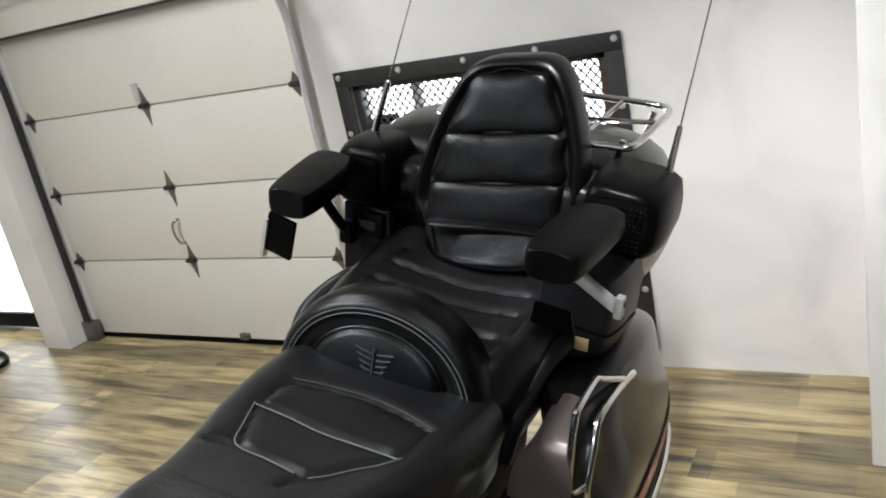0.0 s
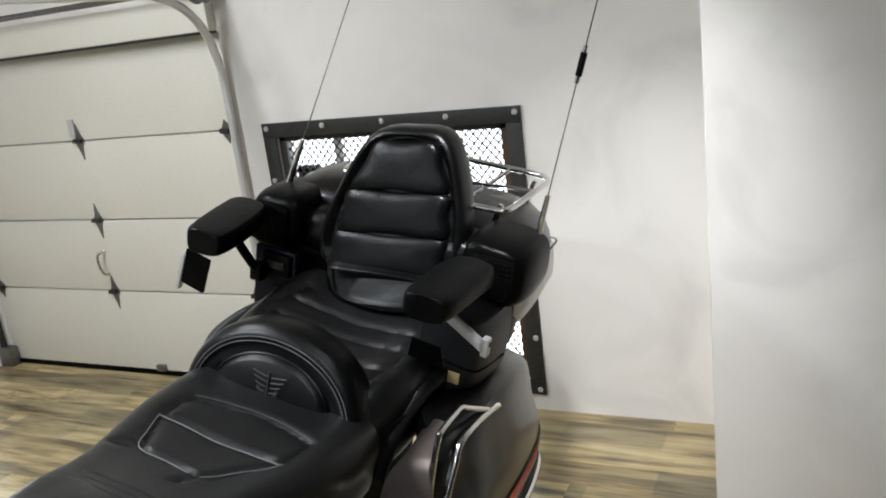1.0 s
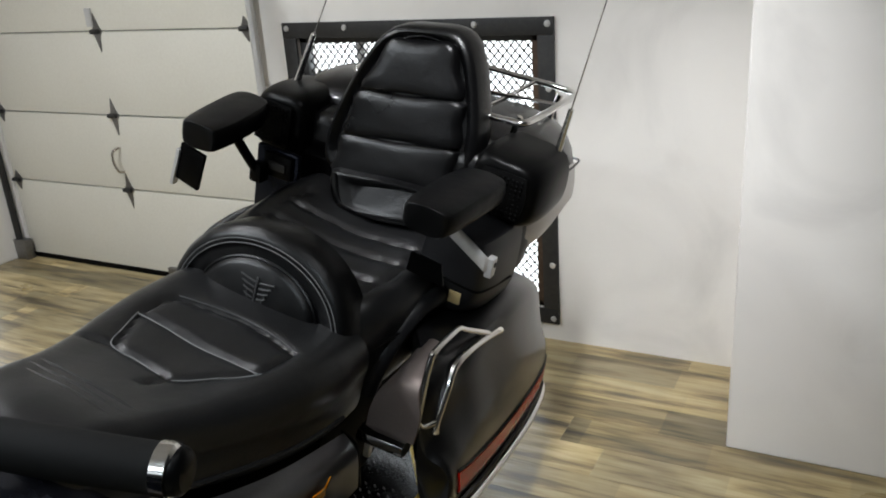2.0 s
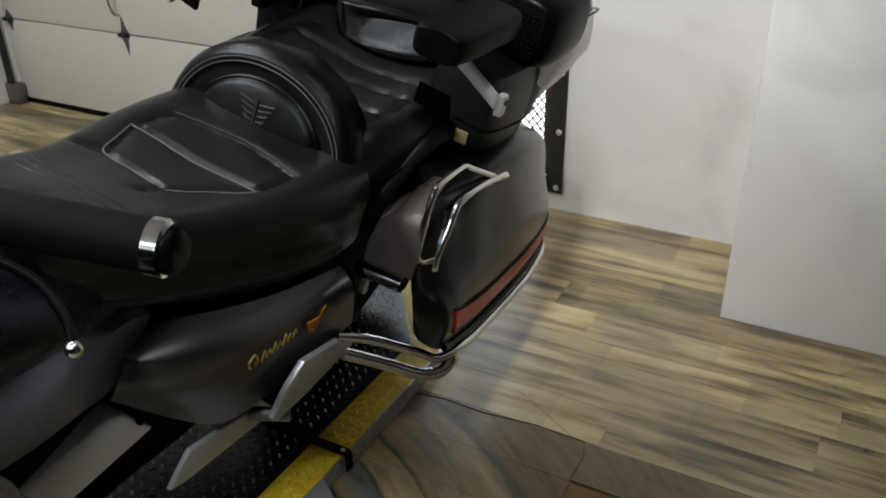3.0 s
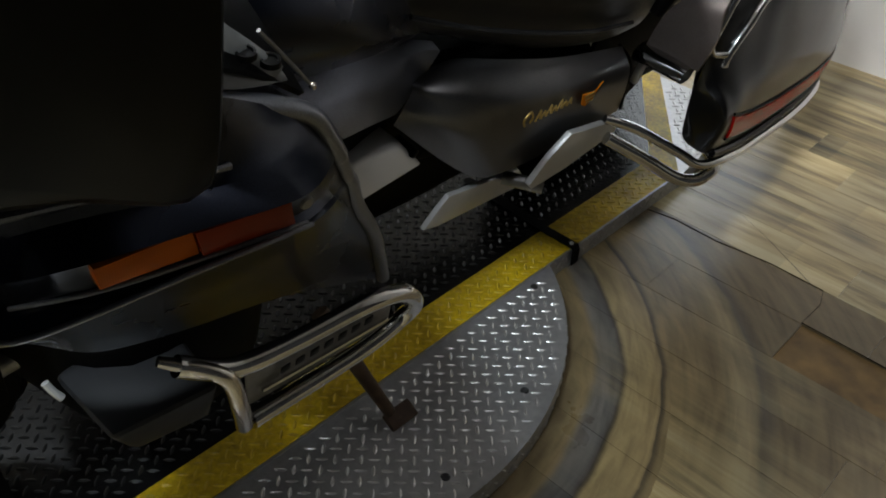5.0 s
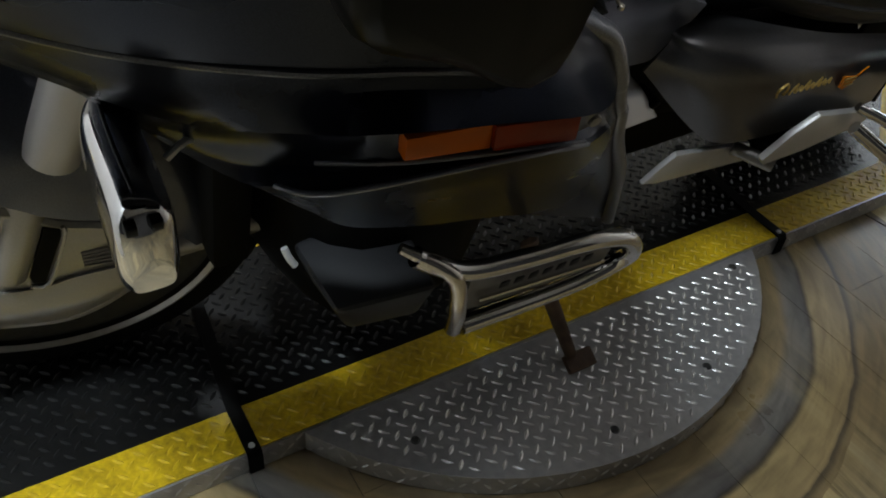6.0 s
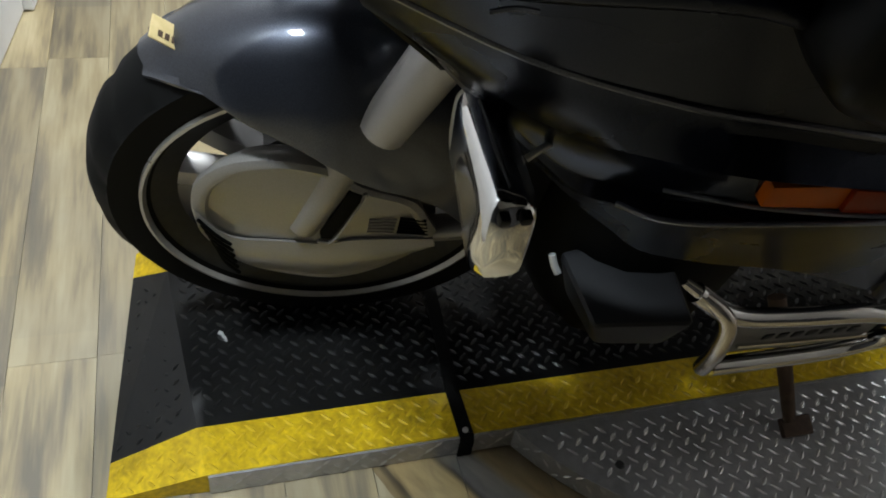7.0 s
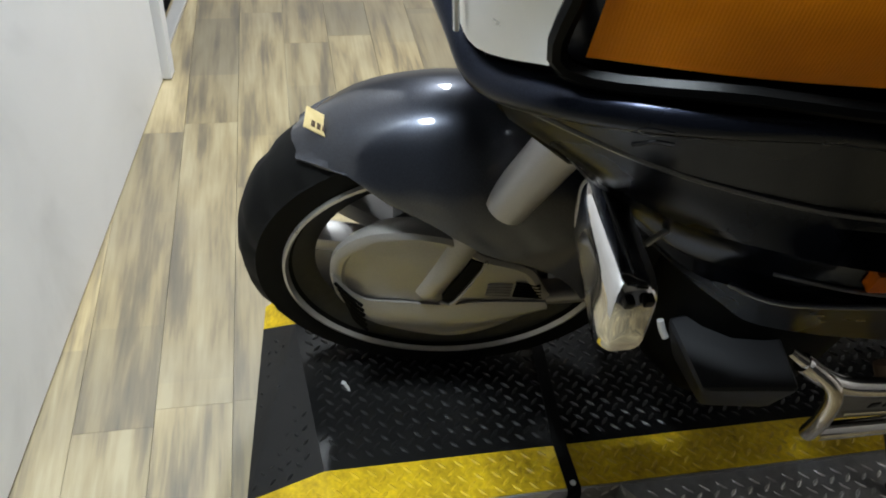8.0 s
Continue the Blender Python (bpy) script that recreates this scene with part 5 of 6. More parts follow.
shd = both("lamp_shield", loft([[(x, y0, z0), (x, y0 - 0.002, (z0 + z1) / 2), (x, y0 + 0.004, z1 - 0.006), (x, (y0 + y1) / 2, z1), (x, y1 - 0.004, z1 - 0.008), (x, y1, (z0 + z1) / 2), (x, y1 - 0.002, z0), (x, (y0 + y1) / 2, z0 - 0.003)] for x, y0, y1, z0, z1 in SHIELD], 28, 4), CHROME, "chrome lamp shield")
for y0_ in (0.062,):
    part("split_line", tube([(0.232, y0_ + 0.004, 0.749), (0.29, y0_, 0.7615), (0.345, y0_, 0.7655)], 0.0016, 6, 4), BLACK, shd)
for y0_ in (0.052, 0.070):
    part("slot", box((0.368, y0_, 0.757), (0.010, 0.009, 0.010), 0.002), BLACK, shd)
both("cable_clip", tube([(0.292, 0.100, 0.728), (0.285, 0.118, 0.735), (0.268, 0.140, 0.715), (0.247, 0.167, 0.680)], 0.0035, 8, 4), ALU)

# --- lower cowl, toe box, crash bar
toe = bmesh.new()
bmesh.ops.create_cube(toe, size=2.0)
TOE = {(-1, -1, 1): (0.20, 0.266, 0.398), (1, -1, 1): (0.316, 0.274, 0.405), (1, 1, 1): (0.338, 0.402, 0.424), (-1, 1, 1): (0.20, 0.407, 0.424),
       (-1, -1, -1): (0.22, 0.294, 0.318), (1, -1, -1): (0.308, 0.306, 0.328), (1, 1, -1): (0.322, 0.402, 0.330), (-1, 1, -1): (0.20, 0.407, 0.318)}
for v in toe.verts:
    v.co = TOE[tuple(round(c) for c in v.co)]
bmesh.ops.bevel(toe, geom=toe.edges[:], offset=0.012, segments=3, profile=0.6, affect="EDGES")
both("lower_cowl", toe, BLACK_SATIN, "black toe box of the lower cowl")
both("cowl_tab", tube([(0.206, 0.256, 0.398), (0.214, 0.260, 0.386), (0.222, 0.266, 0.376)], 0.005, 8, 3), ALU, "bare metal tab")
guard = both("crash_bar", tube([(0.345, 0.340, 0.535), (0.365, 0.395, 0.505), (0.372, 0.47, 0.495), (0.378, 0.58, 0.490), (0.382, 0.645, 0.470), (0.384, 0.675, 0.425), (0.378, 0.655, 0.388), (0.380, 0.58, 0.380), (0.382, 0.415, 0.392)], 0.0125, 12, 6), CHROME, "chrome engine crash bar")
both("guard_end", tube([(0.335, 0.325, 0.545), (0.372, 0.378, 0.515), (0.385, 0.392, 0.46), (0.382, 0.405, 0.392)], [0.006, 0.010, 0.011, 0.011], 12, 6), CHROME_DULL)
np_ = both("guard_plate", patch([[(0.372, 0.41, 0.488), (0.374, 0.52, 0.484), (0.376, 0.635, 0.462)], [(0.374, 0.415, 0.415), (0.376, 0.52, 0.408), (0.378, 0.635, 0.405)]], 0.004), STEEL, "ribbed chrome plate with worn marks")
for k in range(7):
    y = 0.46 + 0.022 * k
    part("plate_mark", box((0.380, y, 0.462 - 0.09 * (y - 0.46)), (0.002, 0.013, 0.013), 0.0008), BLACK, np_)
part("plate_rib", tube([(0.3785, 0.43, 0.440), (0.3805, 0.52, 0.434), (0.3815, 0.628, 0.425)], 0.003, 6, 4), CHROME, np_)
part("side_stand", tube([(0.26, 0.63, 0.30), (0.34, 0.655, 0.22), (0.400, 0.685, 0.140)], [0.014, 0.012, 0.010], 10, 4), RUST, bike, "rusty side stand")
part("stand_foot", box((0.408, 0.705, 0.121), (0.032, 0.055, 0.012), 0.004, m=Matrix.Rotation(radians(15), 4, "Y")), RUST, bike, "rusty stand foot")

# --- tank cover, side cover and badges
part("tank_cover", loft([sym(y, [(0, zt), (hw * 0.55, zt - 0.006), (hw * 0.86, zt - 0.035), (hw, zt - 0.09), (hw * 0.86, zb + 0.04), (hw * 0.70, zb), (0, zb)]) for y, hw, zt, zb in
     ((0.455, 0.15, 0.850, 0.68), (0.475, 0.195, 0.880, 0.665), (0.53, 0.212, 0.884, 0.655), (0.62, 0.206, 0.850, 0.645), (0.72, 0.190, 0.802, 0.625), (0.82, 0.160, 0.748, 0.60), (0.87, 0.135, 0.715, 0.60))], 32), PAINT_BLUE, bike, "smooth blue-black tank cover")
# the strip's bright reflection is put into its lighter paint
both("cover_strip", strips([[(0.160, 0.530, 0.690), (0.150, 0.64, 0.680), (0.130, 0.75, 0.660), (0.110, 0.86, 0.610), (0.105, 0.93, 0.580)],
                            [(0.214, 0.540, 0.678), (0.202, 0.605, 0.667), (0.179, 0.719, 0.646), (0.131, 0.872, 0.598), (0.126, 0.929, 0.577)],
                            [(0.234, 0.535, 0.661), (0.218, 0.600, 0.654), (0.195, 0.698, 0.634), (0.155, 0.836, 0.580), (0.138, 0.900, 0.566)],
                            [(0.236, 0.545, 0.632), (0.222, 0.640, 0.604), (0.204, 0.722, 0.582), (0.172, 0.800, 0.540), (0.158, 0.830, 0.528)]], 0.006), PAINT_STRIP_LIT, "lower strip of the tank cover, highlight put into its colour")
both("side_inner", loft([[(0.10, y, zt), (xo, y, zt), (xo + 0.005, y, zb), (0.10, y, zb)] for y, xo, zt, zb in ((0.52, 0.185, 0.640, 0.40), (0.70, 0.150, 0.60, 0.38), (0.88, 0.120, 0.55, 0.36), (1.00, 0.150, 0.52, 0.36), (1.28, 0.19, 0.50, 0.34))], 20), BLACK_MATT)
cov = both("side_cover", patch([[(0.142, 0.899, 0.568), (0.156, 0.933, 0.582), (0.196, 1.005, 0.582), (0.223, 1.118, 0.565), (0.238, 1.282, 0.540)],
                                [(0.150, 0.853, 0.564), (0.180, 0.873, 0.570), (0.226, 0.967, 0.567), (0.252, 1.103, 0.548), (0.262, 1.280, 0.524)],
                                [(0.158, 0.846, 0.556), (0.202, 0.874, 0.552), (0.246, 0.968, 0.546), (0.266, 1.103, 0.528), (0.272, 1.282, 0.508)],
                                [(0.166, 0.825, 0.535), (0.222, 0.885, 0.505), (0.258, 0.980, 0.498), (0.272, 1.098, 0.492), (0.278, 1.284, 0.478)],
                                [(0.166, 0.813, 0.511), (0.234, 0.950, 0.394), (0.264, 1.040, 0.395), (0.276, 1.136, 0.415), (0.282, 1.286, 0.425)]], 0.006), PAINT_COVER_LIT, "charcoal painted side cover with a creased front")
part("cover_joint", tube([(0.228, 1.289, 0.535), (0.258, 1.291, 0.522), (0.270, 1.292, 0.495), (0.282, 1.294, 0.425)], 0.003, 6, 4), BLACK, bike)

bad = part("badge", tube([(0.272, 0.992, 0.512), (0.273, 0.984, 0.528), (0.272, 0.997, 0.538), (0.273, 1.006, 0.524), (0.273, 1.002, 0.515)], 0.0019, 6, 4), GOLD, bike, "gold script badge drawn as plain strokes")
for k in range(7):
    y = 1.018 + 0.0135 * k
    h = 0.017 if k in (0, 2, 4) else 0.010
    part("badge_stroke", tube([(0.2745, y - 0.003, 0.514 - 0.03 * (y - 1.0)), (0.2745, y + 0.003, 0.518 + h - 0.03 * (y - 1.0)), (0.2745, y + 0.008, 0.515 - 0.03 * (y - 1.0))], 0.0014, 6, 3), GOLD, bad)
em = part("emblem", prism([(1.128, 0.524), (1.172, 0.514), (1.180, 0.532), (1.172, 0.524), (1.166, 0.498), (1.152, 0.490), (1.138, 0.498)], 0.002, 0, at=0.2775), AMBER_LENS, bike, "small red and gold emblem, plain shape")
for k in range(3):
    part("emblem_bar", box((0.2800, 1.150 + 0.004 * k, 0.516 - 0.008 * k), (0.001, 0.028 - 0.004 * k, 0.0035)), GOLD, em)

# --- chrome cover, passenger boards
cbox = bmesh.new()
bmesh.ops.create_cube(cbox, size=2.0)
CBOX = {(-1, -1, 1): (0.10, 0.640, 0.482), (1, -1, 1): (0.176, 0.640, 0.472), (1, 1, 1): (0.170, 0.836, 0.470), (-1, 1, 1): (0.10, 0.818, 0.482),
        (-1, -1, -1): (0.10, 0.640, 0.390), (1, -1, -1): (0.208, 0.640, 0.418), (1, 1, -1): (0.196, 0.872, 0.426), (-1, 1, -1): (0.10, 0.860, 0.40)}
for v in cbox.verts:
    v.co = CBOX[tuple(round(c) for c in v.co)]
bmesh.ops.bevel(cbox, geom=cbox.edges[:], offset=0.009, segments=3, profile=0.6, affect="EDGES")
both("chrome_cover", cbox, POLISHED, "bright alloy engine side cover")
both("cover_recess", box((0.168, 0.852, 0.452), (0.045, 0.010, 0.016), 0.004, m=Matrix.Rotation(radians(-30), 4, "X")), BLACK)
both("passenger_board", prism([(0.864, 0.314), (0.884, 0.345), (0.906, 0.372), (1.100, 0.332), (1.126, 0.300), (1.120, 0.278), (0.90, 0.302)], 0.010, 0.003, at=0.228), ALU, "grey metal board plate")
both("passenger_board", prism([(1.026, 0.390), (1.058, 0.440), (1.097, 0.472), (1.20, 0.448), (1.268, 0.420), (1.262, 0.398), (1.13, 0.376), (1.04, 0.374)], 0.012, 0.003, at=0.292), ALU, "grey metal board plate")
both("board_hinge", tube([(0.24, 1.045, 0.345), (0.30, 1.085, 0.352)], 0.013, 10, 1, smooth=False), STEEL)
both("board_arm", box((0.25, 1.13, 0.37), (0.08, 0.12, 0.02), 0.005), BLACK)

# --- saddlebags
BAG = [(1.309, 0.357, 0.452, 0.448, 0.658), (1.313, 0.354, 0.456, 0.441, 0.664), (1.324, 0.350, 0.458, 0.437, 0.672), (1.36, 0.340, 0.458, 0.422, 0.684), (1.42, 0.300, 0.454, 0.400, 0.692), (1.52, 0.238, 0.450, 0.372, 0.698), (1.75, 0.233, 0.443, 0.345, 0.690),
       (1.93, 0.230, 0.425, 0.322, 0.635), (2.02, 0.230, 0.400, 0.312, 0.575), (2.06, 0.245, 0.365, 0.318, 0.51)]


def bag_out(y, dz, off=0.0):
    """A place on the bag's outer face, dz above its lower edge."""
    for a, b in zip(BAG, BAG[1:]):
        if y <= b[0]:
            f = (y - a[0]) / (b[0] - a[0])
            return (a[2] + (b[2] - a[2]) * f + off, y, a[3] + (b[3] - a[3]) * f + dz)
    return (BAG[-1][2] + off, y, BAG[-1][3] + dz)


def bag_section(y, xi, xo, zb, zt):
    """Outer face, rounded shoulder and lower edge; the inner side is cut away towards the front."""
    f = min(1.0, max(0.0, (y - 1.30) / 0.20))
    mid = (zt + zb) / 2
    e = 0.030 * (1 - f)
    inner = [((0.408, zb + 0.003), (0.36, zb + 0.002)), ((0.390, zb + 0.045), (0.352, zb + 0.06)), ((0.372, zb + 0.122), (0.340, mid)), ((0.366, zb + 0.150), (xi + 0.02, mid + 0.03))]
    low = [(a[0] + (b[0] - a[0]) * f, a[1] + (b[1] - a[1]) * f) for a, b in inner]
    pts = [(xi, zt), ((xi + xo) / 2 - 0.04, zt + 0.003), (xo - 0.088 - e, zt - 0.003), (xo - 0.066 - e, zt - 0.022), (xo - 0.040 - e * 0.8, zt - 0.10), (xo - 0.012 - e * 0.3, mid - 0.01), (xo, zb + 0.07), (xo, zb + 0.03), (xo - 0.002, zb + 0.008), (xo - 0.010, zb + 0.001)]
    return [(x, y, z) for x, z in pts + low + [(xi, zt - 0.04)]]


bag_bm = loft([bag_section(*b) for b in BAG], 48, 5)
bag_tree = BVHTree.FromBMesh(bag_bm)
sb = left("saddlebag", bag_bm, PAINT, "charcoal painted saddlebag")


def on_bag(y, z, off=0.002):
    """The place on the bag's outer face at this length and height."""
    h = bag_tree.ray_cast(Vector((1.0, y, z)), Vector((-1, 0, 0)))[0]
    return (h.x + off, y, z) if h else (0.36, y, z)


RY = (1.345, 1.42, 1.55, 1.70, 1.83, 1.93, 2.0)
strip = left("bag_light_strip", patch([[on_bag(y, bag_out(y, dz)[2], 0.004) for y in RY] for dz in (0.082 + 0.008, 0.074, 0.060, 0.047)], 0.004), RED, "long red lens along the bag's lower side")
for dz in (0.094, 0.043):
    part("strip_edge", tube([on_bag(y, bag_out(y, dz)[2], 0.002) for y in RY], 0.0022, 6, 4), BLACK, strip)
left("bag_base_trim", tube([bag_out(y, 0.012, 0.003) for y in (1.32, 1.37, 1.5, 1.7, 1.86, 1.95, 2.01)] + [(0.34, 2.07, 0.325)], 0.007, 8, 5), BLACK, "dark lower trim of the bag")
left("bag_rail", tube([(0.300, 1.205, 0.455), (0.345, 1.250, 0.445), (0.415, 1.312, 0.415), (0.448, 1.345, 0.398)] + [bag_out(y, -0.004, 0.012) for y in (1.42, 1.55, 1.75, 1.9, 2.0)] + [(0.36, 2.08, 0.312)], 0.009, 10, 5), CHROME, "chrome rail along the bag's lower edge")
left("bag_guard", tube([(0.318, 1.205, 0.425), (0.375, 1.262, 0.395), (0.428, 1.318, 0.362), (0.456, 1.352, 0.362), (0.462, 1.385, 0.378), (0.445, 1.41, 0.380), (0.40, 1.42, 0.392)], 0.012, 12, 6), CHROME, "chrome saddlebag crash guard")
left("bag_bar", tube([(0.394, 1.340, 0.585), (0.390, 1.346, 0.605), (0.384, 1.385, 0.655), (0.378, 1.412, 0.684), (0.380, 1.47, 0.692), (0.384, 1.55, 0.684), (0.387, 1.607, 0.673), (0.386, 1.617, 0.668)], [0.008, 0.0075, 0.0075, 0.0075, 0.0075, 0.0075, 0.0085, 0.007], 10, 2), CHROME, "chrome bar over the bag's front shoulder")
left("bag_bar", tube([(0.390, 1.346, 0.604), (0.378, 1.318, 0.605), (0.372, 1.303, 0.620), (0.370, 1.304, 0.635), (0.361, 1.326, 0.700), (0.358, 1.340, 0.733), (0.357, 1.352, 0.742), (0.357, 1.43, 0.744), (0.358, 1.455, 0.741), (0.363, 1.478, 0.728), (0.382, 1.555, 0.690)], 0.0062, 10, 4), CHROME, "chrome bar over the bag's front shoulder")
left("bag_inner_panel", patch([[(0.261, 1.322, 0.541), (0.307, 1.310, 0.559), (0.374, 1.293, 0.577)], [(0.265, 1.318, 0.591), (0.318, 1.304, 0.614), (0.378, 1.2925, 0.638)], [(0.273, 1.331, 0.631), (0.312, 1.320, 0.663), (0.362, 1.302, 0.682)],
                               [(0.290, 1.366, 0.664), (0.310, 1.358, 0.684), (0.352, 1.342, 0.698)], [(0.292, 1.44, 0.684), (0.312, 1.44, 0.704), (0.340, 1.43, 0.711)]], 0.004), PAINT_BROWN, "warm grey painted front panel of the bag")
left("bag_chrome_cap", loft([[(x, y - 0.014, z + 0.010), (x, y + 0.02, z + 0.016), (x, y + 0.02, z - 0.016), (x, y - 0.012, z - 0.014)] for x, y, z in ((0.252, 1.322, 0.526), (0.28, 1.312, 0.537), (0.32, 1.303, 0.549), (0.360, 1.297, 0.558))], 14), CHROME, "chrome cap strip")
part("inner_fender", span((0.188, 1.27, 0.345), (0.198, 1.60, 0.60), 0.004), BLACK_MATT, bike, "black inner fender plate")
part("step_tab", box((0.262, 1.345, 0.478), (0.014, 0.014, 0.05), 0.004), ALU, bike)

# --- rider's seat
def seat_ring(y, hw, top, edge, bot):
    return sym(y, [(0, top), (hw * 0.45, top + (edge - top) * 0.4), (hw * 0.80, edge), (hw * 0.97, edge - 0.025), (hw, edge - 0.06), (hw * 0.98, (edge + bot) / 2), (hw * 0.90, bot), (hw * 0.5, bot - 0.01), (0, bot - 0.01)])


def sew(bm, lines, depth, width):
    """Presses sewn grooves into the top of a cushion and lets the panels between them swell."""
    bmesh.ops.recalc_face_normals(bm, faces=bm.faces)
    bm.normal_update()
    segs = [(Vector(a), Vector(b)) for ln in lines for a, b in zip(ln, ln[1:])]
    for v in bm.verts:
        if v.normal.z < 0.45:
            continue
        p = Vector((v.co.x, v.co.y))
        d = 1.0
        for a, b in segs:
            ab = b - a
            u = max(0.0, min(1.0, (p - a).dot(ab) / max(1e-9, ab.length_squared)))
            d = min(d, (p - a - ab * u).length)
        v.co.z += depth * (0.55 * min(1.0, d / (4 * width)) ** 0.6 - math.exp(-(d / width) ** 2))
    return bm


def seam_lines(lines):
    return [[(p.x, p.y) for p in curve_pts([(x, y, 0) for x, y in ln], 4)] for ln in lines]


SEAT = [(0.725, 0.085, 0.805, 0.795, 0.72), (0.745, 0.110, 0.818, 0.805, 0.70), (0.82, 0.125, 0.806, 0.798, 0.665), (0.90, 0.140, 0.776, 0.776, 0.635), (0.98, 0.165, 0.750, 0.757, 0.610),
        (1.06, 0.190, 0.737, 0.748, 0.590), (1.15, 0.210, 0.733, 0.742, 0.575), (1.24, 0.218, 0.735, 0.738, 0.565), (1.32, 0.215, 0.735, 0.735, 0.560)]
SEAT_SIDE = [(0.141, 1.186), (0.139, 1.150), (0.132, 1.110), (0.110, 1.078), (0.086, 1.053), (0.062, 1.020), (0.042, 1.002)]
SEAT_FAR = [(-0.123, 1.192), (-0.128, 1.150), (-0.127, 1.115), (-0.106, 1.060), (-0.080, 1.012), (-0.022, 1.010), (0.030, 1.004)]
SEAT_CROSS = [(-0.127, 1.113), (-0.07, 1.115), (0.002, 1.111), (0.07, 1.110), (0.132, 1.107)]
SEAT_REAR = [(-0.123, 1.192), (-0.06, 1.206), (0.012, 1.213), (0.08, 1.205), (0.141, 1.186)]
SEAT_SEAMS = [SEAT_SIDE, SEAT_FAR, SEAT_CROSS, SEAT_REAR, [(0.036, 1.003), (0.034, 0.985), (0.026, 0.965)], [(-0.080, 1.012), (-0.125, 0.990)]]
seat = part("rider_seat", sew(loft([seat_ring(*s) for s in SEAT], 120, 14), seam_lines(SEAT_SEAMS), 0.0055, 0.0065), LEATHER_SEAT, bike, "black leather rider's seat with stitched panels")


def seat_z(x, y):
    for a, b in zip(SEAT, SEAT[1:]):
        if y <= b[0]:
            f = (y - a[0]) / (b[0] - a[0])
            hw, t, e = (a[k] + (b[k] - a[k]) * f for k in (1, 2, 3))
            u = min(1, abs(x) / hw)
            return t + (e - t) * min(1, u / 0.8) ** 1.3 - (0.05 * (u - 0.8) if u > 0.8 else 0)
    return SEAT[-1][2]


def on_seat(pts, r, name, material, label="", lift_=0.001):
    p3 = [(x, y, seat_z(x, y) + lift_) for x, y in pts]
    return part(name, tube(p3, r, 6, 6), material, seat, label)


on_seat([(x + 0.006, y - 0.005) for x, y in SEAT_SIDE[2:]], 0.0013, "stitching", STITCH)
on_seat([(x - 0.004, y - 0.006) for x, y in SEAT_FAR[2:]], 0.0013, "stitching", STITCH)
on_seat([(x, y - 0.007) for x, y in SEAT_CROSS], 0.0015, "stitching", STITCH)
on_seat([(x, y + 0.007) for x, y in SEAT_REAR], 0.0013, "stitching", STITCH_DIM)
for s in (1, -1):
    part("seat_seam", tube([(0.13 * s, 0.80, 0.700), (0.168 * s, 0.93, 0.662), (0.212 * s, 1.10, 0.632), (0.222 * s, 1.24, 0.612)], 0.004, 6, 5), LEATHER_SEAT, seat)
for yy in (0.845, 0.865, 0.885):
    on_seat([(-0.095, yy), (-0.05, yy + 0.004), (0, yy + 0.006), (0.05, yy + 0.004), (0.095, yy)], 0.0045, "nose_pleat", LEATHER_SEAT)

# --- rider's backrest: a dome with a rolled rim
def dome(hw, h, z0, y, n=22, lean=0.0):
    pts = []
    for k in range(n + 1):
        a = math.pi * k / n
        x = hw * math.cos(a)
        z = z0 + h * (math.sin(a) ** 0.82)
        pts.append(Vector((x, y + lean * (z - z0), z)))
    return pts


def domes(rows, lean=0.25):
    return skin(bmesh.new(), [dome(hw, h, z0, y, 30, lean) for hw, h, z0, y in rows])


bk = part("rider_backrest", domes([(0.180, 0.165, 0.675, 1.335), (0.204, 0.188, 0.675, 1.318), (0.209, 0.193, 0.674, 1.290), (0.207, 0.191, 0.675, 1.262), (0.200, 0.183, 0.676, 1.249), (0.190, 0.172, 0.678, 1.2445), (0.178, 0.160, 0.680, 1.2455),
                                   (0.172, 0.154, 0.681, 1.2495), (0.160, 0.142, 0.684, 1.2515), (0.142, 0.127, 0.688, 1.2535), (0.136, 0.122, 0.690, 1.258)]), LEATHER_TOP, bike, "domed black leather rider's backrest with a rolled rim")
for r_ in (0.186, 0.178):
    part("stitching", tube(dome(r_, r_ - 0.018, 0.679, 1.2440, 20, 0.25), 0.0011, 5, 3), STITCH, bk)
pad = part("pad", domes([(0.138, 0.124, 0.689, 1.262), (0.138, 0.124, 0.689, 1.252), (0.134, 0.120, 0.690, 1.2465), (0.124, 0.110, 0.692, 1.2425), (0.075, 0.068, 0.697, 1.2395), (0.02, 0.02, 0.70, 1.239)]), LEATHER_TOP, bk, "stitched centre pad")
part("piping", tube(dome(0.139, 0.125, 0.689, 1.2520, 20, 0.25), 0.0032, 6, 3), LEATHER_TOP, pad)
# embossed emblem, its lit relief given as paler strokes
for s in (-1, 1):
    for k in range(4):
        z = 0.782 - 0.010 * k
        y = 1.2405 + 0.25 * (z - 0.695) - 0.0022
        part("emblem_stroke", tube([(0.005 * s, y, z - 0.003), (0.020 * s, y, z), ((0.038 - 0.005 * k) * s, y, z + 0.004)], 0.0017, 6, 3), STITCH_DIM, pad)
part("emblem_stroke", tube([(-0.020, 1.256, 0.758), (-0.013, 1.2505, 0.738), (0, 1.249, 0.730), (0.013, 1.2505, 0.738), (0.020, 1.256, 0.758)], 0.0018, 6, 4), STITCH_DIM, pad)
part("emblem_stroke", tube([(0, 1.260, 0.790), (0, 1.254, 0.762), (0, 1.249, 0.736)], 0.0018, 6, 4), STITCH_DIM, pad)

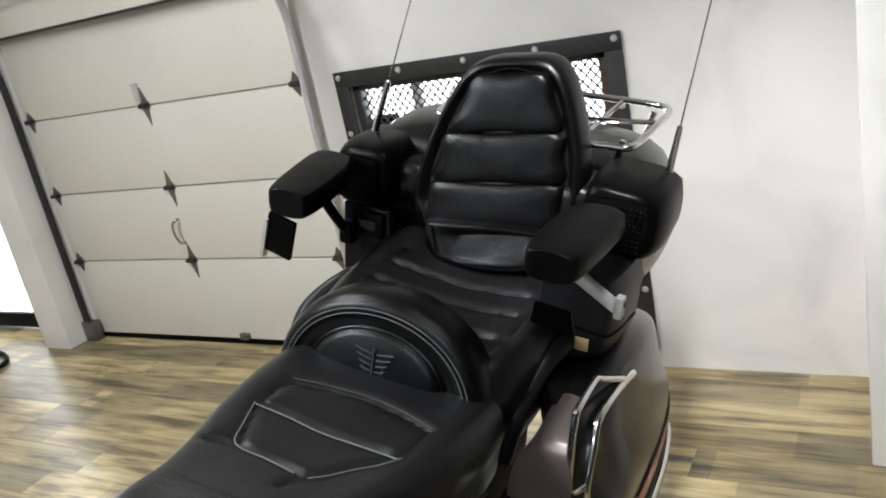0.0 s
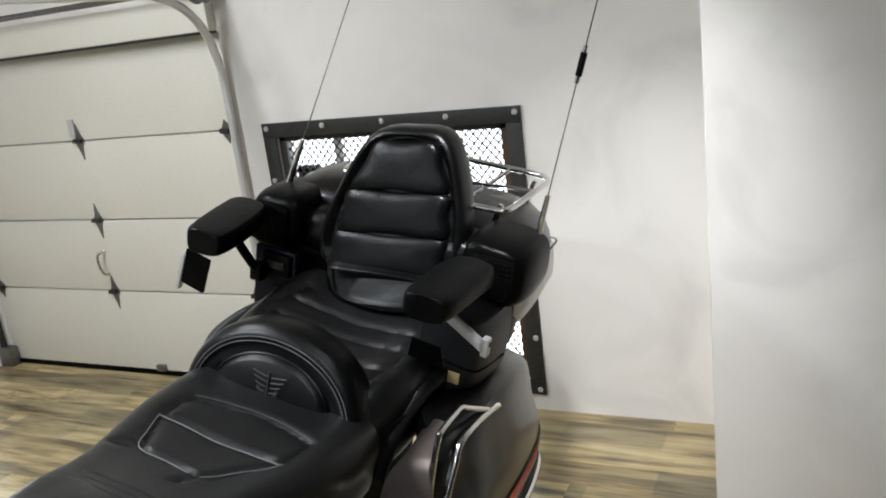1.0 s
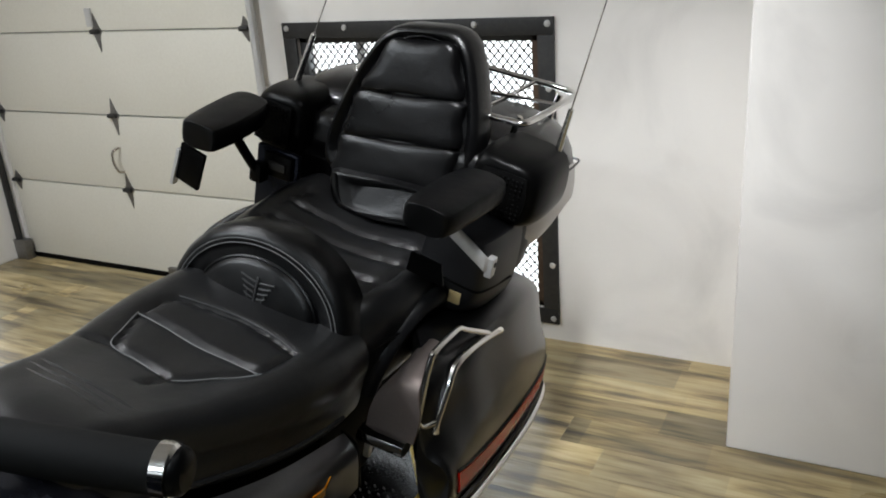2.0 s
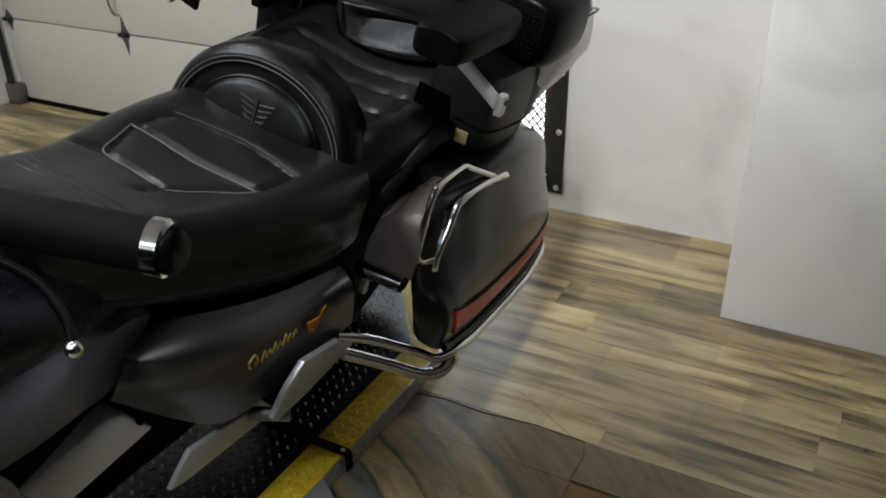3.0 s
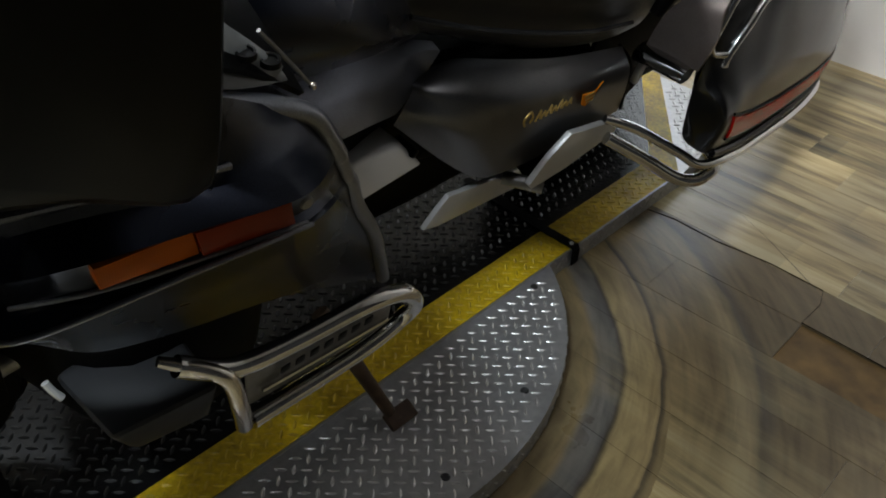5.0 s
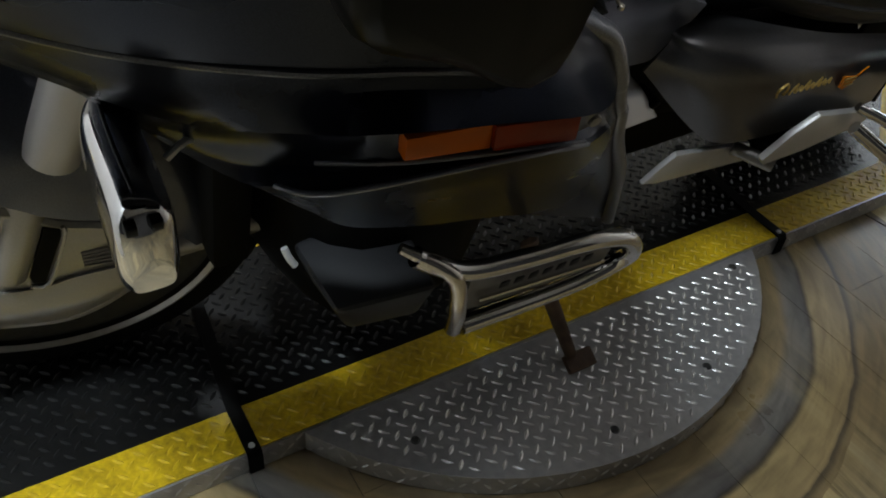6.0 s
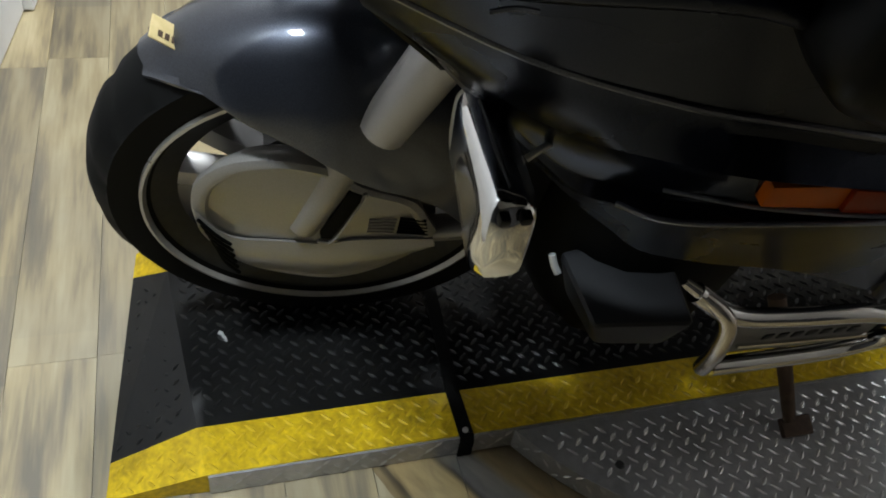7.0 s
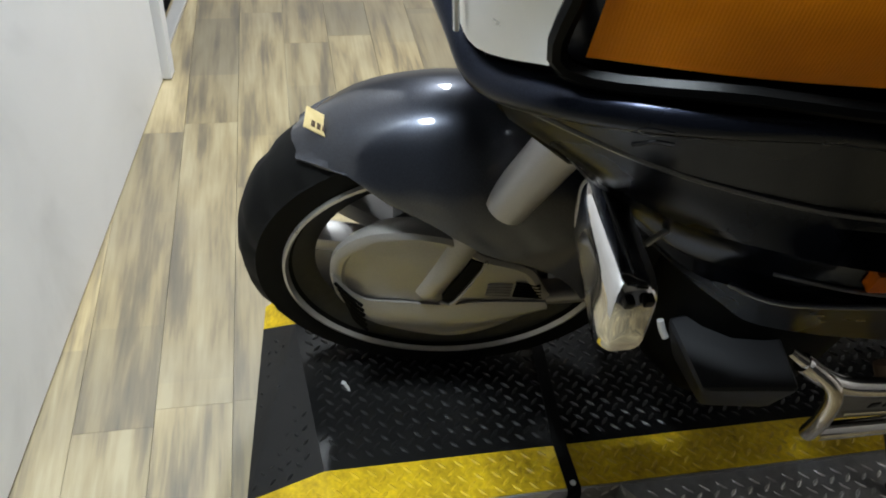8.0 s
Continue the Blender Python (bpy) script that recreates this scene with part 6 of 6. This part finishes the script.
# --- passenger seat and backrest
PS = [(1.31, 0.18, 0.735, 0.745, 0.58), (1.36, 0.205, 0.758, 0.772, 0.57), (1.45, 0.222, 0.764, 0.788, 0.575), (1.55, 0.228, 0.770, 0.800, 0.59), (1.64, 0.225, 0.778, 0.812, 0.61), (1.72, 0.20, 0.79, 0.82, 0.63)]
PS_SEAMS = [[(s * 0.14, 1.37), (s * 0.168, 1.46), (s * 0.172, 1.56), (s * 0.15, 1.63)] for s in (1, -1)] + [[(-0.14, 1.372), (0, 1.365), (0.14, 1.372)]] + [
    [(-hw, yy - 0.012), (-hw * 0.5, yy), (0, yy + 0.004), (hw * 0.5, yy), (hw, yy - 0.012)] for yy, hw in ((1.435, 0.165), (1.515, 0.170), (1.585, 0.160))]
ps = part("passenger_seat", sew(loft([seat_ring(*s) for s in PS], 110, 14), seam_lines(PS_SEAMS), 0.0065, 0.0075), LEATHER_SEAT, bike, "black leather passenger seat with sewn panels")
for s in (1, -1):
    part("seam", tube([(0.19 * s, 1.33, 0.685), (0.226 * s, 1.45, 0.705), (0.233 * s, 1.56, 0.72)], 0.004, 6, 5), LEATHER_TOP, ps)
lum = part("lumbar_pad", loft([[(0.055 + x * s, y + 0.25 * (z - 0.83), 0.835 + (z - 0.835) * s + 0.12 * x) for x, z in ((-0.150, 0.872), (-0.09, 0.878), (0.0, 0.880), (0.09, 0.878), (0.150, 0.872), (0.135, 0.830), (0.105, 0.800), (0, 0.794), (-0.105, 0.800), (-0.135, 0.830))] for y, s in ((1.648, 0.55), (1.642, 0.80), (1.650, 0.95), (1.70, 1.0), (1.75, 0.95))], 36), LEATHER_TOP, bike, "padded leather lumbar piece with a seam")
part("piping", tube([(-0.072, 1.652, 0.855), (-0.055, 1.640, 0.818), (-0.028, 1.636, 0.796), (0.055, 1.634, 0.796), (0.138, 1.636, 0.814), (0.168, 1.640, 0.840), (0.188, 1.652, 0.882)], 0.0035, 6, 5), LEATHER_TOP, lum)


def back_outline(s=1.0, cz=1.03):
    half = [(0, 1.196), (0.062, 1.193), (0.102, 1.170), (0.135, 1.115), (0.162, 1.045), (0.182, 0.97), (0.186, 0.91), (0.165, 0.868), (0.10, 0.856), (0, 0.853)]
    pts = [(x * s, cz + (z - cz) * s) for x, z in half]
    return pts + [(-x, z) for x, z in pts[-2:0:-1]]


def by(z):
    return 1.725 + 0.20 * (z - 0.86)


bs = []
for dy, s in ((-0.022, 0.80), (-0.038, 0.90), (-0.026, 0.97), (0.002, 0.99), (0.030, 0.975), (0.052, 0.92), (0.060, 0.75)):
    bs.append([(x + 0.008, by(z) + dy, z) for x, z in back_outline(s)])
pb = part("passenger_backrest", loft(bs, 56, 3), LEATHER_TOP, bike, "tall black leather passenger backrest with three cushions")


def cushion(zc, hh, hw0, hw1):
    """One padded cushion between stitched seams; hw0 below, hw1 above."""
    st = []
    for dy, s in ((0.0, 1.0), (-0.020, 0.97), (-0.030, 0.86), (-0.034, 0.5)):
        st.append([(0.008 + x * s, by(zc + dz * s) - 0.016 + dy, zc + dz * s) for x, dz in ((-hw0, -hh), (0, -hh), (hw0, -hh), ((hw0 + hw1) / 2, 0), (hw1, hh), (0, hh), (-hw1, hh), (-(hw0 + hw1) / 2, 0))])
    c = part("cushion", loft(st, 40, 3), LEATHER_TOP, pb, "padded leather cushion")
    return c


cushion(0.905, 0.046, 0.146, 0.140)
cushion(1.000, 0.050, 0.138, 0.124)
cushion(1.106, 0.056, 0.120, 0.074)
for z, hw in ((0.951, 0.122), (1.052, 0.106)):
    part("stitching", tube([(0.008 - hw, by(z) - 0.036, z), (0.008, by(z) - 0.040, z), (0.008 + hw, by(z) - 0.036, z)], 0.0014, 6, 5), STITCH, pb)
part("stitching", tube([(0.008 - 0.075, by(1.158) - 0.034, 1.155), (0.008, by(1.17) - 0.034, 1.172), (0.008 + 0.075, by(1.158) - 0.034, 1.155)], 0.0014, 6, 5), LEATHER, pb)

# the seats sit a little to the left of the middle; the tall backrest's seams lie nearly level
def move_mesh(ob, m):
    ob.data.transform(m)
    for c in ob.children_recursive:
        c.data.transform(m)


for ob in (seat, ps):
    move_mesh(ob, Matrix.Translation((0.033, 0, 0)))
move_mesh(bk, Matrix.Translation((0.016, 0.024, -0.006)))
tilt = Matrix.Identity(4)
tilt[2][0] = 0.17
move_mesh(pb, Matrix.Translation((0.030, 0, 0)) @ tilt)

# --- speaker pods, armrests
pod = both("speaker_pod", loft([[(xi, y, zt - 0.01), ((xi + xo) / 2, y, zt), (xo - 0.02, y, zt - 0.01), (xo, y, zt - 0.04), (xo, y, zb + 0.03), (xo - 0.03, y, zb), (xi, y, zb)] for y, xi, xo, zb, zt in
     ((1.668, 0.255, 0.350, 0.885, 0.985), (1.680, 0.240, 0.372, 0.870, 1.000), (1.74, 0.235, 0.385, 0.865, 1.010), (1.84, 0.235, 0.385, 0.87, 1.010))], 30), BLACK, "black speaker pod", d=(0.04, 0.02, -0.03))
both("pod_bolster", loft([[(xi, y, zt), (xo, y, zt + 0.004), (xo, y, zb), (xi, y, zb)] for y, xi, xo, zb, zt in ((1.702, 0.185, 0.235, 0.87, 0.945), (1.72, 0.165, 0.245, 0.845, 0.962), (1.78, 0.16, 0.25, 0.845, 0.968), (1.84, 0.16, 0.25, 0.85, 0.965))], 24), LEATHER_TOP, "leather bolster between backrest and speaker", d=(0.04, 0.02, -0.03))
gr = both("speaker_grille", patch([[(0.262, 1.664, 0.982), (0.31, 1.661, 0.986), (0.355, 1.664, 0.982)], [(0.258, 1.658, 0.935), (0.31, 1.655, 0.935), (0.362, 1.658, 0.935)], [(0.264, 1.662, 0.890), (0.31, 1.659, 0.888), (0.352, 1.662, 0.892)]], 0.004), BLACK_MATT, "perforated speaker grille", d=(0.04, 0.02, -0.03))
bm = bmesh.new()
for i in range(9):
    for j in range(9):
        x, z = 0.270 + 0.0100 * i, 0.896 + 0.0100 * j
        r = bmesh.ops.create_icosphere(bm, subdivisions=1, radius=0.0032)
        bmesh.ops.translate(bm, verts=r["verts"], vec=(x, 1.6535, z))
gd_ = part("grille_stud", bm, BLACK_MATT, gr, smooth=True)
tagged(gd_, kind="stuff")
gm = mirrored(gd_)
gm.parent = bike
gm.matrix_basis = Matrix.Translation((0.04, 0.02, -0.03)) @ gm.matrix_basis
arm = both("armrest", loft([[(xc - hw, y, z + 0.016), (xc - hw * 0.75, y, z + 0.024), (xc, y, z + 0.027), (xc + hw * 0.75, y, z + 0.024), (xc + hw, y, z + 0.016), (xc + hw, y, z - 0.016), (xc + hw * 0.7, y, z - 0.026), (xc - hw * 0.7, y, z - 0.026), (xc - hw, y, z - 0.016)] for y, xc, hw, z in
     ((1.418, 0.262, 0.030, 0.945), (1.425, 0.262, 0.044, 0.946), (1.47, 0.266, 0.052, 0.950), (1.56, 0.275, 0.054, 0.958), (1.615, 0.285, 0.046, 0.962), (1.622, 0.286, 0.030, 0.962))], 36, 4), LEATHER, "padded black leather armrest", d=(-0.02, 0.03, -0.02))
part("arm_bar", loft([[(x - 0.003, y - 0.006, z + 0.012), (x + 0.003, y + 0.002, z + 0.012), (x + 0.003, y + 0.002, z - 0.012), (x - 0.003, y - 0.006, z - 0.012)] for x, y, z in ((0.250, 1.530, 0.905), (0.300, 1.538, 0.872), (0.352, 1.545, 0.838))], 12), ALU, bike, "bare aluminium armrest bar")
part("arm_pivot", box((0.356, 1.556, 0.832), (0.016, 0.022, 0.042), 0.004), ALU, bike)
part("pivot_hole", lathe([(0.0, 0.002), (0.005, 0.002), (0.006, 0)], 10, at=(0.3645, 1.554, 0.840)), BLACK, bike)
part("arm_strut", tube([(-0.275, 1.54, 0.93), (-0.258, 1.57, 0.87), (-0.243, 1.60, 0.82)], 0.011, 10, 4), BLACK, bike)
part("arm_pivot", box((-0.240, 1.605, 0.818), (0.03, 0.035, 0.045), 0.006), BLACK, bike)
plate = part("holder_plate", box((-0.309, 1.462, 0.846), (0.064, 0.010, 0.086), 0.003, m=Matrix.Rotation(radians(12), 4, "Y")), BLACK, bike, "black plate with an aluminium edge under the armrest")
part("plate_edge", box((-0.344, 1.460, 0.836), (0.009, 0.016, 0.088), 0.002, m=Matrix.Rotation(radians(12), 4, "Y")), ALU, plate)

# --- trunk with rack and aerials
TRUNK = ((1.785, 0.288, 0.955, 0.70), (1.80, 0.328, 0.985, 0.690), (1.86, 0.344, 1.010, 0.690), (1.95, 0.350, 1.015, 0.705), (2.08, 0.338, 1.000, 0.725), (2.16, 0.30, 0.970, 0.76), (2.19, 0.23, 0.94, 0.80))
part("trunk", loft([sym(y, [(0, zt), (hw * 0.6, zt - 0.004), (hw * 0.86, zt - 0.035), (hw * 0.98, zt - 0.11), (hw, zt - 0.19), (hw * 0.93, zb + 0.06), (hw * 0.80, zb), (0, zb)]) for y, hw, zt, zb in TRUNK], 40, 5), PAINT, bike, "charcoal painted top trunk")
part("trunk_front", loft([sym(y, [(0, zt), (hw * 0.8, zt), (hw, zt - 0.03), (hw, zb + 0.03), (hw * 0.8, zb), (0, zb)]) for y, hw, zt, zb in ((1.70, 0.30, 0.845, 0.69), (1.712, 0.315, 0.860, 0.68), (1.80, 0.33, 0.875, 0.68), (1.84, 0.33, 0.87, 0.69))], 28), BLACK, bike, "black lower front of the trunk")
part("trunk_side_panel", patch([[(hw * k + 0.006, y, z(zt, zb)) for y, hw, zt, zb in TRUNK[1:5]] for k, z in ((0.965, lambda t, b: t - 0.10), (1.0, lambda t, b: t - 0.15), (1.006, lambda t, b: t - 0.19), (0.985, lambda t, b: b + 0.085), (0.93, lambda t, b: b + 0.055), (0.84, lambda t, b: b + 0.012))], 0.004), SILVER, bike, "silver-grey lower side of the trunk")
part("trunk_seam", tube([(0.330, 1.80, 0.892), (0.347, 1.86, 0.914), (0.353, 1.95, 0.918), (0.341, 2.08, 0.905), (0.305, 2.16, 0.88)], 0.003, 6, 5), BLACK, bike)
pk = left("trunk_pocket", loft([[(0.22, y, zt), (xo - 0.03, y, zt), (xo, y, zt - 0.025), (xo, y, zb + 0.05), (xo - 0.035, y, zb), (0.22, y, zb + 0.01)] for y, xo, zb, zt in ((1.545, 0.318, 0.735, 0.862), (1.556, 0.338, 0.708, 0.872), (1.62, 0.350, 0.690, 0.876), (1.72, 0.352, 0.682, 0.878))], 28), BLACK_SATIN, "blue-black pocket box at the trunk's front")
part("pocket_label", box((0.300, 1.5425, 0.745), (0.026, 0.003, 0.026), 0.001), BROWN_LABEL, pk, "small brown warning label")
left("pocket_line", tube([(0.25, 1.544, 0.78), (0.322, 1.545, 0.772), (0.347, 1.57, 0.765), (0.356, 1.70, 0.75)], 0.0025, 6, 5), BLACK_MATT)
lt = part("latch", box((-0.205, 1.628, 0.835), (0.075, 0.014, 0.055), 0.006), BLACK, bike, "black buckle latch")
part("latch_bar", box((-0.205, 1.619, 0.836), (0.045, 0.006, 0.020), 0.003), DARK_STEEL, lt)
part("pocket_panel", box((-0.215, 1.642, 0.775), (0.115, 0.016, 0.19), 0.012), PAINT_BLUE, bike, "blue-black panel behind the latch")
left("pocket_tongue", patch([[(0.235, 1.45, 0.862), (0.30, 1.45, 0.858)], [(0.23, 1.452, 0.82), (0.31, 1.452, 0.815)]], 0.004), BLACK)
left("grab_handle", tube([(0.262, 1.570, 0.728), (0.268, 1.525, 0.742), (0.256, 1.475, 0.728), (0.242, 1.42, 0.680), (0.234, 1.385, 0.630), (0.230, 1.36, 0.580)], 0.020, 12, 6), BLACK_SATIN, "black passenger grab handle")
part("grab_handle", tube([(-0.180, 1.585, 0.750), (-0.195, 1.540, 0.752), (-0.225, 1.50, 0.728), (-0.250, 1.46, 0.690), (-0.255, 1.42, 0.62), (-0.250, 1.40, 0.57)], 0.019, 12, 6), BLACK_SATIN, bike, "black passenger grab handle")
rack = part("luggage_rack", tube([(-0.135, 1.80, 1.050), (-0.142, 1.95, 1.055), (-0.135, 2.08, 1.050), (-0.09, 2.13, 1.045), (0.09, 2.14, 1.045), (0.24, 2.13, 1.050), (0.29, 2.08, 1.055), (0.297, 1.95, 1.060), (0.285, 1.80, 1.050), (0.245, 1.785, 1.045), (0.09, 1.785, 1.04), (-0.09, 1.785, 1.045)], 0.0075, 10, 5, closed=True), CHROME, bike, "chrome luggage rack on the trunk lid")
for x in (0.02, 0.17):
    part("rack_bar", tube([(x, 1.785, 1.042), (x, 1.95, 1.04), (x, 2.137, 1.045)], 0.0055, 8, 4), CHROME, rack)
part("rack_bar", tube([(-0.14, 1.95, 1.055), (0.08, 1.95, 1.04), (0.296, 1.95, 1.06)], 0.0055, 8, 4), CHROME, rack)
for x, y in ((-0.11, 1.82), (0.26, 1.82), (-0.11, 2.07), (0.26, 2.07)):
    part("rack_foot", tube([(x, y, 1.05), (x * 0.97, y, 1.02), (x * 0.95, y, 0.975)], 0.007, 8, 3), CHROME, rack)
for x, y, dx in ((0.352, 1.83, 0.045), (-0.300, 1.80, 0.185)):
    base = part("aerial", tube([(x, y, 0.955), (x + dx * 0.06, y, 1.0), (x + dx * 0.20, y, 1.095)], [0.010, 0.0075, 0.006], 10, 2), CHROME, bike, "chrome whip aerial")
    part("whip", tube([(x + dx * 0.20, y, 1.09), (x + dx * 0.9, y, 1.55), (x + dx * 1.5, y, 1.95)], 0.0016, 6, 2), CHROME, base)
    if x > 0:
        part("coil", tube([(x + dx * 0.62, y, 1.365), (x + dx * 0.70, y, 1.415)], 0.0075, 10, 1, smooth=False), BLACK, base)
        part("ferrule", tube([(x + dx * 0.60, y, 1.35), (x + dx * 0.72, y, 1.43)], 0.005, 10, 1, smooth=False), CHROME, base)

# --- handlebar
left("grip", tube([(0.12, 0.625, 0.918), (0.25, 0.664, 0.935), (0.350, 0.699, 0.946)], [0.026, 0.028, 0.027], 20, 4), RUBBER, "black rubber handlebar grip")
left("bar_end", tube([(0.346, 0.6975, 0.9455), (0.348, 0.698, 0.946), (0.362, 0.703, 0.948), (0.364, 0.7035, 0.948)], [0.024, 0.0295, 0.0295, 0.025], 24, 1, smooth=False), CHROME, "chrome ring at the bar end")
left("bar_weight", tube([(0.362, 0.703, 0.948), (0.370, 0.706, 0.949), (0.375, 0.708, 0.950), (0.377, 0.7085, 0.950)], [0.026, 0.0255, 0.021, 0.010], 24, 1, smooth=False), BLACK, "black bar end weight")
left("handlebar", tube([(0.13, 0.628, 0.931), (0.09, 0.60, 0.925), (0.05, 0.50, 0.97), (0.0, 0.32, 1.02)], 0.024, 12, 6), BLACK)
lever = left("clutch_lever", tube([(0.30, 0.46, 1.050), (0.37, 0.485, 1.068), (0.430, 0.50, 1.068), (0.468, 0.495, 1.058), (0.487, 0.485, 1.050)], [0.007, 0.005, 0.0042, 0.0042, 0.0042], 10, 6, flat=0.8), BLACK, "dark hand lever with a chrome ball")
bm = bmesh.new()
bmesh.ops.create_uvsphere(bm, u_segments=14, v_segments=10, radius=0.006)
bmesh.ops.translate(bm, verts=bm.verts, vec=(0.489, 0.484, 1.050))
part("lever_ball", bm, CHROME, lever)
# ---------------------------------------------------------------- floor boards
PW, Y_JOINT = 0.130, 1.598
bm = box((0, 0, 0), (1.0, PW - 0.0005, 0.0055), 0.0)
for v in bm.verts:
    if v.co.z > 0:
        v.co.y *= 0.9965
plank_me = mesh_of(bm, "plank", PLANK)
rng = random.Random(4)
row = 0
y = Y_JOINT + PW * 9.5
while y > -2.15:
    x = -3.74 - rng.uniform(0, 0.9)
    k = round((Y_JOINT - y) / PW - 0.5)
    while x < 2.6:
        L = rng.choice((0.9, 0.92, 0.62))
        a, b = max(x, -3.745), min(x + L, 2.595)
        cuts = [(a, b)]
        if k == 1:
            cuts = [(p, q) for p, q in ((a, min(b, 0.815)), (max(a, 1.052), b))]
        for p, q in cuts:
            if q - p > 0.02 and y < 2.76:
                m = Matrix.Translation(((p + q) / 2, y, -0.0027)) @ Matrix.Diagonal((q - p - 0.0006, 1, 1, 1))
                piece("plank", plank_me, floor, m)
        x += L
    y -= PW
part("subfloor_patch", span((0.80, Y_JOINT - 2 * PW - 0.01, -0.006), (1.07, Y_JOINT - PW + 0.01, -0.0042)), PATCH, floor, "bare orange-brown subfloor where a board piece is missing", smooth=False)
bm = tube([(0.375, 1.574, 0.0004), (0.45, 1.588, 0.0004), (0.56, 1.585, 0.0004), (0.68, 1.600, 0.0004), (0.80, 1.597, 0.0004), (0.815, 1.55, 0.0004), (0.812, 1.47, 0.0004), (0.93, 1.469, 0.0004), (1.05, 1.468, 0.0004), (1.052, 1.34, 0.0004)], 0.0018, 6, 5, smooth=False, flat=0.3)
bm2 = tube([(0.523, 1.733, 0.0006), (0.625, 1.684, 0.0006), (0.714, 1.634, 0.0006), (0.788, 1.590, 0.0006)], [0.003, 0.010, 0.016, 0.019], 8, 5, flat=0.04)
bmesh.ops.scale(bm2, vec=(1, 1, 0.04), verts=bm2.verts)
part("scuff_mark", bm2, SCUFF, floor, "dark rubbed scuff across the boards")
part("open_joint", bm, BLACK_MATT, floor, "dark open joint between old and new boards")
